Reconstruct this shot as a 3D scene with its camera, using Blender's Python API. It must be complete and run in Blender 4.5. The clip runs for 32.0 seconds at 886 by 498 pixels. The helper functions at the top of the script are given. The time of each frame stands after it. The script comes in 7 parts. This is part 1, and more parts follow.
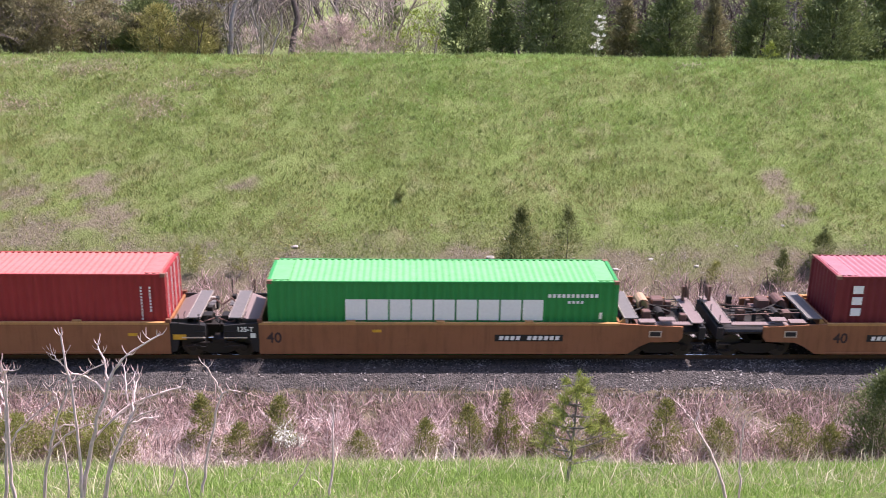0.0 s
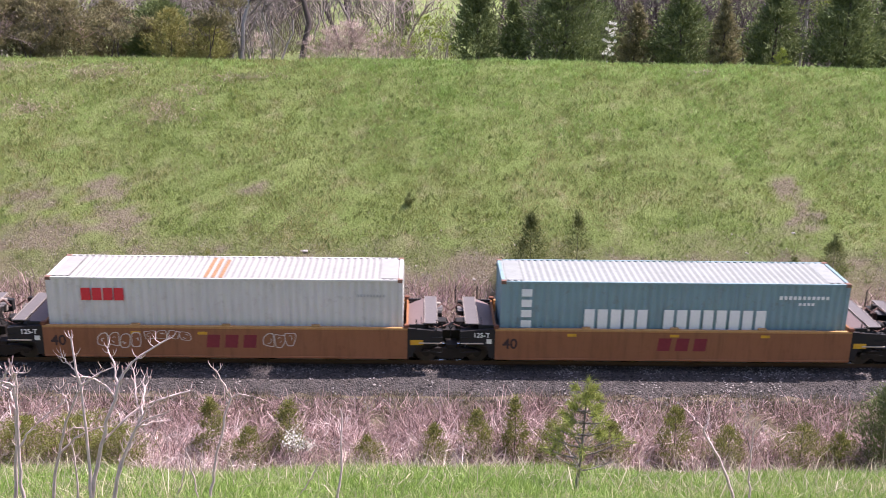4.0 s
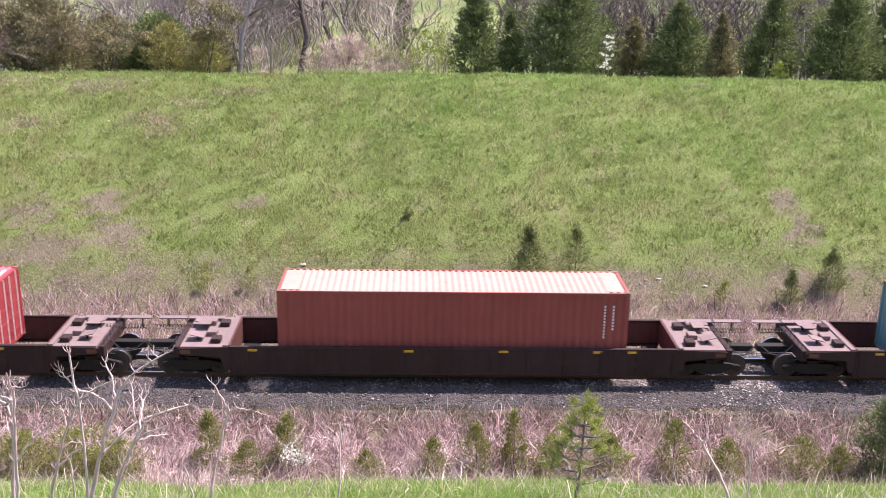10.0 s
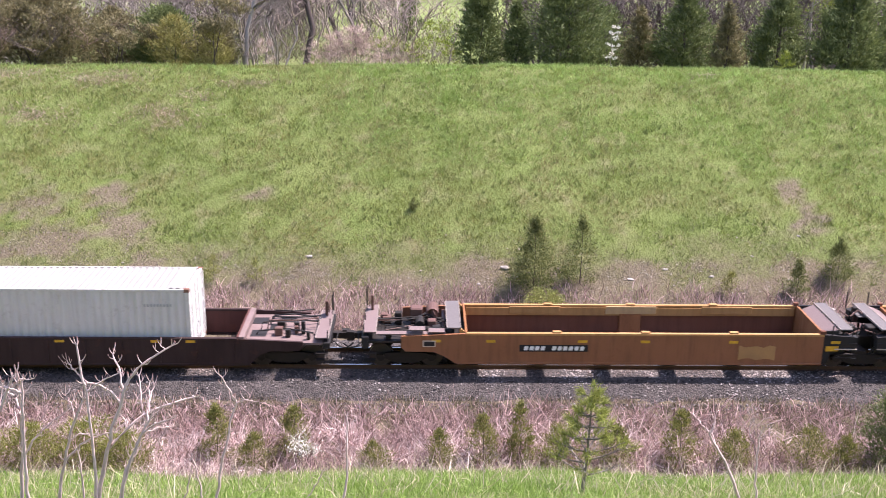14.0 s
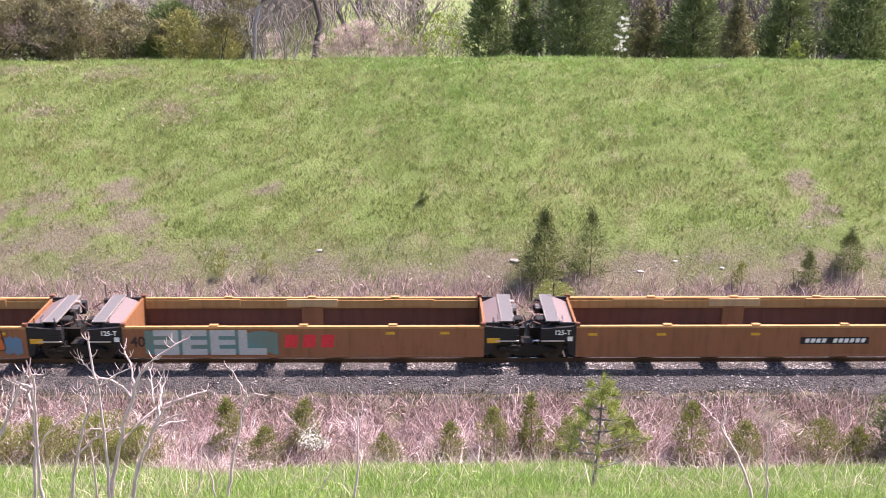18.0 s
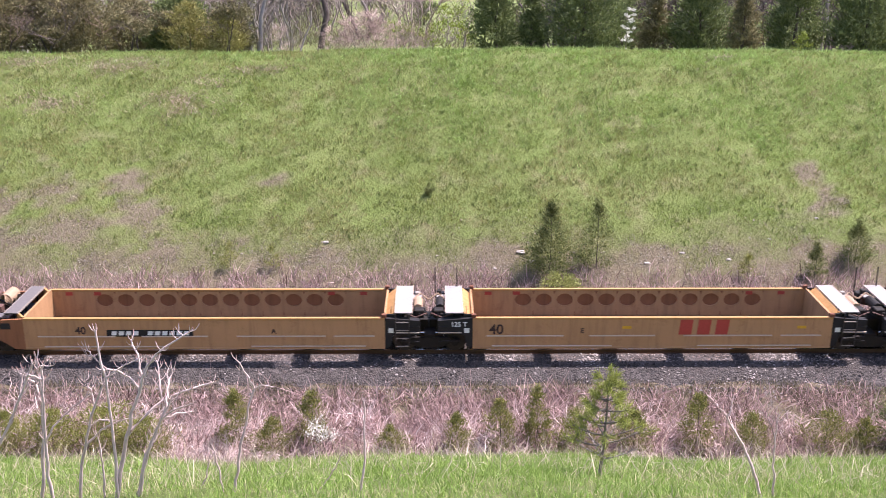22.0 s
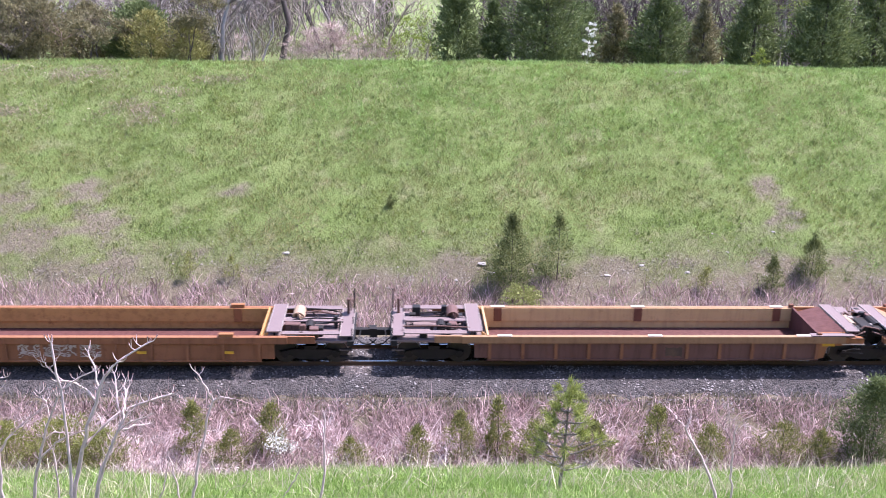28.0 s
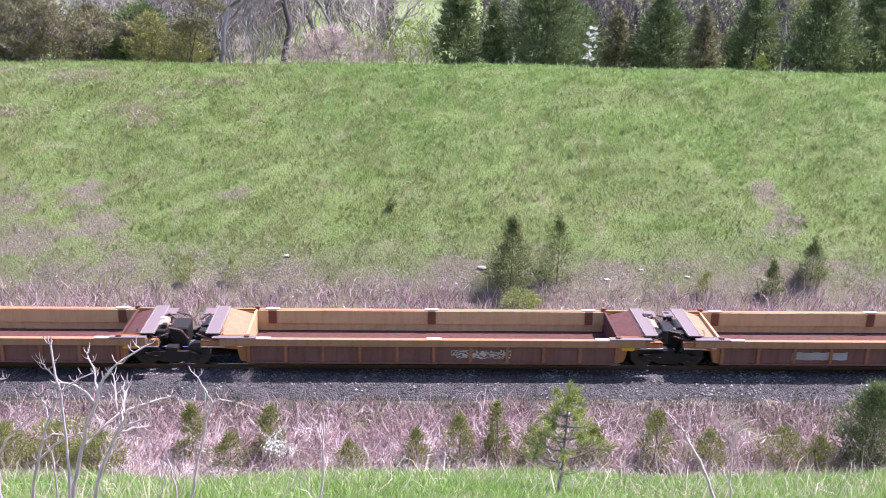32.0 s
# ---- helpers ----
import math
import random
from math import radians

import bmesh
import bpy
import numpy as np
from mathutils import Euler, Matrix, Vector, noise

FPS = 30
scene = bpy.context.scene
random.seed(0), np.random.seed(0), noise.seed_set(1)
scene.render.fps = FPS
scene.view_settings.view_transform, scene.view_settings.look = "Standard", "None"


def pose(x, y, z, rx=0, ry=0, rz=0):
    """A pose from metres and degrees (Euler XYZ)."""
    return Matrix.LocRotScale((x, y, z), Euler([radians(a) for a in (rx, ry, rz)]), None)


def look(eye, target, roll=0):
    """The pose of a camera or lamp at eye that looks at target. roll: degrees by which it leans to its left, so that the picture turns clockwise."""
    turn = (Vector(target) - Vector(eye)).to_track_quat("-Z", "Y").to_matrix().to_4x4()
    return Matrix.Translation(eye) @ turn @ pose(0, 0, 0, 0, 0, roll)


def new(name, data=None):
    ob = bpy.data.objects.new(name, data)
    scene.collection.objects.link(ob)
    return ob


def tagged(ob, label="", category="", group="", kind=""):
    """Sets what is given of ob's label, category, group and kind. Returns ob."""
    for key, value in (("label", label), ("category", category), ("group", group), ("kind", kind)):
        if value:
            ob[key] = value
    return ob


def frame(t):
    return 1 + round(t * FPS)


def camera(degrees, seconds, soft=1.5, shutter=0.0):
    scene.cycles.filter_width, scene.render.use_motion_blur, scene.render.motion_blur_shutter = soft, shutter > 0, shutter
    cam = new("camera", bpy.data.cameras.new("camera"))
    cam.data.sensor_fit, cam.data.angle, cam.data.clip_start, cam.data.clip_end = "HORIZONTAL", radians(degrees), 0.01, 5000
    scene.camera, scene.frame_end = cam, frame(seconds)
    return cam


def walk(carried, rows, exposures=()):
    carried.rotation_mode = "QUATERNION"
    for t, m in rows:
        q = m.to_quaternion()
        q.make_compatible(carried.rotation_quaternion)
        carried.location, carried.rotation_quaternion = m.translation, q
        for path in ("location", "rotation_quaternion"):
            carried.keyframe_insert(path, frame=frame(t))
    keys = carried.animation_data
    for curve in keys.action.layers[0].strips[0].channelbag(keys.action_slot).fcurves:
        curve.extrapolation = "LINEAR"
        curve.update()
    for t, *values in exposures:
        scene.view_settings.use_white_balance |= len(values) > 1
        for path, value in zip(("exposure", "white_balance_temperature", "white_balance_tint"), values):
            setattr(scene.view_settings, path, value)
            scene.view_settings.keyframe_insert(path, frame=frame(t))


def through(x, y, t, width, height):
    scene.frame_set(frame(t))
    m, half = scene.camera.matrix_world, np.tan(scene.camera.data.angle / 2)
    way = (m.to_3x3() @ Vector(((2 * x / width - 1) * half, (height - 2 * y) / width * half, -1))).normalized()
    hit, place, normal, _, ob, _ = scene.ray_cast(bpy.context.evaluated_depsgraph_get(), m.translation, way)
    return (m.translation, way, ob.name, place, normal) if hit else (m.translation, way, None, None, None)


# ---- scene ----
# Camera: stands on the near bank, turned a little by hand.
EYE = (0.0, -34.75, 15.19)
RUN = [(0, 0.00), (1, 14.82), (2, 29.60), (3, 44.30), (4, 59.03), (5, 73.75), (6, 88.46), (7, 103.14), (8, 117.87), (9, 132.61), (10, 147.41), (11, 162.37), (12, 177.30), (13, 192.10), (14, 206.88), (15, 221.76), (16, 236.65), (17, 251.56), (18, 266.43), (19, 281.29), (20, 296.10), (21, 310.90), (22, 325.71), (23, 340.51), (24, 355.33), (25, 370.18), (26, 385.01), (27, 399.82), (28, 414.65), (29, 429.45), (30, 444.25), (31, 458.50), (32, 472.60)]
cam = camera(46.32, 32.0, soft=0.85, shutter=0.12)
walk(cam, [(t, pose(*EYE, 90 + p, r, y)) for t, y, p, r in [
    (0, -1.86, -18.25, -0.88), (0.5, -1.66, -18.37, -1.02), (1, -1.52, -18.47, -0.98), (1.5, -1.41, -18.45, -0.98), (2, -1.16, -18.37, -1.00),
    (2.5, -1.01, -18.27, -0.89), (3, -1.07, -18.15, -0.96), (3.5, -1.18, -18.04, -1.04), (5.5, -1.39, -17.74, -0.98), (6, -1.44, -17.62, -0.94),
    (6.5, -1.46, -17.53, -0.92), (7, -1.39, -17.44, -1.07), (7.5, -1.37, -17.35, -1.05), (8, -1.39, -17.30, -0.97), (8.5, -1.37, -17.28, -1.00),
    (9, -1.37, -17.27, -1.00), (9.5, -1.36, -17.23, -0.98), (10, -1.36, -17.22, -0.98), (10.5, -1.36, -17.22, -0.91), (11, -1.39, -17.25, -0.82),
    (11.5, -1.32, -17.23, -0.69), (12, -1.24, -17.37, -0.84), (12.5, -1.19, -17.59, -0.68), (13, -1.26, -17.70, -0.74), (13.5, -1.25, -17.75, -0.79),
    (14, -1.09, -17.71, -0.70), (14.5, -1.07, -17.77, -0.42), (16.5, -0.59, -18.13, -0.09), (17, -0.26, -18.27, -0.14), (17.5, -0.60, -18.17, 0.03),
    (18, -0.71, -18.08, -0.18), (18.5, -0.60, -17.96, -0.19), (19, -0.68, -17.93, -0.24), (19.5, -0.60, -17.87, -0.45), (20, -0.59, -17.82, -0.44),
    (20.5, -0.53, -17.87, -0.03), (21, -0.59, -17.83, -0.29), (21.5, -0.80, -17.98, -0.25), (22, -0.38, -18.55, -0.05), (22.5, -0.75, -18.57, -0.43),
    (23, -1.17, -18.19, -0.62), (23.5, -1.39, -18.01, -0.54), (24, -0.99, -18.15, -0.20), (24.5, -1.25, -18.23, -0.56), (25, -1.45, -18.46, -0.71),
    (25.5, -1.59, -18.22, -0.66), (26, -2.40, -17.73, -0.93), (26.5, -2.59, -17.64, -0.93), (28.5, -1.99, -17.99, -1.05), (29, -1.53, -18.04, -0.87),
    (29.5, -1.83, -17.86, -0.54), (30, -2.31, -17.68, -0.57), (30.5, -2.56, -17.56, -0.73), (31, -2.51, -17.52, -0.83), (31.5, -2.47, -17.61, -0.91),
    (32, -2.24, -17.70, -1.25),
]], exposures=[
    (0, 0.95, 6270, 25), (1, 1.05, 6270, 25), (2, 1.10, 6270, 25), (3, 0.95, 6270, 25), (6, 0.90, 6270, 25), (7, 1.07, 6270, 25), (8, 1.11, 6270, 25), (9, 1.15, 6270, 25), (10, 1.09, 6350, 25), (11, 1.01, 6350, 25), (12, 0.87, 6350, 25),
    (13, 0.91, 6350, 25), (14, 1.12, 6350, 25), (17, 1.25, 6350, 25), (18, 1.25, 6350, 25), (19, 1.25, 6350, 25), (20, 1.25, 6350, 25), (21, 1.15, 6310, 25),
    (22, 1.09, 6270, 25), (23, 1.11, 6095, 25), (24, 1.17, 5920, 25), (25, 1.27, 5870, 25), (26, 1.15, 5820, 25), (29, 1.25, 5590, 25), (30, 1.23, 5583, 25), (31, 1.15, 5577, 25), (32, 1.22, 5570, 25)
])

# Light: high afternoon sun from beyond the train and to the right, clear sky.
SUN_FROM = Vector((0.50, 0.19, 1.0)).normalized()
world = bpy.data.worlds.new("sky_world")
scene.world = world
world.use_nodes = True
wn = world.node_tree
sky = wn.nodes.new("ShaderNodeTexSky")
sky.sky_type, sky.sun_disc = "NISHITA", False
sky.sun_elevation = math.asin(SUN_FROM.z)
sky.sun_rotation = math.atan2(SUN_FROM.x, SUN_FROM.y)
sky.dust_density = 1.5
wn.links.new(sky.outputs[0], wn.nodes["Background"].inputs[0])
wn.nodes["Background"].inputs[1].default_value = 0.135
sun = new("sun", bpy.data.lights.new("sun", "SUN"))
sun.data.energy, sun.data.angle, sun.data.color = 5.0, radians(0.53), (1.0, 0.95, 0.88)
sun.matrix_world = look(SUN_FROM * 100, (0, 0, 0))


# ---------------------------------------------------------------- materials
def shader(name):
    m = bpy.data.materials.new(name)
    m.use_nodes = True
    return m, m.node_tree, m.node_tree.nodes["Principled BSDF"]


def noise_node(nt, scale, detail=4.0, rough=0.6, coord="Object", stretch=None):
    tc = nt.nodes.new("ShaderNodeTexCoord")
    n = nt.nodes.new("ShaderNodeTexNoise")
    n.inputs["Scale"].default_value, n.inputs["Detail"].default_value, n.inputs["Roughness"].default_value = scale, detail, rough
    src = tc.outputs[coord]
    if stretch:
        mp = nt.nodes.new("ShaderNodeMapping")
        mp.inputs["Scale"].default_value = stretch
        nt.links.new(src, mp.inputs[0])
        src = mp.outputs[0]
    nt.links.new(src, n.inputs["Vector"])
    return n.outputs[0]


def ramp(nt, src, lo, hi, a=(0, 0, 0, 1), b=(1, 1, 1, 1)):
    r = nt.nodes.new("ShaderNodeValToRGB")
    r.color_ramp.elements[0].position, r.color_ramp.elements[1].position = lo, hi
    r.color_ramp.elements[0].color, r.color_ramp.elements[1].color = a, b
    nt.links.new(src, r.inputs[0])
    return r.outputs[0]


def mix(nt, fac, a, b, blend="MIX"):
    n = nt.nodes.new("ShaderNodeMix")
    n.data_type, n.blend_type = "RGBA", blend
    for sock, v in ((n.inputs[0], fac), (n.inputs[6], a), (n.inputs[7], b)):
        if isinstance(v, (int, float)):
            sock.default_value = v
        elif isinstance(v, tuple):
            sock.default_value = (*v[:3], 1)
        else:
            nt.links.new(v, sock)
    return n.outputs[2]


def bump(nt, bsdf, src, strength, dist):
    b = nt.nodes.new("ShaderNodeBump")
    b.inputs["Strength"].default_value, b.inputs["Distance"].default_value = strength, dist
    nt.links.new(src, b.inputs["Height"])
    nt.links.new(b.outputs[0], bsdf.inputs["Normal"])


def paint(name, base, dirt=(0.09, 0.06, 0.045), amount=0.5, rough=0.55, streak=True, rust=0.0):
    """Weathered paint on steel: large fading, streaks of dirt running down, fine grain, spots of rust."""
    m, nt, b = shader(name)
    fade = noise_node(nt, 0.55, 5, 0.6)
    col = mix(nt, ramp(nt, fade, 0.35, 0.75), base, tuple(min(1, c * 1.18 + 0.012) for c in base))
    st = noise_node(nt, 1.0, 6, 0.7, stretch=(5.0, 5.0, 0.5)) if streak else noise_node(nt, 3.0, 6, 0.7)
    f = ramp(nt, st, 0.47, 0.78, (0, 0, 0, 1), (amount, amount, amount, 1))
    col = mix(nt, f, col, dirt)
    if rust:
        rs = noise_node(nt, 2.4, 8, 0.72)
        col = mix(nt, ramp(nt, rs, 0.56, 0.66, (0, 0, 0, 1), (rust, rust, rust, 1)), col, (0.16, 0.06, 0.03))
    grain = noise_node(nt, 22.0, 4, 0.7)
    col = mix(nt, 0.35, col, mix(nt, grain, tuple(c * 0.72 for c in base), tuple(min(1, c * 1.1) for c in base)))
    nt.links.new(col, b.inputs["Base Color"])
    nt.links.new(ramp(nt, st, 0.3, 0.8, (rough - 0.1,) * 3 + (1,), (min(1, rough + 0.25),) * 3 + (1,)), b.inputs["Roughness"])
    b.inputs["Specular IOR Level"].default_value = 0.22
    bump(nt, b, fade, 0.25, 0.02)
    return m


def plain(name, base, rough=0.6, metal=0.0, vary=0.25, scale=9.0):
    m, nt, b = shader(name)
    n = noise_node(nt, scale, 5, 0.65)
    nt.links.new(mix(nt, n, tuple(c * (1 - vary) for c in base), tuple(min(1, c * (1 + vary)) for c in base)), b.inputs["Base Color"])
    b.inputs["Roughness"].default_value, b.inputs["Metallic"].default_value = rough, metal
    b.inputs["Specular IOR Level"].default_value = 0.25
    bump(nt, b, n, 0.2, 0.01)
    return m


def blade_mat(name, dark, light, dry=None, dry_amount=0.0, patch=0.15, rough=0.7, through=0.3, alt=None):
    """Leaves and blades: colour by blade and by patches of the ground, a little light comes through."""
    m, nt, b = shader(name)
    geo = nt.nodes.new("ShaderNodeNewGeometry")
    n = nt.nodes.new("ShaderNodeTexNoise")
    n.inputs["Scale"].default_value, n.inputs["Detail"].default_value, n.inputs["Roughness"].default_value = patch, 6, 0.62
    nt.links.new(geo.outputs["Position"], n.inputs["Vector"])
    col = mix(nt, geo.outputs["Random Per Island"], dark, light)
    if alt:
        n2 = nt.nodes.new("ShaderNodeTexNoise")
        n2.inputs["Scale"].default_value, n2.inputs["Detail"].default_value, n2.inputs["Roughness"].default_value = 0.11, 5, 0.68
        nt.links.new(geo.outputs["Position"], n2.inputs["Vector"])
        col = mix(nt, ramp(nt, n2.outputs[0], 0.40, 0.60), col, mix(nt, geo.outputs["Random Per Island"], tuple(0.45 * c for c in alt), alt))
    if dry:
        f = nt.nodes.new("ShaderNodeMath")
        f.operation = "MULTIPLY_ADD"
        f.inputs[1].default_value = 0.35
        nt.links.new(geo.outputs["Random Per Island"], f.inputs[0])
        nt.links.new(n.outputs[0], f.inputs[2])
        k = ramp(nt, f.outputs[0], 0.80 - dry_amount, 0.92 - dry_amount)
        col = mix(nt, k, col, dry)
    col = mix(nt, ramp(nt, n.outputs[0], 0.3, 0.72), mix(nt, 0.3, col, tuple(0.5 * c for c in dark)), col)
    nt.links.new(col, b.inputs["Base Color"])
    b.inputs["Roughness"].default_value = rough
    b.inputs["Specular IOR Level"].default_value = 0.25
    tr = nt.nodes.new("ShaderNodeBsdfTranslucent")
    nt.links.new(col, tr.inputs[0])
    ms = nt.nodes.new("ShaderNodeMixShader")
    ms.inputs[0].default_value = through
    nt.links.new(b.outputs[0], ms.inputs[1])
    nt.links.new(tr.outputs[0], ms.inputs[2])
    nt.links.new(ms.outputs[0], nt.nodes["Material Output"].inputs[0])
    return m


OCHRE = paint("ochre_paint", (0.255, 0.105, 0.05), (0.10, 0.05, 0.03), 0.75, 0.5, rust=0.35)
OCHRE_IN = paint("ochre_inside", (0.30, 0.125, 0.05), (0.09, 0.04, 0.025), 0.8, 0.6, rust=0.6)
BEIGE = paint("pale_faded_ochre", (0.50, 0.33, 0.165), (0.20, 0.10, 0.06), 0.55, 0.6, rust=0.35)
PANEL = paint("maroon_brown_panel", (0.095, 0.036, 0.030), (0.04, 0.02, 0.018), 0.7, 0.7, rust=0.4)
PANEL_DUSTY = paint("dusty_maroon_brown_panel", (0.15, 0.072, 0.055), (0.05, 0.026, 0.022), 0.85, 0.75, rust=0.5)
RUSTY_SIDE = paint("rusty_orange_brown", (0.25, 0.105, 0.05), (0.08, 0.04, 0.028), 0.8, 0.65, rust=0.6)
HOLE_TAN = paint("tan_ochre_paint", (0.43, 0.235, 0.115), (0.16, 0.08, 0.05), 0.7, 0.55, rust=0.4)
STAINED = paint("stained_yellow_ochre", (0.44, 0.235, 0.085), (0.12, 0.05, 0.03), 0.85, 0.6, streak=False, rust=0.75)
DULL = paint("dull_tan_paint", (0.30, 0.165, 0.085), (0.10, 0.05, 0.035), 0.6, 0.6, rust=0.35)
OCHRE_LIGHT = paint("ochre_faded", (0.42, 0.225, 0.085), (0.12, 0.06, 0.035), 0.6, 0.55, rust=0.3)
RUSTED = paint("rusted_brown", (0.16, 0.062, 0.036), (0.05, 0.03, 0.025), 0.7, 0.7, rust=0.5)
BROWN = paint("dark_brown_paint", (0.036, 0.019, 0.018), (0.018, 0.011, 0.010), 0.6, 0.65, rust=0.3)
BROWN_DECK = paint("brown_deck", (0.195, 0.138, 0.13), (0.11, 0.075, 0.07), 0.6, 0.7, streak=False, rust=0.2)
SILL_RED = paint("sill_red_brown", (0.15, 0.062, 0.05), (0.08, 0.05, 0.04), 0.6, 0.6, rust=0.3)
BLACK = plain("grimy_black", (0.022, 0.020, 0.021), 0.65)
# Oily steel, its colour lowered further for the shade under the cars.
UNDER = plain("shaded_oily_steel", (0.026, 0.021, 0.019), 0.6, 0.2)
GREY_WALK = plain("galvanised_walkway", (0.13, 0.115, 0.113), 0.65, 0.0, 0.35, 12)
PALE_WALK = plain("pale_walkway", (0.30, 0.27, 0.26), 0.65, 0.0, 0.3, 12)
DULL_EDGE = plain("dull_worn_edge", (0.30, 0.25, 0.22), 0.6, 0, 0.35, 12)
WALK_DARK = plain("brown_walkway", (0.20, 0.145, 0.138), 0.6, 0.2, 0.3, 20)
RIM = plain("worn_edge", (0.55, 0.44, 0.36), 0.5)
STEEL = plain("wheel_steel", (0.065, 0.053, 0.049), 0.55, 0.3)
TREAD = plain("worn_tread", (0.60, 0.56, 0.54), 0.3, 1.0, 0.15)
RAIL_TOP = plain("polished_rail", (0.62, 0.60, 0.58), 0.25, 1.0, 0.1)
RAIL_SIDE = plain("rusty_rail", (0.10, 0.055, 0.035), 0.75)
TIE = plain("weathered_tie", (0.055, 0.044, 0.039), 0.9, 0, 0.4, 5)
WHITE = plain("white_lettering", (0.80, 0.79, 0.78), 0.6, 0, 0.12)
DARKLET = plain("dark_lettering", (0.05, 0.03, 0.03), 0.6)
REDLET = plain("red_lettering", (0.40, 0.06, 0.045), 0.6)
REDMARK = plain("bright_red_mark", (0.62, 0.04, 0.05), 0.6)
YELLOW = plain("reflector_yellow", (0.60, 0.33, 0.03), 0.5, 0, 0.45, 4)
BLUE = plain("badge_blue", (0.06, 0.10, 0.36), 0.5)
TEAL = plain("teal_spray", (0.10, 0.30, 0.30), 0.6)
PALE_RED = plain("faded_red_spray", (0.40, 0.17, 0.12), 0.6)
GREYSPRAY = plain("grey_spray", (0.42, 0.42, 0.42), 0.6)
ORANGESPRAY = plain("orange_spray", (0.55, 0.13, 0.035), 0.6)
PINKSPRAY = plain("pale_spray", (0.62, 0.55, 0.50), 0.6)
MAROONSPRAY = plain("maroon_spray", (0.20, 0.03, 0.04), 0.6)
BLUESPRAY = plain("blue_spray", (0.10, 0.25, 0.42), 0.6)
HOSE = plain("air_hose_black", (0.02, 0.02, 0.02), 0.5)
TANK_TAN = plain("tan_air_tank", (0.36, 0.24, 0.16), 0.5)
TANK_DARK = plain("dark_air_tank", (0.13, 0.07, 0.058), 0.5)

C_RED = paint("container_red", (0.30, 0.030, 0.032), (0.12, 0.03, 0.03), 0.35, 0.5)
C_RED2 = paint("container_oxide_red", (0.26, 0.032, 0.034), (0.10, 0.03, 0.03), 0.35, 0.5)
C_GREEN = paint("container_green", (0.022, 0.235, 0.06), (0.02, 0.13, 0.05), 0.3, 0.45)
C_MAROON = paint("container_maroon", (0.17, 0.024, 0.030), (0.08, 0.02, 0.02), 0.35, 0.5)
C_BRICK = paint("container_brick", (0.23, 0.05, 0.045), (0.09, 0.03, 0.025), 0.35, 0.5)
C_ORANGE = paint("container_faded_orange", (0.29, 0.072, 0.062), (0.11, 0.05, 0.04), 0.45, 0.55)
C_WHITE = paint("container_white", (0.60, 0.575, 0.55), (0.25, 0.22, 0.18), 0.35, 0.5, rust=0.25)
C_BLUE = paint("container_grey_blue", (0.20, 0.30, 0.33), (0.20, 0.10, 0.06), 0.4, 0.55, rust=0.35)
C_TEAL = paint("container_teal", (0.15, 0.285, 0.285), (0.15, 0.10, 0.07), 0.35, 0.5, rust=0.25)
CASTING = plain("corner_casting", (0.20, 0.10, 0.07), 0.6)
TAG_WHITE = plain("white_patch", (0.75, 0.74, 0.70), 0.6)


# ---------------------------------------------------------------- mesh helpers
def part(name, bm, mat, parent=None, label=""):
    me = bpy.data.meshes.new(name)
    bm.normal_update()
    bm.to_mesh(me)
    bm.free()
    me.materials.append(mat)
    ob = new(name, me)
    ob.parent = parent
    if label:
        ob["label"] = label
    return ob


def box(bm, x0, x1, y0, y1, z0, z1):
    v = [bm.verts.new((x, y, z)) for z in (z0, z1) for y in (y0, y1) for x in (x0, x1)]
    for f in ((0, 2, 3, 1), (4, 5, 7, 6), (0, 1, 5, 4), (2, 6, 7, 3), (0, 4, 6, 2), (1, 3, 7, 5)):
        bm.faces.new([v[i] for i in f])


def boxes(*lst):
    bm = bmesh.new()
    for b in lst:
        box(bm, *b)
    return bm


def bevelled(bm, w=0.012):
    bmesh.ops.bevel(bm, geom=bm.edges[:], offset=w, segments=1, affect="EDGES", clamp_overlap=True)
    return bm


def prism(bm, poly, y0, y1):
    """A polygon in x, z pushed from y0 to y1."""
    a = [bm.verts.new((x, y0, z)) for x, z in poly]
    b = [bm.verts.new((x, y1, z)) for x, z in poly]
    n = len(poly)
    bm.faces.new(a)
    bm.faces.new(b[::-1])
    for i in range(n):
        bm.faces.new((a[i], b[i], b[(i + 1) % n], a[(i + 1) % n]))
    bmesh.ops.recalc_face_normals(bm, faces=bm.faces[:])


def tube(bm, pts, r, n=6, taper=1.0):
    """A round bar along points."""
    rings = []
    pts = [Vector(p) for p in pts]
    for i, p in enumerate(pts):
        d = (pts[min(i + 1, len(pts) - 1)] - pts[max(i - 1, 0)]).normalized()
        a = d.orthogonal().normalized()
        b = d.cross(a)
        rr = r * (1 + (taper - 1) * i / max(1, len(pts) - 1))
        rings.append([bm.verts.new(p + rr * (math.cos(k * math.tau / n) * a + math.sin(k * math.tau / n) * b)) for k in range(n)])
    for r0, r1 in zip(rings, rings[1:]):
        for k in range(n):
            bm.faces.new((r0[k], r0[(k + 1) % n], r1[(k + 1) % n], r1[k]))
    bm.faces.new(rings[0][::-1])
    bm.faces.new(rings[-1])
    return bm


def bar(pts, r, n=6, taper=1.0):
    return tube(bmesh.new(), pts, r, n, taper)


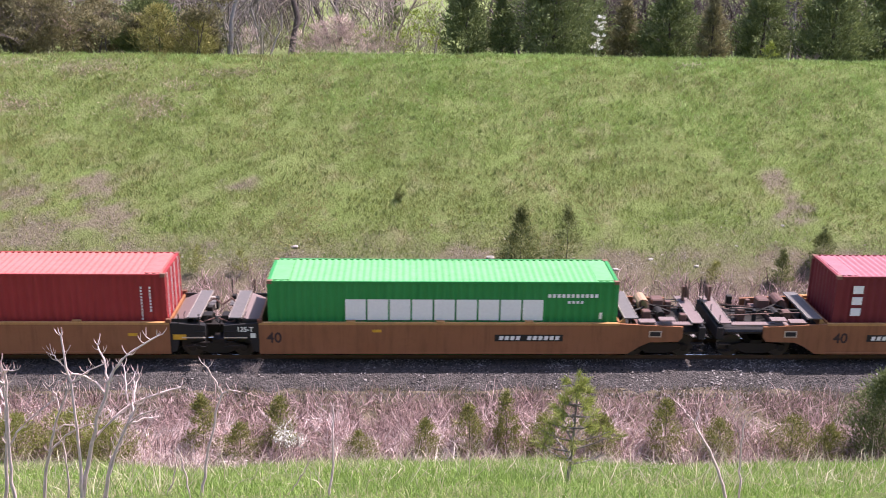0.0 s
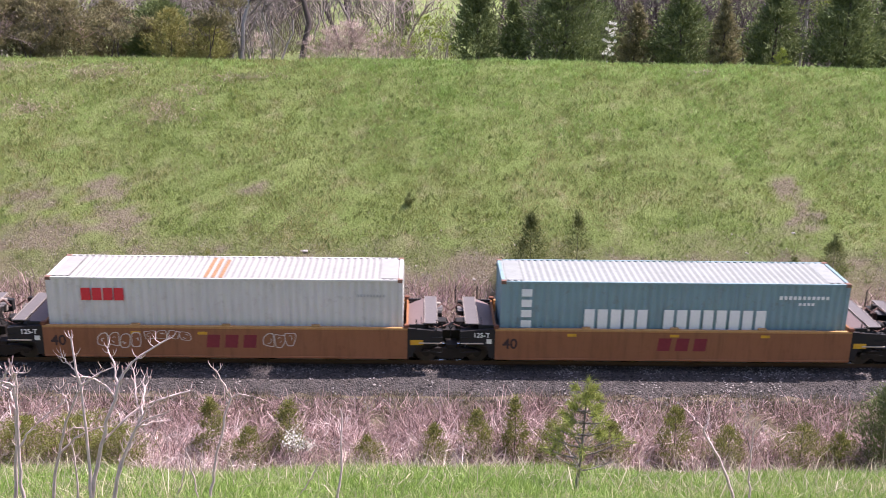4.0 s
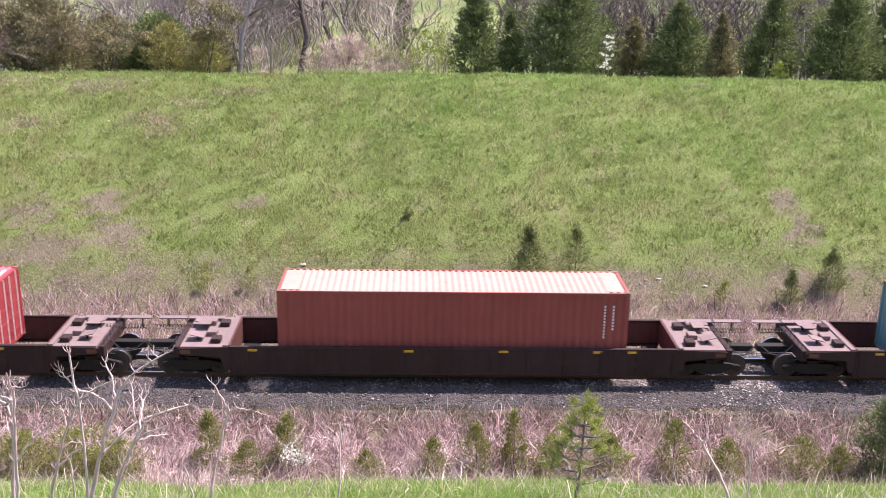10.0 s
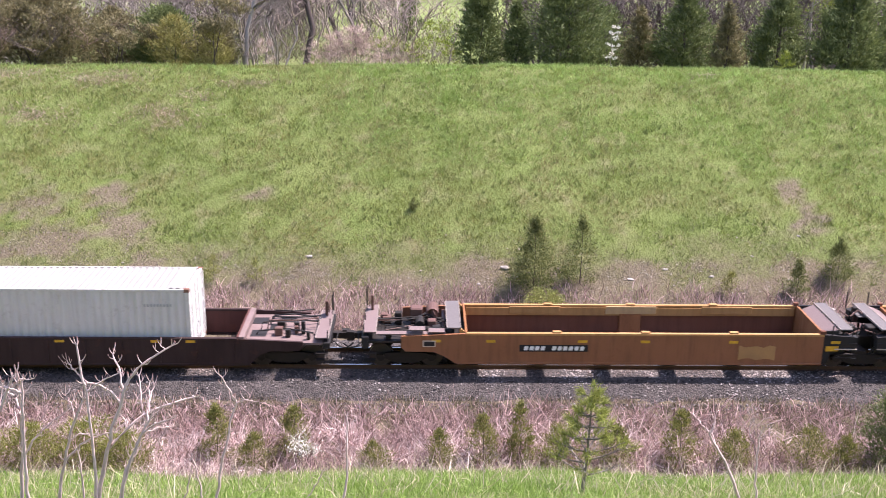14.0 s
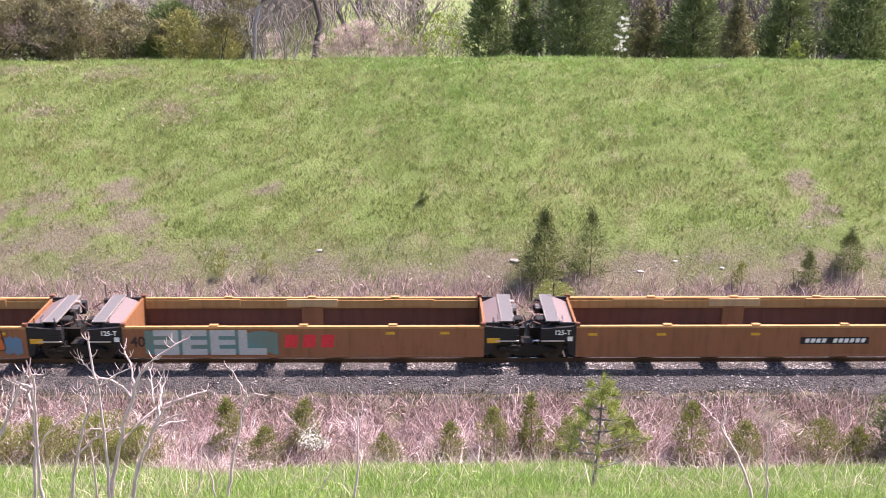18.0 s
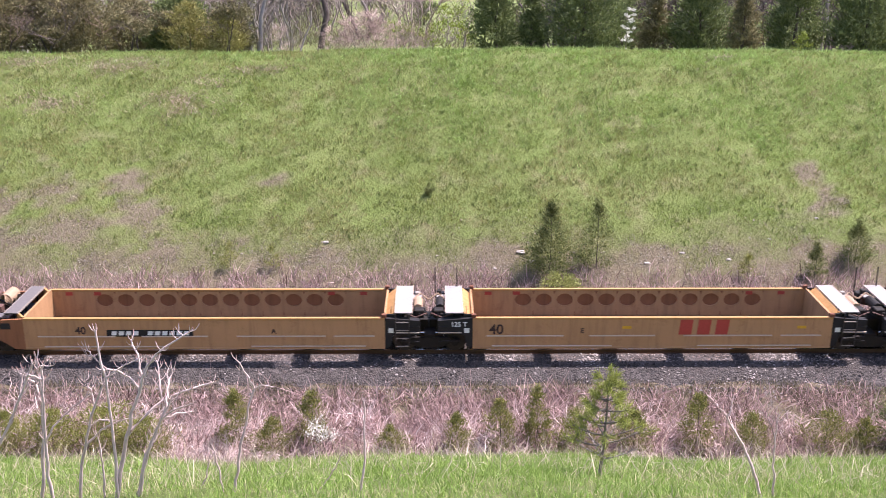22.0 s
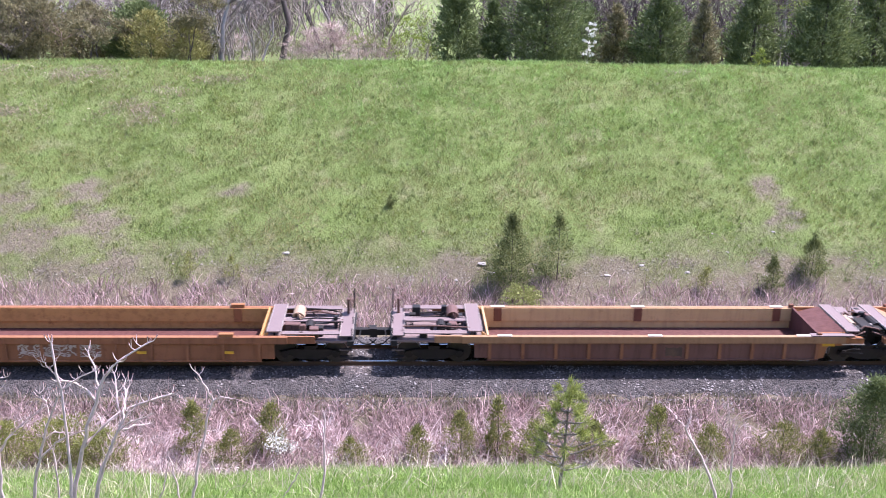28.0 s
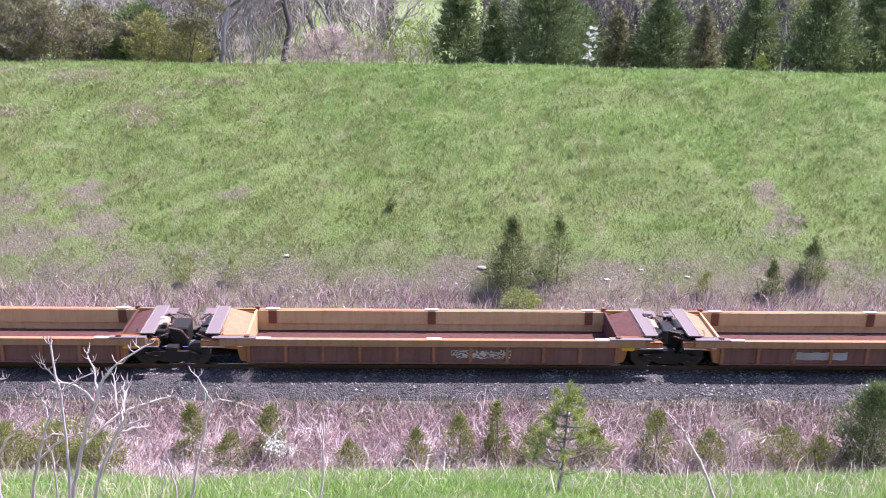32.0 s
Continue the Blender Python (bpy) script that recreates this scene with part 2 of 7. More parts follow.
def soup(name, verts, tris, mat, parent=None):
    """A mesh straight from arrays of corners and triangles."""
    me = bpy.data.meshes.new(name)
    verts, tris = np.asarray(verts, np.float32), np.asarray(tris, np.int32)
    me.vertices.add(len(verts))
    me.vertices.foreach_set("co", verts.ravel())
    me.loops.add(tris.size)
    me.loops.foreach_set("vertex_index", tris.ravel())
    me.polygons.add(len(tris))
    me.polygons.foreach_set("loop_start", np.arange(len(tris), dtype=np.int32) * 3)
    me.update(calc_edges=True)
    me.materials.append(mat)
    ob = new(name, me)
    ob.parent = parent
    return ob


def blades(base, direction, length, width, rng):
    """Two-segment tapering blades: base points (n,3), unit directions (n,3), lengths and widths (n)."""
    n = len(base)
    side = np.cross(direction, rng.normal(size=(n, 3)))
    side /= np.linalg.norm(side, axis=1)[:, None] + 1e-9
    bend = rng.normal(size=(n, 3)) * 0.22
    bend[:, 2] -= 0.12
    mid = base + direction * (length * 0.55)[:, None]
    tip = base + (direction + bend) * length[:, None]
    w = side * width[:, None] * 0.5
    v = np.stack([base - w, base + w, mid - 0.8 * w, mid + 0.8 * w, tip], 1).reshape(-1, 3)
    k = np.arange(n)[:, None] * 5
    t = np.concatenate([k + [0, 1, 3], k + [0, 3, 2], k + [2, 3, 4]], 0)
    return v, t


def upward(n, lean, rng):
    d = rng.normal(size=(n, 3)) * lean
    d[:, 2] = 1
    return d / np.linalg.norm(d, axis=1)[:, None]


# ---------------------------------------------------------------- the ground
PROFILE = [(-3000, 16), (-400, 15.5), (-60, 14.6), (-36, 13.6), (-33, 13.1), (-28, 10.75), (-24, 8.75), (-21.4, 7.42), (-20.6, 6.98), (-19.6, 6.1),
           (-11, -0.5), (-9.5, -0.85), (-4.2, -0.85), (-2.9, -0.55), (-2.4, -0.5), (2.4, -0.5), (2.9, -0.6), (4.2, -0.9), (7.6, -0.95), (8.6, -0.55),
           (12.0, 1.2), (22.6, 6.5), (24.0, 6.93), (25.2, 7.06), (27, 6.75), (32, 5.7), (45, 4.1), (60, 3.2), (90, 3.6), (130, 6.0), (180, 10), (400, 22), (3000, 60)]
PY, PZ = np.array([p[0] for p in PROFILE], float), np.array([p[1] for p in PROFILE], float)


def ground_z(x, y):
    """Height of the ground: the cutting's profile, with swells on the banks."""
    x, y = np.asarray(x, float), np.asarray(y, float)
    z = np.interp(y, PY, PZ)
    bank = np.clip((y - 8.5) / 6, 0, 1) * np.clip((40 - y) / 8, 0, 1)
    z = z + bank * (1 - 0.6 * np.clip((y - 19) / 4, 0, 1)) * (0.13 * np.sin(x * 0.21 + 0.6) + 0.09 * np.sin(x * 0.53 + y * 0.4) + 0.05 * np.sin(x * 1.3 - y * 0.9))
    z = z - bank * np.clip((y - 18) / 6, 0, 1) * (np.clip((np.abs(x - 6) - 10) / 22, 0, 1.5) ** 1.5) * 0.28
    near = np.clip((-19 - y) / 2, 0, 1) * np.clip((y + 60) / 20, 0, 1)
    z = z + near * (0.06 * np.sin(x * 0.8 + 1) + 0.04 * np.sin(x * 1.9 + y))
    return z


def bareness(x, y):
    """How far the turf is worn to soil: worn patches on the far bank, a stony foot."""
    x, y = np.asarray(x, float), np.asarray(y, float)
    w = 0.36 * (np.sin(x * 1.7 + y) + np.sin(y * 2.3 - x * 0.8) + 1.4 * np.sin(x * 3.9 + y) * np.sin(y * 4.1 - x) + np.sin(x * 7.3) * np.sin(y * 6.1 + x))
    b = np.zeros_like(x + y)
    for cx, cy, rx, ry, k in ((-15.2, 13.2, 1.5, 1.9, 0.95), (-14.4, 11.6, 1.9, 1.4, 0.9), (-17.6, 11.2, 3.4, 1.6, 1.0), (-20.5, 13.0, 4.0, 2.0, 0.75), (-5.4, 9.3, 2.2, 0.75, 0.85),
                              (-9.0, 9.7, 4.0, 1.1, 0.5), (-13.5, 9.2, 4.0, 1.0, 0.7), (18.7, 14.2, 1.0, 1.5, 0.95), (18.2, 12.0, 1.2, 1.6, 0.8), (17.8, 9.6, 2.6, 1.3, 0.95), (8.5, 9.2, 5.5, 1.1, 0.75),
                              (13.5, 9.3, 4.0, 1.0, 0.7), (3.0, 9.5, 2.0, 1.2, 0.85), (22.0, 9.3, 4.0, 1.0, 0.75), (0.0, 8.9, 5.0, 0.7, 0.6), (-8.3, 14.2, 1.4, 0.6, 0.42)):
        b = np.maximum(b, k * np.exp(-((x - cx) / rx) ** 2 - ((y - cy) / ry) ** 2))
    return np.clip(b * 0.9 + w * 1.0 * np.clip(b * 3, 0, 1), 0, 1)


def grade(lo, hi, step):
    return list(np.arange(lo, hi, step))


xs = np.array([-3000, -1500, -800, -550, -400, -300, -220, -160, -120, -90, -70, -55] + grade(-45, 45, 0.75) + [45, 55, 70, 90, 120, 160, 220, 300, 400, 550, 800, 1500, 3000])
ys = np.array([-3000, -1000, -400, -150, -80, -60, -48, -40, -36, -34.5] + grade(-33, -18, 0.4) + grade(-18, -9, 1.0) + grade(-9, 9, 0.45) + grade(9, 28, 0.5)
              + [28, 30, 33, 37, 42, 50, 60, 75, 90, 110, 140, 170, 230, 320, 500, 1000, 3000])
gx, gy = np.meshgrid(xs, ys)
gz = ground_z(gx, gy)
rng = np.random.default_rng(5)
gz += rng.normal(size=gz.shape) * 0.035 * (np.abs(gx) < 44) * (np.abs(gy) < 40) * (np.abs(gy) > 4)
gi = np.arange(gx.size).reshape(gx.shape)
quad = np.stack([gi[:-1, :-1], gi[:-1, 1:], gi[1:, 1:], gi[1:, :-1]], -1).reshape(-1, 4)
gtri = np.concatenate([quad[:, [0, 1, 2]], quad[:, [0, 2, 3]]])


def ground_material():
    m, nt, b = shader("bank_soil_and_turf")
    geo = nt.nodes.new("ShaderNodeNewGeometry")
    sep = nt.nodes.new("ShaderNodeSeparateXYZ")
    nt.links.new(geo.outputs["Position"], sep.inputs[0])

    def pn(scale, detail=6, rough=0.65):
        n = nt.nodes.new("ShaderNodeTexNoise")
        n.inputs["Scale"].default_value, n.inputs["Detail"].default_value, n.inputs["Roughness"].default_value = scale, detail, rough
        nt.links.new(geo.outputs["Position"], n.inputs["Vector"])
        return n.outputs[0]

    turf = mix(nt, ramp(nt, pn(0.35), 0.35, 0.7), (0.13, 0.175, 0.045), (0.20, 0.22, 0.08))
    turf = mix(nt, ramp(nt, pn(0.9), 0.52, 0.68, (0, 0, 0, 1), (0.7, 0.7, 0.7, 1)), turf, (0.27, 0.215, 0.14))
    turf = mix(nt, 0.45, turf, mix(nt, pn(9, 5), (0.05, 0.08, 0.02), (0.20, 0.24, 0.08)))
    # the open fields behind the bank are brighter grass
    away = nt.nodes.new("ShaderNodeMapRange")
    away.inputs[1].default_value, away.inputs[2].default_value = 30.0, 44.0
    nt.links.new(sep.outputs["Y"], away.inputs[0])
    turf = mix(nt, away.outputs[0], turf, mix(nt, ramp(nt, pn(0.12), 0.35, 0.65), (0.13, 0.18, 0.05), (0.21, 0.24, 0.095)))
    soil = mix(nt, ramp(nt, pn(3.5), 0.3, 0.7), (0.072, 0.055, 0.033), (0.17, 0.135, 0.086))
    soil = mix(nt, 0.5, soil, mix(nt, ramp(nt, pn(14, 6, 0.75), 0.35, 0.68), (0.042, 0.034, 0.023), (0.32, 0.265, 0.19)))
    # bare soil in the ditches, turf on the banks, with a ragged border
    mr = nt.nodes.new("ShaderNodeMath")
    mr.operation = "MULTIPLY_ADD"
    mr.inputs[1].default_value = 5.0
    nt.links.new(pn(0.5), mr.inputs[0])
    nt.links.new(sep.outputs["Y"], mr.inputs[2])
    up = nt.nodes.new("ShaderNodeMapRange")
    up.inputs[1].default_value, up.inputs[2].default_value = 10.8, 14.2
    nt.links.new(mr.outputs[0], up.inputs[0])
    dn = nt.nodes.new("ShaderNodeMapRange")
    dn.inputs[1].default_value, dn.inputs[2].default_value = -5.5, -7.0
    nt.links.new(mr.outputs[0], dn.inputs[0])
    mx = nt.nodes.new("ShaderNodeMath")
    mx.operation = "MAXIMUM"
    nt.links.new(up.outputs[0], mx.inputs[0])
    nt.links.new(dn.outputs[0], mx.inputs[1])
    at = nt.nodes.new("ShaderNodeAttribute")
    at.attribute_name = "worn"
    turf = mix(nt, ramp(nt, at.outputs["Fac"], 0.25, 0.85), turf, mix(nt, 0.4, soil, mix(nt, pn(6, 6), (0.10, 0.09, 0.05), (0.30, 0.25, 0.18))))
    nt.links.new(mix(nt, mx.outputs[0], soil, turf), b.inputs["Base Color"])
    b.inputs["Roughness"].default_value = 0.95
    b.inputs["Specular IOR Level"].default_value = 0.1
    bump(nt, b, pn(7, 8, 0.75), 0.9, 0.12)
    return m


ground = soup("ground", np.stack([gx, gy, gz], -1).reshape(-1, 3), gtri, ground_material())
worn = ground.data.attributes.new("worn", "FLOAT", "POINT")
worn.data.foreach_set("value", bareness(gx, gy).ravel().astype(np.float32))
tagged(ground, "grassy railway cutting with ditches and banks", "ground", kind="structure")


def ballast_material():
    m, nt, b = shader("crushed_stone")
    geo = nt.nodes.new("ShaderNodeNewGeometry")
    v = nt.nodes.new("ShaderNodeTexVoronoi")
    v.inputs["Scale"].default_value = 15
    nt.links.new(geo.outputs["Position"], v.inputs["Vector"])
    n = nt.nodes.new("ShaderNodeTexNoise")
    n.inputs["Scale"].default_value, n.inputs["Detail"].default_value = 1.2, 6
    nt.links.new(geo.outputs["Position"], n.inputs["Vector"])
    sepc = nt.nodes.new("ShaderNodeSeparateColor")
    nt.links.new(v.outputs["Color"], sepc.inputs[0])
    col = mix(nt, sepc.outputs[0], (0.019, 0.016, 0.0155), (0.098, 0.083, 0.080))
    col = mix(nt, ramp(nt, n.outputs[0], 0.4, 0.75, (0, 0, 0, 1), (0.6, 0.6, 0.6, 1)), col, (0.065, 0.05, 0.045))
    nt.links.new(col, b.inputs["Base Color"])
    b.inputs["Roughness"].default_value = 0.9
    bump(nt, b, v.outputs["Distance"], 1.0, -0.05)
    return m


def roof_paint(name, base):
    """Container roofs: weathered paint, paler than the sides, the sun's glare put into the colour."""
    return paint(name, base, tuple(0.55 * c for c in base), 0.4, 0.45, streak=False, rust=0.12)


BALLAST = ballast_material()
STONE = blade_mat("loose_stones", (0.018, 0.0155, 0.0155), (0.15, 0.127, 0.123), (0.33, 0.295, 0.285), 0.05, 0.5, 0.9, 0.0)
ROCK = blade_mat("pale_rocks", (0.13, 0.11, 0.092), (0.32, 0.28, 0.24), None, 0, 0.5, 0.9, 0.0)
LX = 700.0


def ballast_z(y):
    return np.interp(np.abs(y), [0, 0.86, 1.0, 1.65, 2.75], [-0.185, -0.18, -0.15, -0.19, -0.58])


bx = np.concatenate([[-LX, -300, -100, -50], np.arange(-40, 40.1, 0.5), [50, 100, 300, LX]])
by = np.array([-2.85, -2.6, -2.3, -2.0, -1.8, -1.6, -1.3, -1.0, -0.5, 0, 0.5, 1.0, 1.3, 1.6, 1.8, 2.0, 2.3, 2.6, 2.85])
mxg, myg = np.meshgrid(bx, by)
mzg = ballast_z(myg) + rng.normal(size=mxg.shape) * 0.012
mzg[np.abs(myg) > 2.8] -= 0.10
myg = myg + (np.abs(myg) > 2.2) * rng.normal(size=mxg.shape) * 0.10
gi = np.arange(mxg.size).reshape(mxg.shape)
quad = np.stack([gi[:-1, :-1], gi[:-1, 1:], gi[1:, 1:], gi[1:, :-1]], -1).reshape(-1, 4)
trackbed = soup("ballast_bed", np.stack([mxg, myg, mzg], -1).reshape(-1, 3), np.concatenate([quad[:, [0, 1, 2]], quad[:, [0, 2, 3]]]), BALLAST)
tagged(trackbed, "grey crushed stone ballast bed under the track", "ballast", kind="structure")


def stones(name, n, xr, yfun, zfun, size, mat, seed, at=None):
    r = np.random.default_rng(seed)
    x, y = r.uniform(*xr, n) if at is None else at, yfun(r, n)
    s = r.uniform(*size, n) * r.uniform(0.7, 1.3, n)
    octa = np.array([[1, 0, 0], [-1, 0, 0], [0, 1, 0], [0, -1, 0], [0, 0, 1], [0, 0, -1]], float)
    f = np.array([[0, 2, 4], [2, 1, 4], [1, 3, 4], [3, 0, 4]])
    v = octa[None] * r.uniform(0.55, 1.25, (n, 6, 1)) + r.normal(size=(n, 6, 3)) * 0.18
    a = r.uniform(0, math.tau, n)
    ca, sa = np.cos(a)[:, None], np.sin(a)[:, None]
    v = np.stack([v[..., 0] * ca - v[..., 1] * sa, v[..., 0] * sa + v[..., 1] * ca, v[..., 2] * 0.75], -1) * s[:, None, None]
    v += np.stack([x, y, zfun(x, y)], -1)[:, None]
    t = (np.arange(n)[:, None, None] * 6 + f[None]).reshape(-1, 3)
    return soup(name, v.reshape(-1, 3), t, mat)


tagged(stones("ballast_stones", 26000, (-20, 22), lambda r, n: np.where(r.uniform(size=n) < 0.85, r.uniform(-2.9, 2.9, n), -2.8 - np.abs(r.normal(size=n)) * 0.35), lambda x, y: np.where(np.abs(y) < 2.8, ballast_z(y), np.interp(y, PY, PZ)) + 0.012, (0.022, 0.05), STONE, 3),
       "loose grey ballast stones beside the rails", "stones", kind="stuff")


# Dusty stones, made paler to paint the sunlit strip under the cars.
LIT_DUSTY_STONE = blade_mat("lit_dusty_stones", (0.05, 0.04, 0.037), (0.22, 0.17, 0.155), (0.36, 0.31, 0.29), 0.04, 0.5, 0.9, 0.0)
tagged(stones("track_stones", 12000, (-20, 22), lambda r, n: r.uniform(-1.5, -0.1, n), lambda x, y: ballast_z(y) + 0.012, (0.02, 0.045), LIT_DUSTY_STONE, 4), "dusty brownish stones, paled for the sunlit strip", "stones", kind="stuff")


def rail(y):
    prof = [(-0.07, -0.17), (0.07, -0.17), (0.07, -0.155), (0.012, -0.13), (0.012, -0.045), (0.037, -0.035), (0.037, -0.004), (-0.037, -0.004), (-0.037, -0.035),
            (-0.012, -0.045), (-0.012, -0.13), (-0.07, -0.155)]
    bm = bmesh.new()
    a = [bm.verts.new((-LX, y + p, z)) for p, z in prof]
    b = [bm.verts.new((LX, y + p, z)) for p, z in prof]
    for i in range(len(prof)):
        j = (i + 1) % len(prof)
        bm.faces.new((a[i], a[j], b[j], b[i]))
    bm.faces.new(a[::-1])
    bm.faces.new(b)
    ob = part("rail", bm, RAIL_SIDE)
    part("running_surface", boxes((-LX, LX, y - 0.034, y + 0.034, -0.004, 0.0)), RAIL_TOP, ob, "bright worn steel rail head")
    return tagged(ob, "rusty steel rail with a bright worn head", "rail", "rails of the track", "structure")


rail(-0.755)
rail(0.755)
tie_mesh = None
ties = new("sleepers")
tagged(ties, "weathered dark timber sleepers in the ballast", "sleepers", kind="structure")
for k in range(-100, 101):
    if tie_mesh is None:
        ob = part("sleeper", bevelled(boxes((-0.115, 0.115, -1.3, 1.3, -0.36, -0.172)), 0.015), TIE, ties)
        tie_mesh = ob.data
    else:
        ob = new("sleeper", tie_mesh)
        ob.parent = ties
    ob.matrix_basis = pose(k * 0.55, 0, 0.004 * ((k * 7) % 3), 0, 0, ((k * 37) % 11 - 5) * 0.15)


# ---------------------------------------------------------------- the train
MOVING = []  # thing, place along the train
SPINNING = []


def text_mesh(txt, size):
    cu = bpy.data.curves.new("letters", "FONT")
    cu.body, cu.size, cu.extrude, cu.align_x, cu.align_y = txt, size, 0.002, "CENTER", "CENTER"
    cu.offset = 0.022 * size
    ob = bpy.data.objects.new("letters", cu)
    scene.collection.objects.link(ob)
    me = bpy.data.meshes.new_from_object(ob.evaluated_get(bpy.context.evaluated_depsgraph_get()))
    bpy.data.objects.remove(ob)
    return me


def lettering(name, txt, size, x, y, z, mat, parent, label=""):
    me = text_mesh(txt, size)
    me.materials.clear()
    me.materials.append(mat)
    ob = new(name, me)
    ob.parent = parent
    ob.matrix_basis = pose(x, y, z, 90, 0, 0)
    if label:
        ob["label"] = label
    return ob


def blocks(name, n, x0, x1, z0, z1, y, mat, parent, gap=0.22, label="", skew=0.0, skip=()):
    """A row of plain blocks the size of letters, each a part of its own."""
    w = (x1 - x0) / n
    for i in range(n):
        if i in skip:
            continue
        a, b = x0 + w * (i + gap / 2), x0 + w * (i + 1 - gap / 2)
        bm = bmesh.new()
        rim = [(a, z0), (b, z0), (b + skew, z1), (a + skew, z1)]
        prism(bm, rim, y, y + 0.004)
        part(name, bm, mat, parent, label)


SPRAYS = {}


def spray_mat(cols):
    """Sprayed shapes: bands of colour bent by noise, with dark outlines."""
    key = tuple(m.name for m in cols)
    if key in SPRAYS:
        return SPRAYS[key]
    m, nt, b = shader("graffiti_" + str(len(SPRAYS)))
    tones = [c.node_tree.nodes["Mix"].inputs[6].default_value[:3] for c in cols]
    n = noise_node(nt, 2.1, 2, 0.4, stretch=(1.0, 1.0, 1.7))
    r = nt.nodes.new("ShaderNodeValToRGB")
    r.color_ramp.interpolation = "CONSTANT"
    e = r.color_ramp.elements
    e[0].position, e[0].color = 0.0, (*tones[0], 1)
    e[1].position, e[1].color = 0.42, (*tones[-1], 1)
    for k in range(4):
        q = e.new(0.47 + 0.055 * k)
        q.color = (*tones[k % len(tones)], 1)
    nt.links.new(n, r.inputs[0])
    fade = noise_node(nt, 1.3, 6, 0.7)
    col = mix(nt, ramp(nt, fade, 0.35, 0.75, (0, 0, 0, 1), (0.6, 0.6, 0.6, 1)), r.outputs[0], (0.22, 0.12, 0.06))
    nt.links.new(col, b.inputs["Base Color"])
    b.inputs["Roughness"].default_value = 0.6
    SPRAYS[key] = m
    return m


def spray(u, x0, x1, z0, z1, y, mats, seed, n):
    """A sprayed piece with a lumpy outline."""
    r = random.Random(seed)
    k = max(6, n * 3)
    up = [(x0 + (x1 - x0) * i / k, z1 - (z1 - z0) * 0.22 * abs(math.sin(i * 1.25 + seed)) * r.uniform(0.5, 1)) for i in range(k + 1)]
    dn = [(x0 + (x1 - x0) * i / k, z0 + (z1 - z0) * 0.22 * abs(math.sin(i * 1.1 + seed * 2)) * r.uniform(0.5, 1)) for i in range(k, -1, -1)]
    bm = bmesh.new()
    prism(bm, up + dn, y - 0.004, y)
    part("graffiti", bm, spray_mat(mats), u, "sprayed graffiti, weathered")


TRK = 1.75  # truck centre back from the joint of the brown cars


def truck(u, x, face=None):
    """A freight truck: two cast side frames, springs, bolster and two spinning wheel sets."""
    bm = bmesh.new()
    for s in (-1, 1):
        y0, y1 = s * 1.0 - 0.07, s * 1.0 + 0.07
        prism(bm, [(x - 1.05, 0.36), (x - 0.75, 0.38), (x - 0.35, 0.2), (x + 0.35, 0.2), (x + 0.75, 0.38), (x + 1.05, 0.36), (x + 1.05, 0.48), (x + 0.6, 0.58), (x - 0.6, 0.58), (x - 1.05, 0.48)], y0, y1)
        for ax in (-0.89, 0.89):
            tube(bm, [(x + ax, s * 0.98, 0.42), (x + ax, s * 1.13, 0.42)], 0.13, 10)
    box(bm, x - 0.2, x + 0.2, -1.05, 1.05, 0.38, 0.7)
    fr = part("truck_frame", bm, UNDER, u, "oily cast steel truck frame, darkened for shade")
    for s in (-1, 1):
        bs = bmesh.new()
        for k in (-0.16, 0.0, 0.16):
            tube(bs, [(x + k, s * 1.0, 0.24), (x + k, s * 1.0, 0.44)], 0.06, 8)
        part("spring", bs, UNDER, fr)
    for ax in (-0.89, 0.89):
        bw = bmesh.new()
        tube(bw, [(0, -0.95, 0), (0, 0.95, 0)], 0.075, 8)
        for s in (-1, 1):
            tube(bw, [(0, s * 0.70, 0), (0, s * 0.725, 0)], 0.445, 24)
            tube(bw, [(0, s * 0.72, 0), (0, s * 0.83, 0)], 0.42, 24)
            for k in range(5):
                a = k * math.tau / 5
                tube(bw, [(0.24 * math.cos(a), s * 0.825, 0.24 * math.sin(a)), (0.24 * math.cos(a), s * 0.835, 0.24 * math.sin(a))], 0.05, 6)
        w = part("wheelset", bw, STEEL, fr, "worn steel wheels on an axle")
        w.data.materials.append(TREAD)
        for f in w.data.polygons:
            c = f.center
            if abs(f.normal.y) < 0.3 and math.hypot(c.x, c.z) > 0.38:
                f.material_index = 1
        w.matrix_parent_inverse = Matrix.Translation((x + ax, 0, 0.42))
        SPINNING.append(w)


def walkway(u, x, z, w=0.36, y0=-1.33, y1=1.33, mat=None, legs=True):
    bm = boxes((x - w / 2, x + w / 2, y0, y1, z - 0.035, z))
    ob = part("walkway", bm, mat or GREY_WALK, u, "grey grating walkway across the car")
    part("walkway_edge", boxes((x - w / 2 - 0.02, x - w / 2, y0, y1, z - 0.05, z + 0.015), (x + w / 2, x + w / 2 + 0.02, y0, y1, z - 0.05, z + 0.015)), RIM if mat is PALE_WALK else DULL_EDGE, ob, "worn edge")
    if legs:
        for yy in (y0 + 0.25, 0, y1 - 0.25):
            part("bracket", boxes((x - 0.03, x + 0.03, yy - 0.03, yy + 0.03, 0.75, z - 0.035)), BLACK, u)


def grab(u, pts, r=0.016, mat=None):
    part("grab_iron", bar(pts, r, 5), mat or BLACK, u)


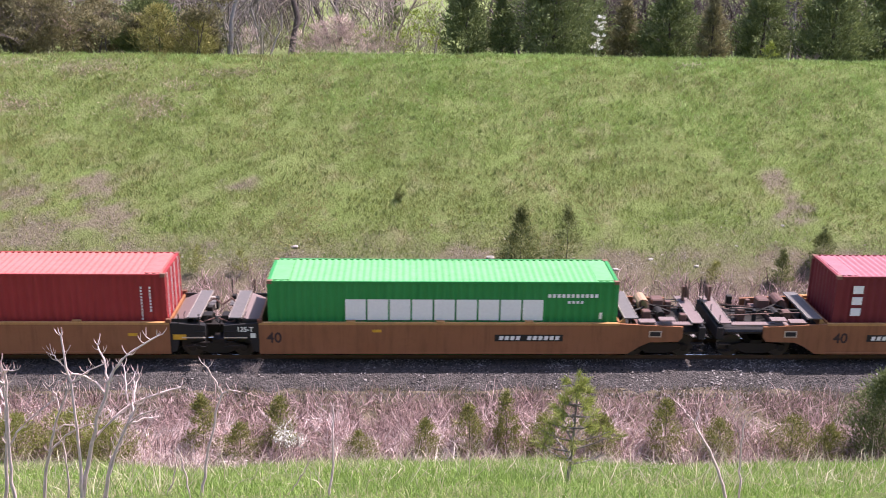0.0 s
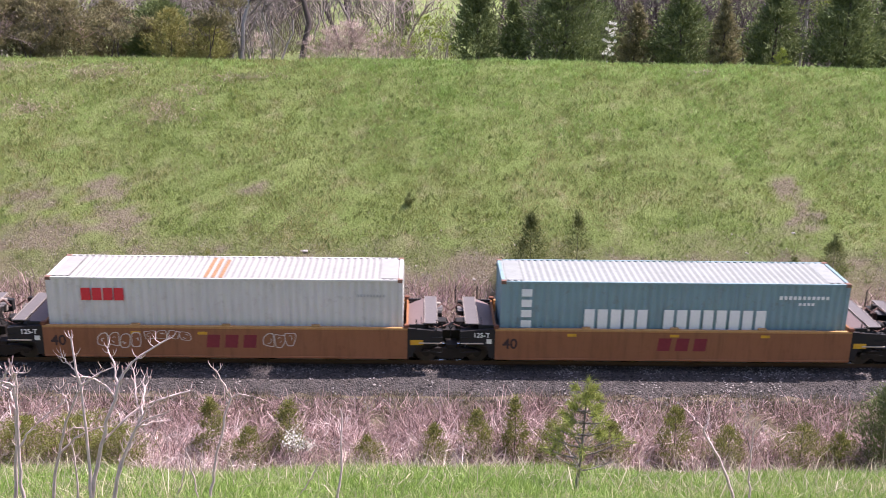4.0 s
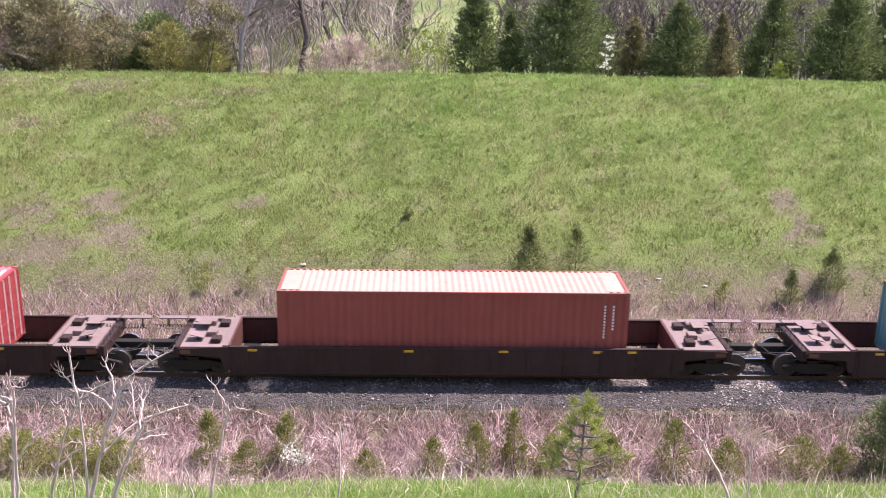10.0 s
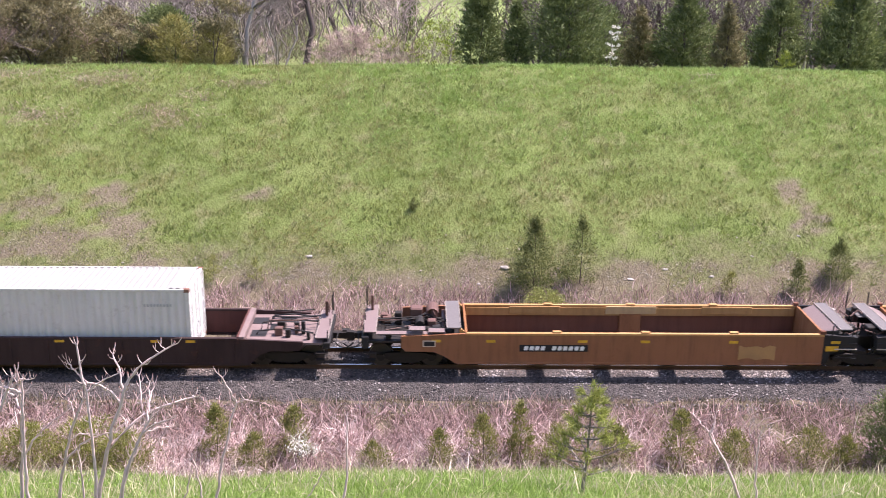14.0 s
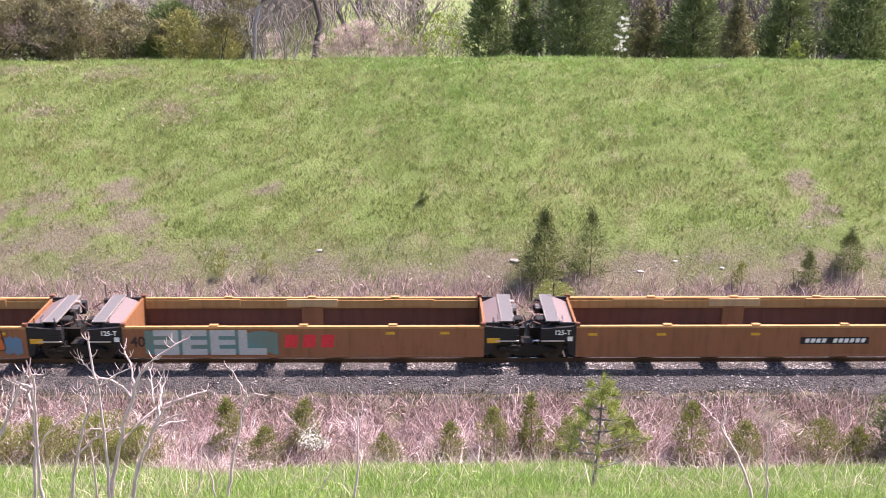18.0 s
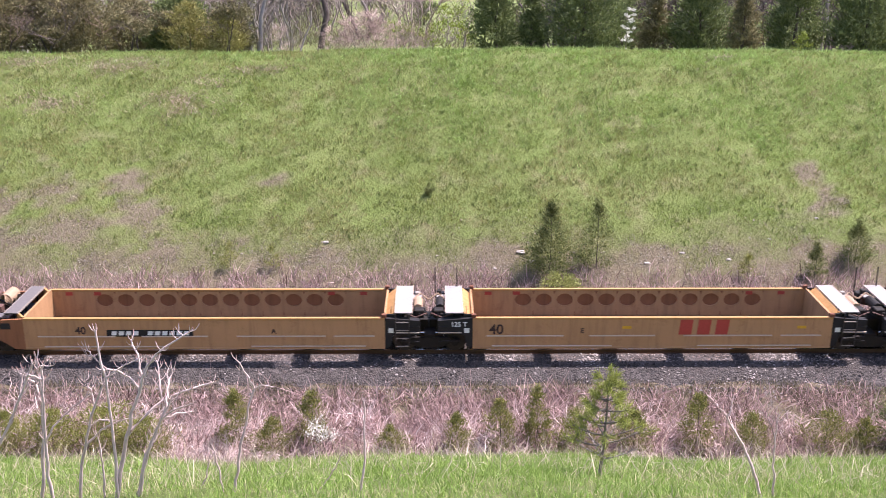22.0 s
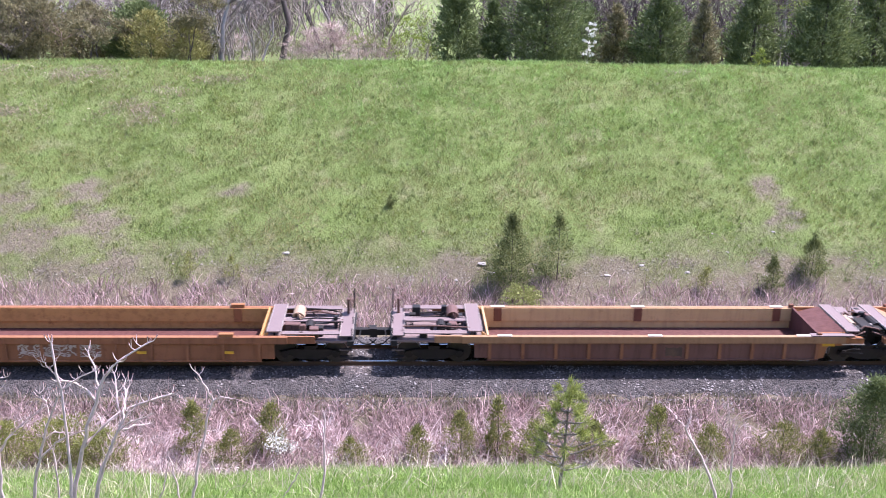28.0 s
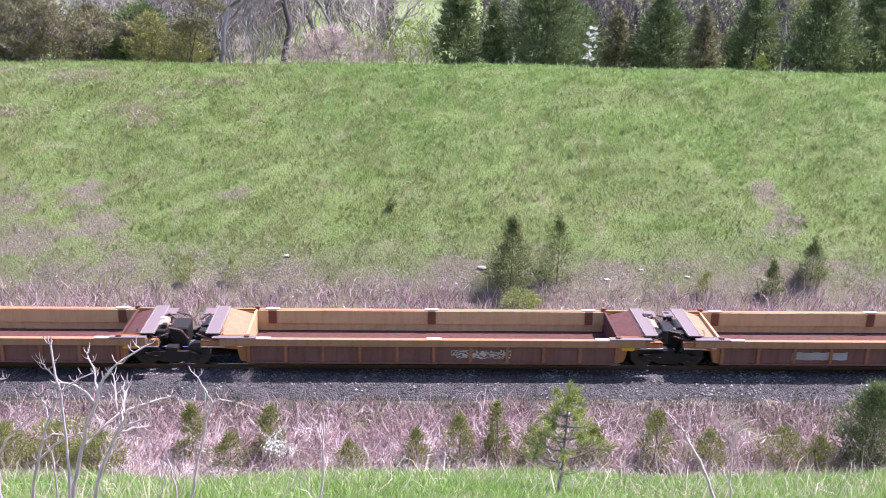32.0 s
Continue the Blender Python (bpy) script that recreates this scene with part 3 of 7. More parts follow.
def coupler(u, x, s):
    bm = boxes((min(x, x + s * 0.55), max(x, x + s * 0.55), -0.11, 0.11, 0.72, 0.94))
    prism(bm, [(x + s * 0.5, 0.66 + 0.008 * s), (x + s * 0.78, 0.67 + 0.008 * s), (x + s * 0.78, 0.99 + 0.008 * s), (x + s * 0.5, 1.0 + 0.008 * s)], -0.20 if s > 0 else 0.012, 0.0 if s > 0 else 0.22)
    part("coupler", bm, UNDER, u, "dark cast knuckle coupler")
    part("air_hose", bar([(x, -0.35, 0.75), (x + s * 0.25, -0.33, 0.5), (x + s * 0.5, -0.25, 0.42), (x + s * 0.75, -0.2, 0.6)], 0.03, 6), HOSE, u)


def machinery(u, x, s, z, tan, seed):
    """Brake gear on an end deck: reservoir, cylinder, valves and pipes."""
    r = random.Random(seed)
    bm = bmesh.new()
    tube(bm, [(x - 0.02, 0.05, z + 0.28), (x, 0.06, z + 0.28), (x, 0.84, z + 0.28), (x - 0.02, 0.85, z + 0.28)], 0.23, 14)
    t = part("air_reservoir", bm, TANK_TAN if tan else TANK_DARK, u, "round air reservoir")
    for yy in (0.2, 0.6):
        part("tank_strap", boxes((x - 0.245, x + 0.245, yy, yy + 0.05, z, z + 0.3)), BLACK, t)
    part("brake_cylinder", bar([(x + s * 0.45, -0.75, z + 0.2), (x + s * 0.45, -0.2, z + 0.2)], 0.16, 12), UNDER, u)
    part("valve", bevelled(boxes((x - 0.18, x + 0.12, -0.65, -0.35, z, z + 0.33)), 0.03), TANK_DARK, u)
    for i in range(4):
        y = r.uniform(-1.0, 0.9)
        part("pipe", bar([(x - s * 0.3, y, z + 0.06), (x + s * 0.2, y + r.uniform(-.3, .3), z + r.uniform(0.1, 0.35)), (x + s * 0.7, y + r.uniform(-.2, .2), z + 0.1)], 0.022, 5), UNDER, u)


STYLE = {
    "smooth": dict(hl=6.27, top=1.50, bot=0.33, out=1.47, wall=OCHRE, inner=OCHRE_IN, rim=OCHRE_LIGHT),
    "holes": dict(hl=6.27, top=1.50, bot=0.33, out=1.47, wall=HOLE_TAN, inner=HOLE_TAN, rim=OCHRE_LIGHT),
    "brown": dict(hl=7.82, top=1.27, bot=0.24, out=1.47, wall=BROWN, inner=PANEL, rim=BROWN_DECK),
    "posts": dict(hl=6.3, top=1.25, bot=0.33, out=1.52, wall=PANEL_DUSTY, inner=BEIGE, rim=DULL),
    "posts_red": dict(hl=6.4, top=1.44, bot=0.33, out=1.52, wall=BROWN, inner=STAINED, rim=SILL_RED),
    "posts_long": dict(hl=8.1, top=1.22, bot=0.28, out=1.52, wall=RUSTY_SIDE, inner=STAINED, rim=RUSTY_SIDE),
}


def pierced(w, x0, x1, z0, z1, y, holes, hz, r, mat):
    """A sheet with round openings, and the short wall of each opening behind it."""
    bm = bmesh.new()
    hw = (holes[1] - holes[0]) / 2
    box(bm, x0, holes[0] - hw, y, y + 0.05, z0, z1)
    box(bm, holes[-1] + hw, x1, y, y + 0.05, z0, z1)
    for cx in holes:
        ins, outs, back = [], [], []
        for k in range(24):
            a = math.tau * k / 24
            c, s = math.cos(a), math.sin(a)
            q = min(hw / max(abs(c), 1e-6), ((z1 - hz) if s > 0 else (hz - z0)) / max(abs(s), 1e-6))
            ins.append(bm.verts.new((cx + 1.24 * r * c, y, hz + r * s)))
            back.append(bm.verts.new((cx + 1.24 * r * c, y + 0.05, hz + r * s)))
            outs.append(bm.verts.new((cx + q * c, y, hz + q * s)))
        for k in range(24):
            j = (k + 1) % 24
            bm.faces.new((ins[k], ins[j], outs[j], outs[k]))
            bm.faces.new((ins[k], back[k], back[j], ins[j]))
    for v in bm.verts:
        if abs(v.co.z - z0) < 0.002:
            v.co.z = z0
        if abs(v.co.z - z1) < 0.002:
            v.co.z = z1
    bmesh.ops.remove_doubles(bm, verts=bm.verts[:], dist=0.004)
    part("pierced_sheet", bm, mat, w, "inner sheet with a row of round openings")


def side_wall(u, st, kind, s, x0, x1):
    """One side of a well with its chords, stiffeners and inside face. s: -1 the side towards the near bank."""
    o, top, bot = st["out"], st["top"], st["bot"]
    Y = lambda a, b: (min(s * a, s * b), max(s * a, s * b))
    if kind in ("smooth", "holes", "brown"):
        w = part("side_wall", boxes((x0, x1, *Y(o - 0.05, o - 0.01), bot + 0.05, top - 0.06)), st["wall"], u)
        part("top_chord", bevelled(boxes((x0, x1, *Y(o - 0.13, o), top - 0.085, top)), 0.01), st["rim"] if kind != "brown" else st["wall"], w)
        part("bottom_chord", bevelled(boxes((x0, x1, *Y(o - 0.14, o), bot, bot + 0.08)), 0.01), st["wall"], w)
        if kind == "smooth":
            part("inner_flange", boxes((x0 + 0.1, x1 - 0.1, *Y(o - 0.17, o - 0.05), top - 0.40, top - 0.10)), OCHRE_LIGHT, w)
            part("inner_sheet", boxes((x0 + 0.1, x1 - 0.1, *Y(o - 0.09, o - 0.052), bot + 0.1, top - 0.402)), RUSTED, w)
            part("inner_post", bevelled(boxes((-0.4, 0.4, *Y(o - 0.2, o - 0.055), bot + 0.1, top - 0.06)), 0.02), OCHRE_IN, w)
            for px in (-3.6, 0.0, 3.6):
                part("inner_pad", bevelled(boxes((px - 0.95, px + 0.95, *Y(o - 0.215, o - 0.172), top - 0.33, top - 0.03)), 0.012), OCHRE_LIGHT if px else BEIGE, w, "lighter guide plate on the inner face")
            for px in (-3.1, 0.0, 3.1):
                part("guide", bevelled(boxes((px - 0.15, px + 0.15, *Y(o - 0.17, o - 0.02), top - 0.02, top + 0.055)), 0.012), OCHRE_LIGHT, w)
        elif kind == "holes":
            if s < 0:
                # Pale strips put the highlights of the side's rails into colour.
                for xa, xb, z in ((-5.8, -3.1, 0.80), (-2.2, 0.1, 0.80), (1.1, 4.2, 0.80), (4.5, 5.9, 0.80), (-5.6, -1.4, 0.42), (1.6, 5.6, 0.42)):
                    part("highlight_strip", bevelled(boxes((xa, xb, -o - 0.022, -o + 0.011, z, z + 0.045)), 0.006), RIM, w, "pale strip painting a long highlight along the side")
            # Far sheet is darker ochre: shade inside the openings put into its colour.
            part("inner_sheet", boxes((x0, x1, *Y(o - 0.07, o - 0.055), bot + 0.1, top - 0.09)), OCHRE if s > 0 else st["inner"], w)
            if s > 0:
                pierced(w, x0, x1, bot + 0.1, top - 0.09, o - 0.12, [-4.3 + 0.782 * k for k in range(12)], 1.07, 0.245, st["inner"])
                for cx in (-5.6, -4.55, 4.15, 5.35):
                    part("red_patch", boxes((cx - 0.13, cx + 0.13, o - 0.128, o - 0.119, 1.27, 1.40)), REDLET, w, "small square of red paint")
        else:
            part("inner_sheet", boxes((x0, x1, *Y(o - 0.10, o - 0.055), bot + 0.1, top - 0.09)), st["inner"], w)
            if s < 0:
                n = 12
                for k in range(n + 1):
                    px = x0 + 0.15 + (x1 - x0 - 0.3) * k / n
                    part("stiffener", boxes((px - 0.03, px + 0.03, *Y(o - 0.012, o + 0.02), bot + 0.08, top - 0.09)), st["wall"], w)
    else:
        w = part("side_wall", boxes((x0, x1, *Y(o - 0.12, o - 0.08), bot + 0.05, top - 0.2)), st["wall"], u)
        part("top_sill", bevelled(boxes((x0 - 0.9, x1 + 0.9, *Y(o - 0.20, o), top - 0.26, top)), 0.012), st["rim"], w)
        part("bottom_chord", bevelled(boxes((x0, x1, *Y(o - 0.15, o - 0.03), bot, bot + 0.07)), 0.01), st["wall"], w)
        part("inner_sheet", boxes((x0, x1, *Y(o - 0.16, o - 0.125), bot + 0.1, top - 0.262)), st["inner"], w)
        part("inner_upper", boxes((x0, x1, *Y(o - 0.23, o - 0.202), bot + 0.4, top - 0.02)), st["inner"], w)
        n = 10 if kind != "posts_long" else 13
        for k in range(n + 1):
            px = x0 + 0.08 + (x1 - x0 - 0.16) * k / n
            part("stiffener", boxes((px - 0.055, px + 0.055, *Y(o - 0.078, o - 0.01), bot + 0.07, top - 0.262)), RUSTY_SIDE if kind == "posts" else st["wall"], w)
        for px in ((x0 + 0.6, 0.0, x1 - 0.6) if kind != "posts_long" else (x0 + 1.2, x1 - 1.2)):
            part("rust_post", bevelled(boxes((px - 0.15, px + 0.15, *Y(o - 0.27, o - 0.232), bot + 0.4, top - 0.0)), 0.01), RUSTED if kind != "posts_long" else OCHRE_IN, w, "rusted steel post")
            part("guide", bevelled(boxes((px - 0.25, px + 0.25, *Y(o - 0.19, o - 0.01), top, top + (0.03 if kind != "posts_long" else 0.12))), 0.012), (RIM if kind == "posts" else OCHRE_IN), w)
    return w


def joint_end(u, st, kind, s, hl, jx, own_truck):
    """The end of a unit that hangs on a shared truck, at +jx or -jx."""
    top = st["top"]
    X = lambda a, b: (min(s * a, s * b), max(s * a, s * b))
    dark = BLACK if kind in ("smooth", "holes") else BROWN if kind == "brown" else OCHRE_IN
    ov = 1.3 if kind == "brown" else 0.35
    for sy in (-1, 1):
        a, b = sorted((sy * 1.18, sy * 1.44))
        bm = bmesh.new()
        prism(bm, [(s * hl, 0.38), (s * (hl + 0.2), 0.42), (s * (hl + 0.3), 0.85), (s * (jx - ov), 0.95), (s * (jx - ov), top - 0.12), (s * hl, top - 0.03)], a, b)
        part("end_plate", bm, dark, u, "black end plate" if dark is BLACK else "")
    part("end_bulkhead", boxes((*X(hl - 0.04, hl + 0.03), -1.38, 1.38, 0.4, top + 0.02)), PANEL if kind == "posts" and s > 0 else st["inner"], u)
    if kind == "brown":
        part("end_deck", bevelled(boxes((*X(hl + 0.03, jx - 1.4), -1.42, 1.42, top - 0.14, top - 0.02)), 0.01), BROWN_DECK, u, "dusty brown end deck")
        for k, (px, py) in enumerate(((0.45, 0.6), (0.75, -0.3), (0.5, -0.95), (0.95, 0.75))):
            part("deck_box", bevelled(boxes((s * (hl + px) - 0.17, s * (hl + px) + 0.17, py - 0.2, py + 0.2, top - 0.02, top + 0.16)), 0.02), BROWN_DECK if k % 2 else BROWN, u)
        part("sloped_sheet", bevelled(boxes((*X(hl + 0.9, hl + 1.35), 0.1, 0.7, top + 0.18, top + 0.22)), 0.01), BROWN_DECK, u)
        coil = [(s * (hl + 1.5 + 0.0275 * i), 0.475 + 0.12 * math.cos(i * math.pi / 2), top - 0.035 + 0.09 * math.sin(i * math.pi / 2)) for i in range(54)]
        part("coil", bar(coil, 0.022, 4), UNDER, u, "coiled spring on the end deck")
        part("running_board", bevelled(boxes((*X(hl + 0.55, jx - 0.12), 0.98, 1.26, top + 0.06, top + 0.10)), 0.008), WALK_DARK, u, "dusty running board beside the joint")
        for px in (0.7, 1.6, 2.6):
            part("board_leg", boxes((*X(hl + px, hl + px + 0.05), 1.08, 1.16, top - 0.3 if px > 2 else top - 0.02, top + 0.06)), BROWN, u)
        part("well_lip", bevelled(boxes((*X(hl + 0.03, hl + 0.20), -1.42, 1.42, top - 0.02, top + 0.035)), 0.01), WALK_DARK, u, "worn lip along the well")
        for py, px in ((0.55, 1.0), (-0.75, 0.95)):
            bm = bmesh.new()
            prism(bm, [(s * (hl + px), top + 0.10), (s * (hl + px + 0.5), top + 0.22), (s * (hl + px + 0.5), top + 0.25), (s * (hl + px), top + 0.13)], py - 0.22, py + 0.22)
            part("foot_plate", bm, BROWN_DECK, u, "pale worn foot plate")
            part("board_leg", boxes((*X(hl + px + 0.2, hl + px + 0.26), py - 0.04, py + 0.04, top - 0.02, top + 0.16)), BROWN, u)
        part("drawbar", bevelled(boxes((*X(hl, jx - 0.01), -0.16, 0.16, 0.66, 0.9)), 0.02), UNDER, u)
        part("end_sill", bevelled(boxes((*X(jx - 1.35, jx - 1.15), -1.4, 1.4, 0.82, top - 0.04)), 0.02), BROWN, u)
        part("orange_plate", boxes((*X(jx - 1.75, jx - 1.4), -1.45, -1.422, 0.98, 1.12)), RUSTED, u, "rust orange plate on the end")
        part("brake_rod", bar([(s * (hl + 0.2), -0.9, 0.66), (s * (jx - 1.0), -0.85, 0.72), (s * (jx - 0.1), -0.5, 0.78)], 0.03, 6), UNDER, u)
        part("hose", bar([(s * (jx - 1.2), -0.6, top - 0.1), (s * (jx - 0.8), -0.7, 0.85), (s * (jx - 0.3), -0.55, 0.8), (s * (jx - 0.02), -0.4, 1.0)], 0.028, 6), HOSE, u)
        for py in (-1.2, -0.4, 0.8):
            grab(u, [(s * (jx - 1.2), py, top - 0.04), (s * (jx - 1.2), py, top + 0.14), (s * (jx - 1.2), py + 0.35, top + 0.14), (s * (jx - 1.2), py + 0.35, top - 0.04)])
        truck(u, s * (jx - TRK), STEEL)
    else:
        g = PALE_WALK if kind == "holes" else GREY_WALK if kind == "smooth" else WALK_DARK
        wx, ww = (0.92, 0.58) if kind == "holes" else (0.74, 0.42)
        walkway(u, s * (jx - wx), top + 0.14, ww, mat=g)
        bm = bmesh.new()
        ix = jx - wx - ww / 2 - 0.03
        prism(bm, [(s * hl, top - 0.25), (s * (hl + 0.05), top - 0.25), (s * ix, top + 0.04), (s * ix, top + 0.09), (s * (ix - 0.03), top + 0.09), (s * hl, top - 0.12)], -1.22, 1.22)
        # On posts cars the right-hand sheet is added, coloured dark like the bulkhead.
        part("slope_sheet", bm, WALK_DARK if kind == "smooth" else PANEL if kind == "posts" and s > 0 else st["rim"], u, "sloping end sheet")
        for sy in (-1, 1):
            part("gusset", boxes((*X(hl, ix), sy * 1.26 - 0.03, sy * 1.26 + 0.03, top - 0.2, top + 0.06)), dark, u)
        grab(u, [(s * (ix - 0.1), -1.25, top + 0.05), (s * (ix - 0.1), -1.25, top + 0.24), (s * (ix - 0.1), -1.0, top + 0.24)])
        part("centre_arm", boxes((*X(hl, jx - 0.05), -0.4, 0.4, 0.55, 1.0)), UNDER, u)
        part("side_step", boxes((*X(jx - 0.62, jx - 0.3), 0.2, 0.75, top - 0.02, top + 0.02)), g, u)
        part("step_bar", boxes((*X(jx - 1.15, jx - 0.35), -1.49, -1.455, 0.93, 0.965)), RIM, u, "worn step edge")
        part("side_step", boxes((*X(jx - 1.1, jx - 0.5), -1.5, -1.46, 0.62, 0.65)), UNDER, u)
        if s > 0 and kind != "holes":
            part("yellow_plate", boxes((*X(hl + 0.1, hl + 0.55), -1.448, -1.441, 0.86, 1.05)), YELLOW, u, "yellow reflective plate")
        else:
            part("white_label", boxes((*X(hl + 0.12, hl + 0.30), -1.448, -1.441, 0.93, 1.10)), TAG_WHITE, u, "small white label")
        part("pipe", bar([(s * (jx - 0.9), -1.0, top + 0.0), (s * (jx - 0.5), -1.05, top - 0.15), (s * (jx - 0.1), -0.9, top - 0.05)], 0.03, 6), TANK_DARK, u)
        part("pipe", bar([(s * (jx - 0.6), 0.2, top + 0.05), (s * (jx - 0.35), 0.45, top + 0.18), (s * (jx - 0.05), 0.3, top + 0.0)], 0.035, 6), TANK_TAN if kind == "holes" else TANK_DARK, u)
        for py in (-1.28, -1.02):
            grab(u, [(s * (jx - 0.35), py, 0.55), (s * (jx - 0.35), py, top + 0.1)])
        for k in range(3):
            grab(u, [(s * (jx - 0.7), -1.46, 0.6 + 0.28 * k), (s * (jx - 0.35), -1.46, 0.6 + 0.28 * k)])
        if s < 0 and not kind.startswith("posts"):
            for px in (0.25, 1.05):
                grab(u, [(s * (jx - px), 1.25, top - 0.1), (s * (jx - px), 1.25, top + (0.9 if kind == "holes" else 0.6))], 0.024)
        if s > 0 and kind == "smooth":
            for px in (0.55, 1.25):
                grab(u, [(s * (jx - px), -1.40, 0.9), (s * (jx - px), -1.40, top + 0.3)], 0.022)
        if s > 0 and kind == "holes":
            lad = part("ladder", boxes((jx - 1.20, jx - 1.165, -1.50, -1.465, 0.38, top + 0.14), (jx - 0.735, jx - 0.70, -1.50, -1.465, 0.38, top + 0.14)), STEEL, u, "steel ladder beside the joint")
            for k in range(4):
                part("rung", boxes((jx - 1.165, jx - 0.735, -1.495, -1.47, 0.42 + 0.3 * k, 0.45 + 0.3 * k)), DULL_EDGE, lad)
        if kind in ("posts", "holes"):
            part("equaliser_tank", bar([(s * (jx - 0.42), -0.55, top - 0.02), (s * (jx - 0.42), 0.25, top - 0.02)], 0.17, 12), TANK_TAN if s > 0 else UNDER, u, "small round air tank")
        if kind == "posts":
            if s > 0:
                part("connector_housing", bevelled(boxes((jx - 0.12, jx + 0.48, -0.55, 0.45, 0.55, top + 0.02)), 0.04), UNDER, u, "dark housing over the joint")
                for py in (-0.9, 0.6):
                    part("pipe", bar([(jx - 0.5, py, top - 0.15), (jx - 0.1, py + 0.1, top + 0.12), (jx + 0.35, py, top + 0.06), (jx + 0.6, py - 0.1, top - 0.2)], 0.035, 6), TANK_DARK, u)
            part("cross_walk", bevelled(boxes((*X(jx - 0.52, jx - 0.12), 0.55, 1.15, top + 0.08, top + 0.12)), 0.008), WALK_DARK, u, "short grating beside the walkway")
            part("sill_step", bevelled(boxes((*X(hl - 0.35, jx - 0.75), -1.52, -1.28, top + 0.004, top + 0.05)), 0.008), WALK_DARK, u, "dusty worn step on the sill")
        for k in range(4):
            q = random.Random(int(jx * 100) + k + (7 if s > 0 else 0))
            px, py = q.uniform(0.15, 0.6), q.uniform(-1.1, 0.9)
            part("valve", bevelled(boxes((*X(jx - px - 0.1, jx - px + 0.08), py, py + q.uniform(0.12, 0.3), top - 0.35, top + q.uniform(-0.1, 0.2))), 0.02), q.choice((UNDER, TANK_DARK, BLACK, DULL_EDGE)), u)
        part("hose", bar([(s * (jx - 0.2), -0.5, top), (s * (jx - 0.05), -0.6, top - 0.35), (s * (jx + 0.1), -0.45, top - 0.3), (s * (jx + 0.2), -0.4, top)], 0.025, 6), HOSE, u)
        part("junction_box", bevelled(boxes((*X(jx - 0.55, jx - 0.2), -0.9, -0.5, top - 0.25, top + 0.05)), 0.03), UNDER, u)
        for sy in (-1, 1):
            part("bracket_post", bevelled(boxes((*X(hl - 0.12, hl + 0.05), sy * 1.40 - 0.07, sy * 1.40 + 0.07, top - 0.02, top + 0.12)), 0.015), RUSTED, u)
    if own_truck and kind != "brown":
        truck(u, s * jx)


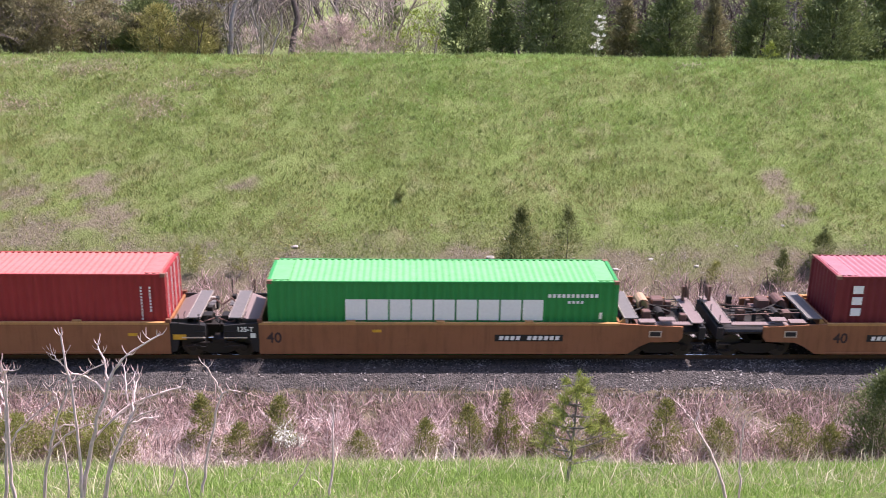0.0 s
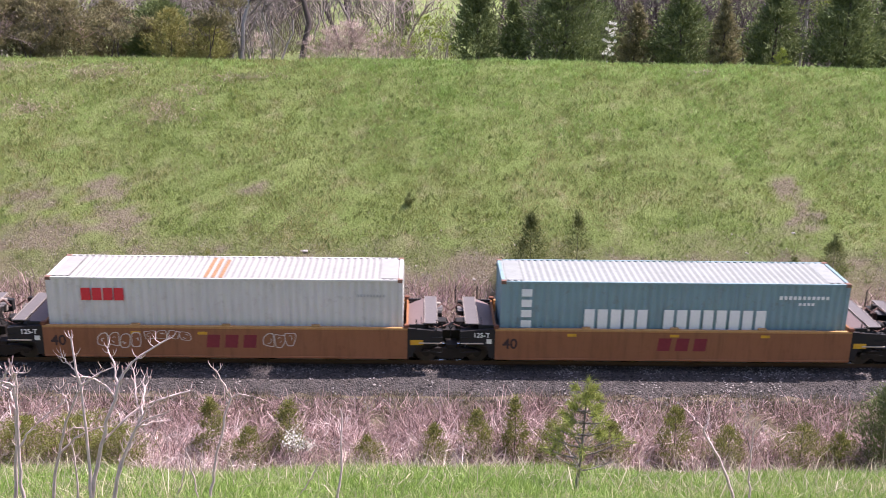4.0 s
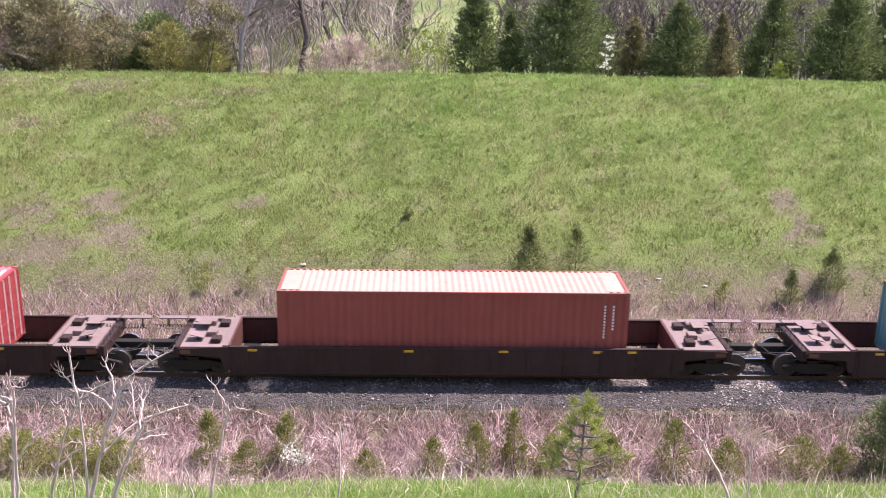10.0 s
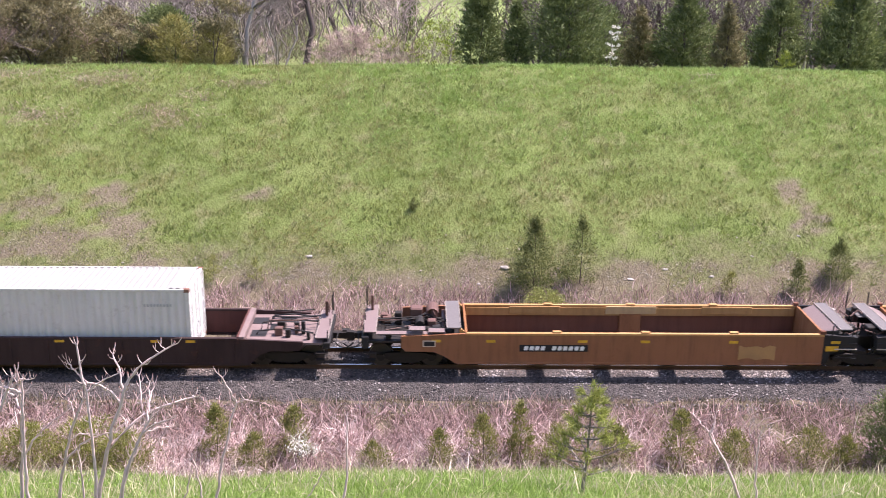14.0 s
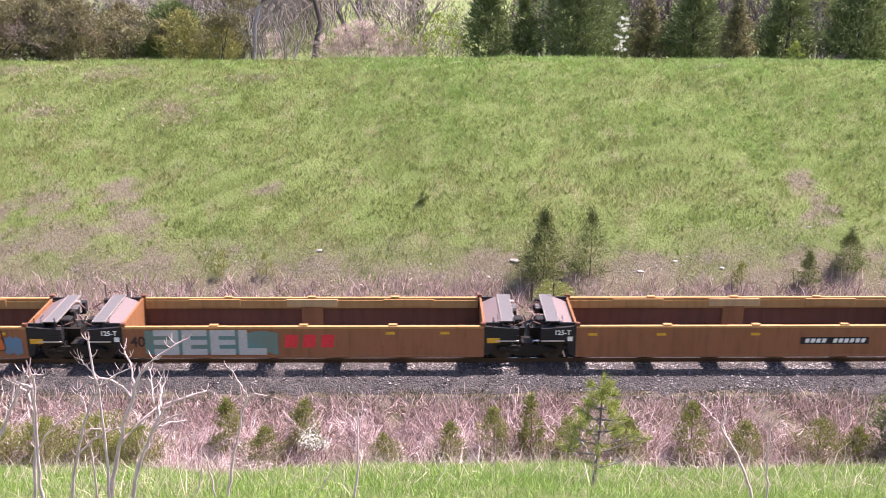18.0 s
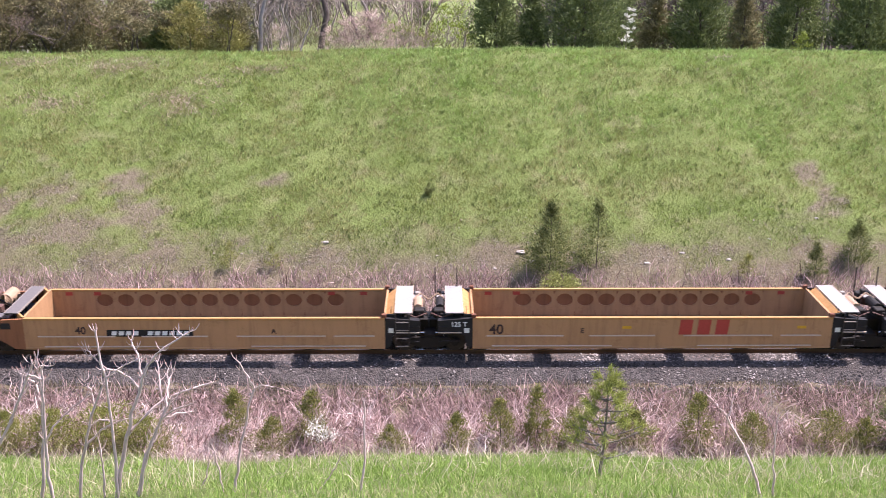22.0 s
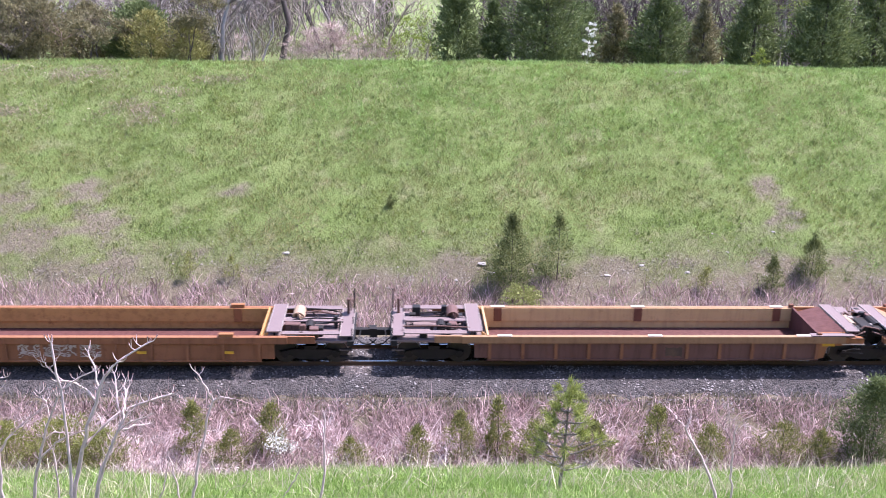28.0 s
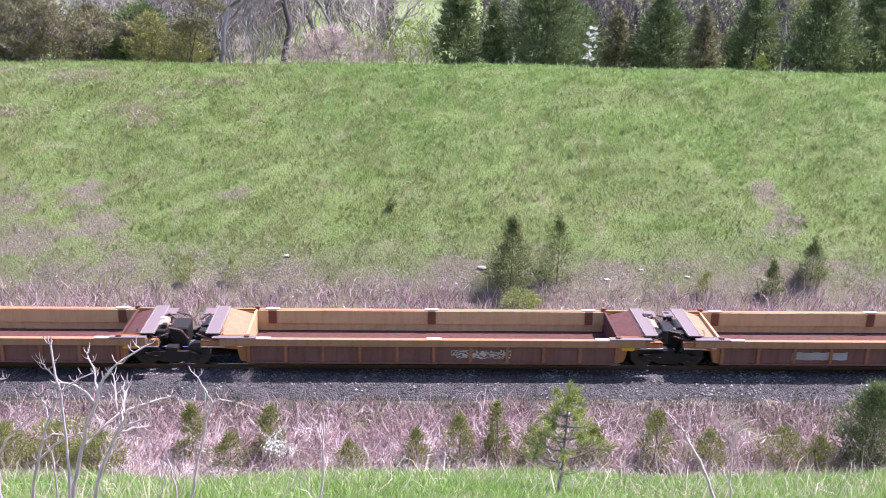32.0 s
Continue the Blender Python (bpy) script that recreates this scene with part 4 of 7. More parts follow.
def coupler_end(u, st, kind, s, hl, ex, seed):
    """The free end of a car: deck over its own truck, walkways, brake gear, steps, coupler."""
    top = st["top"]
    X = lambda a, b: (min(s * a, s * b), max(s * a, s * b))
    wallm = OCHRE if kind in ("smooth", "holes") else BROWN if kind == "brown" else st["rim"]
    for sy in (-1, 1):
        a, b = sorted((sy * 1.36, sy * 1.46))
        bm = bmesh.new()
        if kind.startswith("posts"):
            box(bm, *X(hl + 0.9, hl + 1.85), a, b, top - 0.26, top - 0.004)
            part("end_side", bm, wallm, u)
            part("end_web", boxes((*X(hl, hl + 0.45), a + 0.02, b - 0.02, st["bot"] + 0.1, top - 0.262)), st["wall"], u)
            continue
        prism(bm, [(s * hl, st["bot"]), (s * (hl + 0.35), st["bot"] + 0.02), (s * (hl + 0.75), 0.62), (s * (hl + 1.1), 0.78), (s * (hl + 2.1), 0.80), (s * (hl + 2.25), 0.95),
                   (s * (hl + 2.25), top - 0.14), (s * hl, top - 0.03)], a, b)
        part("end_side", bm, wallm, u)
    part("end_bulkhead", boxes((*X(hl - 0.05, hl + 0.02), -1.38, 1.38, 0.4, top + 0.02)), st["inner"], u)
    deckm = BROWN_DECK if kind in ("brown", "posts_red", "posts", "posts_long") else WALK_DARK
    if kind in ("smooth", "holes"):
        deckm = UNDER
        part("end_deck", boxes((*X(hl + 0.02, ex - 0.25), -1.36, 0.95, top - 0.42, top - 0.36)), deckm, u, "grimy open end deck")
        for k in range(3):
            cxx = s * (hl + 0.75 + 0.45 * k)
            part("cross_member", boxes((cxx - 0.05, cxx + 0.05, -1.34, 1.34, top - 0.36, top - 0.2)), TANK_DARK, u)
        part("side_walk", boxes((*X(hl + 0.7, ex - 0.5), -1.36, -1.08, top - 0.12, top - 0.08)), WALK_DARK, u, "narrow side walkway")
        part("valve_rack", bevelled(boxes((*X(hl + 1.5, hl + 1.95), 0.3, 0.75, top - 0.36, top + 0.22)), 0.04), TANK_DARK, u)
        part("slack_lever", bar([(s * (hl + 0.7), -0.2, top - 0.05), (s * (hl + 1.4), 0.1, top + 0.1), (s * (hl + 2.1), -0.1, top - 0.1)], 0.04, 6), UNDER, u)
    else:
        part("end_deck", boxes((*X(hl + 0.02, ex - 0.25), -1.36, 1.36, top - 0.28, top - 0.2)), deckm, u, "dirty steel end deck")
    part("end_sill", bevelled(boxes((*X(ex - 0.25, ex), -1.4, 1.4, 0.85, top - 0.18)), 0.02), BLACK if kind != "posts_red" else SILL_RED, u)
    g = GREY_WALK if kind in ("smooth", "holes") else WALK_DARK
    if kind == "brown":
        for k, (px, py) in enumerate(((0.5, 0.7), (0.6, -0.5), (1.2, 0.1), (1.5, 0.85))):
            # Flat black plates paint the dark of openings; the deck stays closed.
            part("opening_patch", boxes((s * (hl + px) - 0.28, s * (hl + px) + 0.28, py - 0.3, py + 0.3, top - 0.199, top - 0.19)), BLACK, u, "black patch painting the shade of a deck opening")
        part("raised_sheet", bevelled(boxes((*X(hl + 0.02, hl + 0.22), -1.4, 1.4, top - 0.2, top + 0.03)), 0.015), BROWN_DECK, u)
    else:
        walkway(u, s * (hl + 0.42), top + 0.15, 0.46, mat=g)
        bm = bmesh.new()
        prism(bm, [(s * hl, top - 0.08), (s * (hl + 0.18), top + 0.12), (s * (hl + 0.22), top + 0.12), (s * (hl + 0.22), top - 0.2), (s * hl, top - 0.2)], -1.3, -1.2)
        part("walkway_support", bm, OCHRE_LIGHT, u)
        bm = bmesh.new()
        prism(bm, [(s * hl, top - 0.08), (s * (hl + 0.18), top + 0.12), (s * (hl + 0.22), top + 0.12), (s * (hl + 0.22), top - 0.2), (s * hl, top - 0.2)], 1.2, 1.3)
        part("walkway_support", bm, OCHRE_LIGHT, u)
        machinery(u, s * (hl + 1.15), s, top - 0.2, kind in ("holes", "posts_red") or seed % 2, seed)
    walkway(u, s * (ex - 0.28), top - 0.02, 0.42, mat=WALK_DARK, legs=False)
    if kind == "posts_long":
        for px, py in ((0.95, 0.55), (1.05, -0.6), (1.9, 0.5)):
            # Black plates again in place of the shade inside deck openings.
            part("opening_patch", boxes((s * (hl + px) - 0.3, s * (hl + px) + 0.3, py - 0.32, py + 0.32, top - 0.199, top - 0.19)), BLACK, u, "black patch painting the shade of a deck opening")
    if kind in ("posts_red", "posts", "posts_long"):
        part("long_walkway", boxes((*X(hl + 0.65, ex - 0.5), -0.25, 0.15, top + 0.06, top + 0.10)), WALK_DARK, u)
    if kind in ("posts_long", "posts"):
        part("long_walkway", bevelled(boxes((*X(hl + 0.66, ex - 0.5), 0.95, 1.3, top + 0.06, top + 0.10)), 0.008), WALK_DARK, u, "grey brown grating walkway")
        part("long_walkway", bevelled(boxes((*X(hl + 0.66, ex - 0.5), -1.34, -1.05, top + 0.02, top + 0.06)), 0.008), WALK_DARK, u, "grey brown grating walkway")
    if kind == "holes":
        if s > 0:
            part("marker_box", bevelled(boxes((*X(ex - 0.62, ex - 0.34), -1.42, -1.2, 0.92, 1.28)), 0.03), REDMARK, u, "red box on the end of the car")
        part("side_grating", boxes((*X(hl + 0.72, hl + 1.35), -1.4, -1.02, top + 0.0, top + 0.03)), GREY_WALK, u, "grey step grating")
        part("side_grating", boxes((*X(hl + 1.55, hl + 2.05), -1.4, -1.02, top - 0.16, top - 0.13)), GREY_WALK, u, "grey step grating")
        part("end_lamp_plate", boxes((*X(hl + 0.45, hl + 0.8), -1.472, -1.462, 1.1, 1.32)), BLACK, u, "dark framed plate")
    if kind == "smooth":
        part("side_grating", boxes((*X(hl + 0.72, hl + 1.30), -1.40, -1.05, top - 0.02, top + 0.015)), WALK_DARK, u, "grey step grating")
        part("side_grating", boxes((*X(hl + 1.42, hl + 1.98), -1.40, -1.05, top + 0.06, top + 0.09)), WALK_DARK, u, "grey step grating")
        part("plate_frame", boxes((*X(hl + 1.05, hl + 1.5), -1.472, -1.462, 0.98, 1.22)), RIM, u, "pale framed plate")
        part("plate_face", boxes((*X(hl + 1.09, hl + 1.46), -1.478, -1.47, 1.02, 1.18)), BLACK, u)
    q = random.Random(seed * 7 + 3)
    z0 = top - (0.36 if kind in ("smooth", "holes") else 0.2)
    for k in range(7):
        px, py, w = hl + q.uniform(0.7, ex - hl - 0.7), q.uniform(-1.1, 1.1), q.uniform(0.06, 0.16)
        part("valve", bevelled(boxes((s * px - w, s * px + w, py - w, py + w, z0, z0 + q.uniform(0.15, 0.5))), 0.02), q.choice((UNDER, BLACK, TANK_DARK)), u)
    for k in range(6):
        pa, pb, py = hl + q.uniform(0.5, 1.1), ex - q.uniform(0.4, 0.9), q.uniform(-1.15, 1.1)
        zz = z0 + q.uniform(0.08, 0.45)
        part("pipe", bar([(s * pa, py, z0), (s * (pa + 0.08), py, zz), (s * (pa + pb) / 2, py + q.uniform(-0.2, 0.2), zz + 0.03), (s * pb, py + q.uniform(-0.3, 0.3), zz), (s * pb, py, z0)], q.uniform(0.016, 0.034), 6), q.choice((UNDER, BLACK, TANK_DARK)), u)
    part("uncoupling_lever", bar([(s * (ex + 0.12), -1.3, 0.9), (s * (ex + 0.14), -0.6, 0.8), (s * (ex + 0.2), 0.0, 0.95)], 0.018, 5), BLACK, u)
    for py in (-1.3, -0.2, 0.9, 1.3):
        grab(u, [(s * (ex - 0.08), py, top - 0.2), (s * (ex - 0.08), py, top + (0.75 if py > 0.5 else 0.25))], 0.02)
    grab(u, [(s * (ex - 0.1), -1.44, 0.45), (s * (ex - 0.1), -1.44, 0.9)])
    for z in (0.44, 0.7):
        part("step", boxes((*X(ex - 0.5, ex - 0.06), -1.5, -1.3, z, z + 0.03)), UNDER, u)
    part("brake_stand", bevelled(boxes((*X(ex - 0.34, ex - 0.24), 0.78, 0.95, top - 0.2, top + 0.55)), 0.02), TANK_DARK, u)
    bw = bmesh.new()
    tube(bw, [(s * (ex - 0.2), 0.85, top + 0.35), (s * (ex - 0.17), 0.85, top + 0.35)], 0.26, 14)
    part("brake_wheel", bw, TANK_DARK, u)
    part("draft_sill", boxes((*X(hl, ex), -0.3, 0.3, 0.62, 0.98)), UNDER, u)
    coupler(u, s * ex, s)
    truck(u, s * (ex - 1.55))


def painted_mark(u, x, y, mat, z0, z1):
    """A faded row of three plain leaning blocks."""
    blocks("painted_mark", 3, x - 0.98, x + 0.92, z0, z1, y, mat, u, 0.3, label="faded painted block", skew=0.05)


def bubbles(u, x0, x1, z0, z1, y, fill, edge, seed, n):
    """Sprayed rounded shapes in a row: a fill with a pale outline and short pale strokes."""
    r = random.Random(seed)
    w = (x1 - x0) / n
    for k in range(n):
        cx, cz = x0 + w * (k + 0.5), (z0 + z1) / 2 + r.uniform(-0.04, 0.04)
        ph, lob = r.uniform(0, math.tau), r.choice((2, 3, 3, 4))
        for grow, mat, off in ((1.0, edge, 0.004 + 0.0003 * (k % 2)), (0.86, fill, 0.006 + 0.0003 * (k % 2))):
            rim = []
            for q in range(22):
                a = math.tau * q / 22
                m = 1 + 0.14 * math.sin(lob * a + ph)
                c, sn = math.cos(a), math.sin(a)
                rim.append((cx + math.copysign(abs(c) ** 0.62, c) * w * 0.52 * m * grow, cz + math.copysign(abs(sn) ** 0.62, sn) * (z1 - z0) * 0.45 * m * (grow if grow == 1 else 0.88)))
            bm = bmesh.new()
            prism(bm, rim, y - off, y - off + 0.003)
            part("graffiti", bm, mat, u, "sprayed graffiti shape, weathered")
        for q in range(2):
            a0, rr = r.uniform(0, math.tau), r.uniform(0.25, 0.55)
            line = [(cx + w * 0.5 * rr * math.cos(a0 + 0.5 * j), y - 0.0075, cz + (z1 - z0) * 0.45 * rr * math.sin(a0 + 0.5 * j)) for j in range(4)]
            part("graffiti_stroke", bar(line, 0.012, 4), edge, u)


def well_unit(kind, place, left, right, label, seed=1, hl=None, marks=(), own=True):
    """left and right: ("joint", reach) or ("end", reach) from the unit's middle."""
    st = dict(STYLE[kind])
    hl = hl or st["hl"]
    u = new("well_car")
    tagged(u, label, "rail car", "cars of the train")
    for s in (-1, 1):
        side_wall(u, st, kind, s, -hl, hl)
    for px in np.linspace(-hl + 0.4, hl - 0.4, 6):
        part("floor_beam", boxes((px - 0.3, px + 0.3, -1.33, 1.33, st["bot"], st["bot"] + 0.07)), UNDER, u, "beam of the open floor")
    if kind in ("posts", "posts_long"):
        part("well_floor", boxes((-hl, hl, -1.36, 1.36, st["bot"] + 0.075, st["bot"] + 0.09)), PANEL, u, "rusty floor sheet")
    for s, (how, reach) in ((-1, left), (1, right)):
        if how == "joint":
            joint_end(u, st, kind, s, hl, reach, own and s > 0)
        else:
            coupler_end(u, st, kind, s, hl, reach, seed + s)
    coat = 0
    fl = -st["out"] + 0.002
    for m in marks:
        what = m[0]
        if what == "number":
            hb = m[2] if len(m) > 2 else 1.5 if kind == "holes" else 1.2
            part("number_board", boxes((m[1] - hb, m[1] + hb, fl - 0.003, fl + 0.006, 0.82, 1.07)), BLACK, u, "black board with pale number bars")
            blocks("number_bar", 11, m[1] - hb + 0.12, m[1] + hb - 0.12, 0.87, 1.02, fl - 0.008, WHITE, u, 0.3, skew=0.03, skip=(4,))
        elif what == "text":
            lettering("stencil", m[1], m[2], m[3], fl - 0.001, m[4], m[5], u)
        elif what == "logo":
            painted_mark(u, m[1], fl, m[2], 0.86 if kind == "holes" else 0.72, 1.42 if kind == "holes" else 1.2)
        elif what == "reflector":
            for px in m[1]:
                part("reflector", boxes((px - 0.16, px + 0.16, fl, fl + 0.012, m[2], m[2] + 0.10)), YELLOW, u, "yellow reflective patch")
        elif what == "spray":
            spray(u, m[1], m[2], m[3], m[4], fl - 0.005 * coat + (0.075 if kind.startswith("posts") else 0), m[5], m[6], m[7])
            coat = 1 - coat
        elif what == "bubbles":
            bubbles(u, m[1], m[2], m[3], m[4], fl, m[5], m[6], m[7], m[8])
        elif what == "jointtext":
            lettering("stencil", m[1], 0.24, m[2], -1.446, 1.24, WHITE, u, "white stencil on black")
    MOVING.append((u, place))
    return u


OL = "ochre steel well car "
PT = 7.83
T40 = ("text", "40", 0.52, -5.75, 0.93, DARKLET)
R3 = ("reflector", (-3.6, 0.0, 3.2), 1.24)
T125 = ("jointtext", "125-T", -6.75)
well_unit("smooth", -14.4, ("joint", PT), ("joint", PT), OL + "with a red container in it", 1, marks=(("reflector", (5.0,), 1.0), ("logo", -4.0, DARKLET)))
well_unit("smooth", 1.2, ("joint", PT), ("end", 9.35), OL + "with a green container in it", 2, own=False, marks=(("number", 3.1), T40, T125, ("reflector", (-2.2,), 1.15)))
well_unit("smooth", 21.1, ("end", 10.15), ("joint", PT), OL + "with a maroon container in it", 3,
          marks=(("number", -3.6), ("text", "A", 0.26, -1.55, 0.95, DARKLET), T40, ("reflector", (5.6,), 1.1), ("spray", -0.8, 0.4, 0.6, 1.15, (PINKSPRAY, OCHRE), 4, 4),
                 ("spray", 1.4, 2.9, 0.7, 1.1, (DARKLET, OCHRE), 9, 4), ("spray", 3.6, 5.7, 0.65, 1.25, (PINKSPRAY, OCHRE_LIGHT), 5, 4)))
well_unit("smooth", 36.75, ("joint", PT), ("joint", PT), OL + "with red graffiti and a brick red container", 4,
          marks=(T40, T125, ("logo", 0.0, MAROONSPRAY), ("reflector", (-3.3, 0.9, 3.3), 1.12), ("bubbles", -5.3, -2.2, 0.5, 1.32, MAROONSPRAY, PINKSPRAY, 6, 5), ("bubbles", 0.9, 4.1, 0.5, 1.35, MAROONSPRAY, PINKSPRAY, 7, 6), ("bubbles", 4.2, 5.0, 0.6, 1.15, PINKSPRAY, MAROONSPRAY, 8, 1)))
well_unit("smooth", 52.5, ("joint", PT), ("joint", PT), OL + "with pale graffiti and a white container", 5,
          marks=(T40, T125, ("logo", 0.2, MAROONSPRAY), ("reflector", (-3.1, -0.8), 1.2), ("bubbles", -4.4, -2.9, 0.7, 1.25, OCHRE, PINKSPRAY, 12, 4), ("bubbles", -2.8, -1.2, 1.0, 1.35, OCHRE, PINKSPRAY, 11, 4), ("bubbles", 1.3, 2.4, 0.75, 1.3, OCHRE, PINKSPRAY, 13, 3)))
well_unit("smooth", 68.1, ("joint", PT), ("joint", PT), OL + "with a grey blue container in it", 6, marks=(T40, T125, ("logo", 0.3, MAROONSPRAY), R3))
well_unit("smooth", 83.5, ("joint", PT), ("end", 9.45), OL + "with smeared graffiti and a grey blue container", 7, own=False,
          marks=(("number", 4.15, 1.5), T125, ("reflector", (-6.0, -3.3, -0.9, 1.0), 1.14), ("spray", -5.0, -1.1, 0.4, 1.3, (OCHRE_LIGHT, OCHRE, PALE_RED), 15, 5), ("spray", -1.0, 2.5, 0.4, 1.3, (PALE_RED, OCHRE, OCHRE_LIGHT), 16, 5)))

BR = "dark brown well car "
BP = 10.9
RB = ("reflector", (-7.0, -1.6, 1.7, 5.0, 6.2), 1.10)
well_unit("brown", 105.2, ("end", 11.0), ("joint", BP), BR + "with a green container in it", 8, marks=(RB,))
well_unit("brown", 127.0, ("joint", BP), ("joint", BP), BR + "with a red container in it", 9, marks=(RB,))
well_unit("brown", 148.85, ("joint", BP), ("joint", BP), BR + "with a faded orange container in it", 10, marks=(RB,))
well_unit("brown", 170.8, ("joint", BP), ("joint", BP), BR + "with a teal container in it", 11, marks=(RB, ("spray", -3.0, -1.6, 0.5, 0.9, (GREYSPRAY, BROWN), 3, 3)))
well_unit("brown", 192.75, ("joint", BP), ("end", 11.0), BR + "with a white container in it", 12, own=False, marks=(RB,))

EL = "empty ochre well car "
well_unit("smooth", 214.75, ("end", 9.9), ("joint", PT), EL + "with a black number board", 13, marks=(("number", -3.2), ("reflector", (-7.3, -5.4, -2.2, 0.0, 3.1, 6.7), 1.15), ("spray", 3.3, 4.6, 0.5, 1.1, (OCHRE_LIGHT,), 3, 2)))
well_unit("smooth", 230.4, ("joint", PT), ("joint", PT), EL + "with faded red blocks and pale graffiti", 14, marks=(T125, T40, ("logo", 0.4, REDMARK), ("reflector", (-5.2, -3.0, 0.2), 1.15), ("spray", 2.6, 5.6, 0.5, 1.1, (PINKSPRAY, OCHRE), 17, 5)))
well_unit("smooth", 246.2, ("joint", PT), ("joint", PT), EL + "covered with orange and grey graffiti", 15,
          marks=(T125, T40, ("logo", -0.1, REDMARK), ("reflector", (-5.2, 0.1, 3.0, 5.4), 1.2), ("spray", -5.2, -0.9, 0.4, 1.42, (PINKSPRAY, DARKLET, OCHRE_LIGHT), 21, 7), ("bubbles", 1.6, 5.5, 0.46, 1.38, ORANGESPRAY, DARKLET, 23, 5), ("spray", 0.95, 1.6, 0.4, 1.3, (BLUESPRAY,), 25, 1), ("spray", 5.5, 6.1, 0.4, 1.2, (BLUESPRAY,), 26, 1)))
w = well_unit("smooth", 262.05, ("joint", PT), ("joint", PT), EL + "with big grey block graffiti", 16, marks=(T125, T40, ("logo", 0.2, REDMARK), ("reflector", (-2.1, 3.0, 4.9), 1.2), ("spray", -5.5, -0.9, 0.4, 1.42, (TEAL,), 31, 4)))
for k in range(4):
    gx0, gx1 = -5.2 + 0.98 * k, -4.34 + 0.98 * k
    bm = bmesh.new()
    m0, m1 = (gx1 - 0.3, gx0) if k == 0 else (gx0 + 0.3, gx1)
    e0 = gx1 if k == 0 else gx0
    if k < 3:
        prism(bm, [(e0, 0.45), (m1, 0.45), (m1, 0.68), (m0, 0.68), (m0, 0.82), (m1, 0.84), (m1, 1.02), (m0, 1.02), (m0, 1.16), (m1, 1.16), (m1, 1.38), (e0, 1.38)], -1.478, -1.474)
    else:
        prism(bm, [(e0, 0.45), (m1 + 0.1, 0.45), (m1 + 0.1, 0.7), (m0, 0.7), (m0, 1.38), (e0, 1.38)], -1.478, -1.474)
    part("graffiti", bm, GREYSPRAY, w, "grey block shape sprayed on the side")
well_unit("smooth", 277.8, ("joint", PT), ("end", 9.3), EL + "with a black number board", 17, own=False, marks=(T125, ("number", 2.8), ("reflector", (-5.7, -3.3, 0.0, 6.9), 1.14)))

w = well_unit("posts_red", 297.85, ("end", 9.15), ("end", 9.15), "empty rusty brown steel well car with red sills", 18, marks=(("reflector", (-5.8,), 0.72), ("spray", -4.6, -2.6, 0.42, 1.08, (BROWN, BROWN_DECK, BROWN), 41, 4), ("spray", -1.6, 1.8, 0.45, 1.05, (BROWN, BROWN_DECK, BROWN), 42, 4), ("spray", 2.6, 4.8, 0.42, 1.05, (BROWN, BROWN_DECK), 43, 4)))
well_unit("holes", 317.65, ("end", 9.65), ("joint", PT), EL + "with round openings in its far side", 19, marks=(("number", -1.9), ("text", "40", 0.38, -4.3, 1.03, DARKLET), ("text", "A", 0.26, 2.4, 1.0, DARKLET)))
for pl, ch in ((333.25, "E"), (348.85, "D"), (364.45, "C")):
    well_unit("holes", pl, ("joint", PT), ("joint", PT), EL + "with round openings and faded red blocks", int(pl), marks=(("jointtext", "125 T", -6.75), ("text", "40", 0.50, -5.45, 1.05, DARKLET), ("text", ch, 0.26, -2.45, 1.0, DARKLET), ("logo", 1.8, REDLET), ("reflector", (5.2, -0.9), 1.08)))
well_unit("holes", 380.05, ("joint", PT), ("end", 9.1), EL + "with a black number board", 21, own=False, marks=(("jointtext", "125 T", -6.75), ("text", "40", 0.50, -5.45, 1.05, DARKLET), ("text", "B", 0.26, -0.5, 1.03, DARKLET), ("number", 1.9)))

well_unit("posts_long", 401.85, ("end", 11.3), ("end", 11.3), "empty long ochre well car with ribbed sides", 22, marks=(("spray", -0.2, 2.6, 0.42, 0.98, (PINKSPRAY, RUSTED), 33, 5), ("spray", -5.4, -3.2, 0.6, 0.86, (DARKLET, RUSTED), 34, 3), ("spray", -2.4, -1.6, 0.6, 0.85, (DARKLET, RUSTED), 35, 2), ("reflector", (-6.0, 4.0, 7.0), 0.6)))
ML = "empty yellow well car, rusty ribbed sides "
well_unit("posts", 423.7, ("end", 9.3), ("joint", 7.85), ML + "and a deck end", 23, hl=5.9, marks=(("reflector", (-6.2, 6.3), 1.06), ("spray", 0.4, 1.0, 0.45, 0.85, (DARKLET,), 3, 1)))
well_unit("posts", 439.85, ("joint", 8.25), ("joint", 8.25), ML + "and pale faded blocks", 24, hl=6.65, marks=(("reflector", (-7.1, -5.5, 2.5, 7.1), 1.06), ("spray", 0.0, 2.1, 0.55, 0.88, (DARKLET, PINKSPRAY), 5, 3)))
well_unit("posts", 456.5, ("joint", 8.25), ("joint", 8.25), ML + "and a dark stencil", 25, hl=6.6, marks=(("reflector", (-7.1, -5.0, 2.5, 7.1), 1.06), ("text", "45", 0.42, -5.2, 0.7, DARKLET), ("spray", 0.2, 2.2, 0.5, 0.85, (PINKSPRAY,), 6, 3)))
well_unit("posts", 473.9, ("joint", 8.4), ("joint", 8.4), ML + "and pale faded blocks", 26, hl=6.5, marks=(("reflector", (-7.1, -5.0, 2.5, 7.1), 1.06), ("spray", 0.6, 2.7, 0.5, 0.88, (DARKLET, PINKSPRAY), 7, 3)))
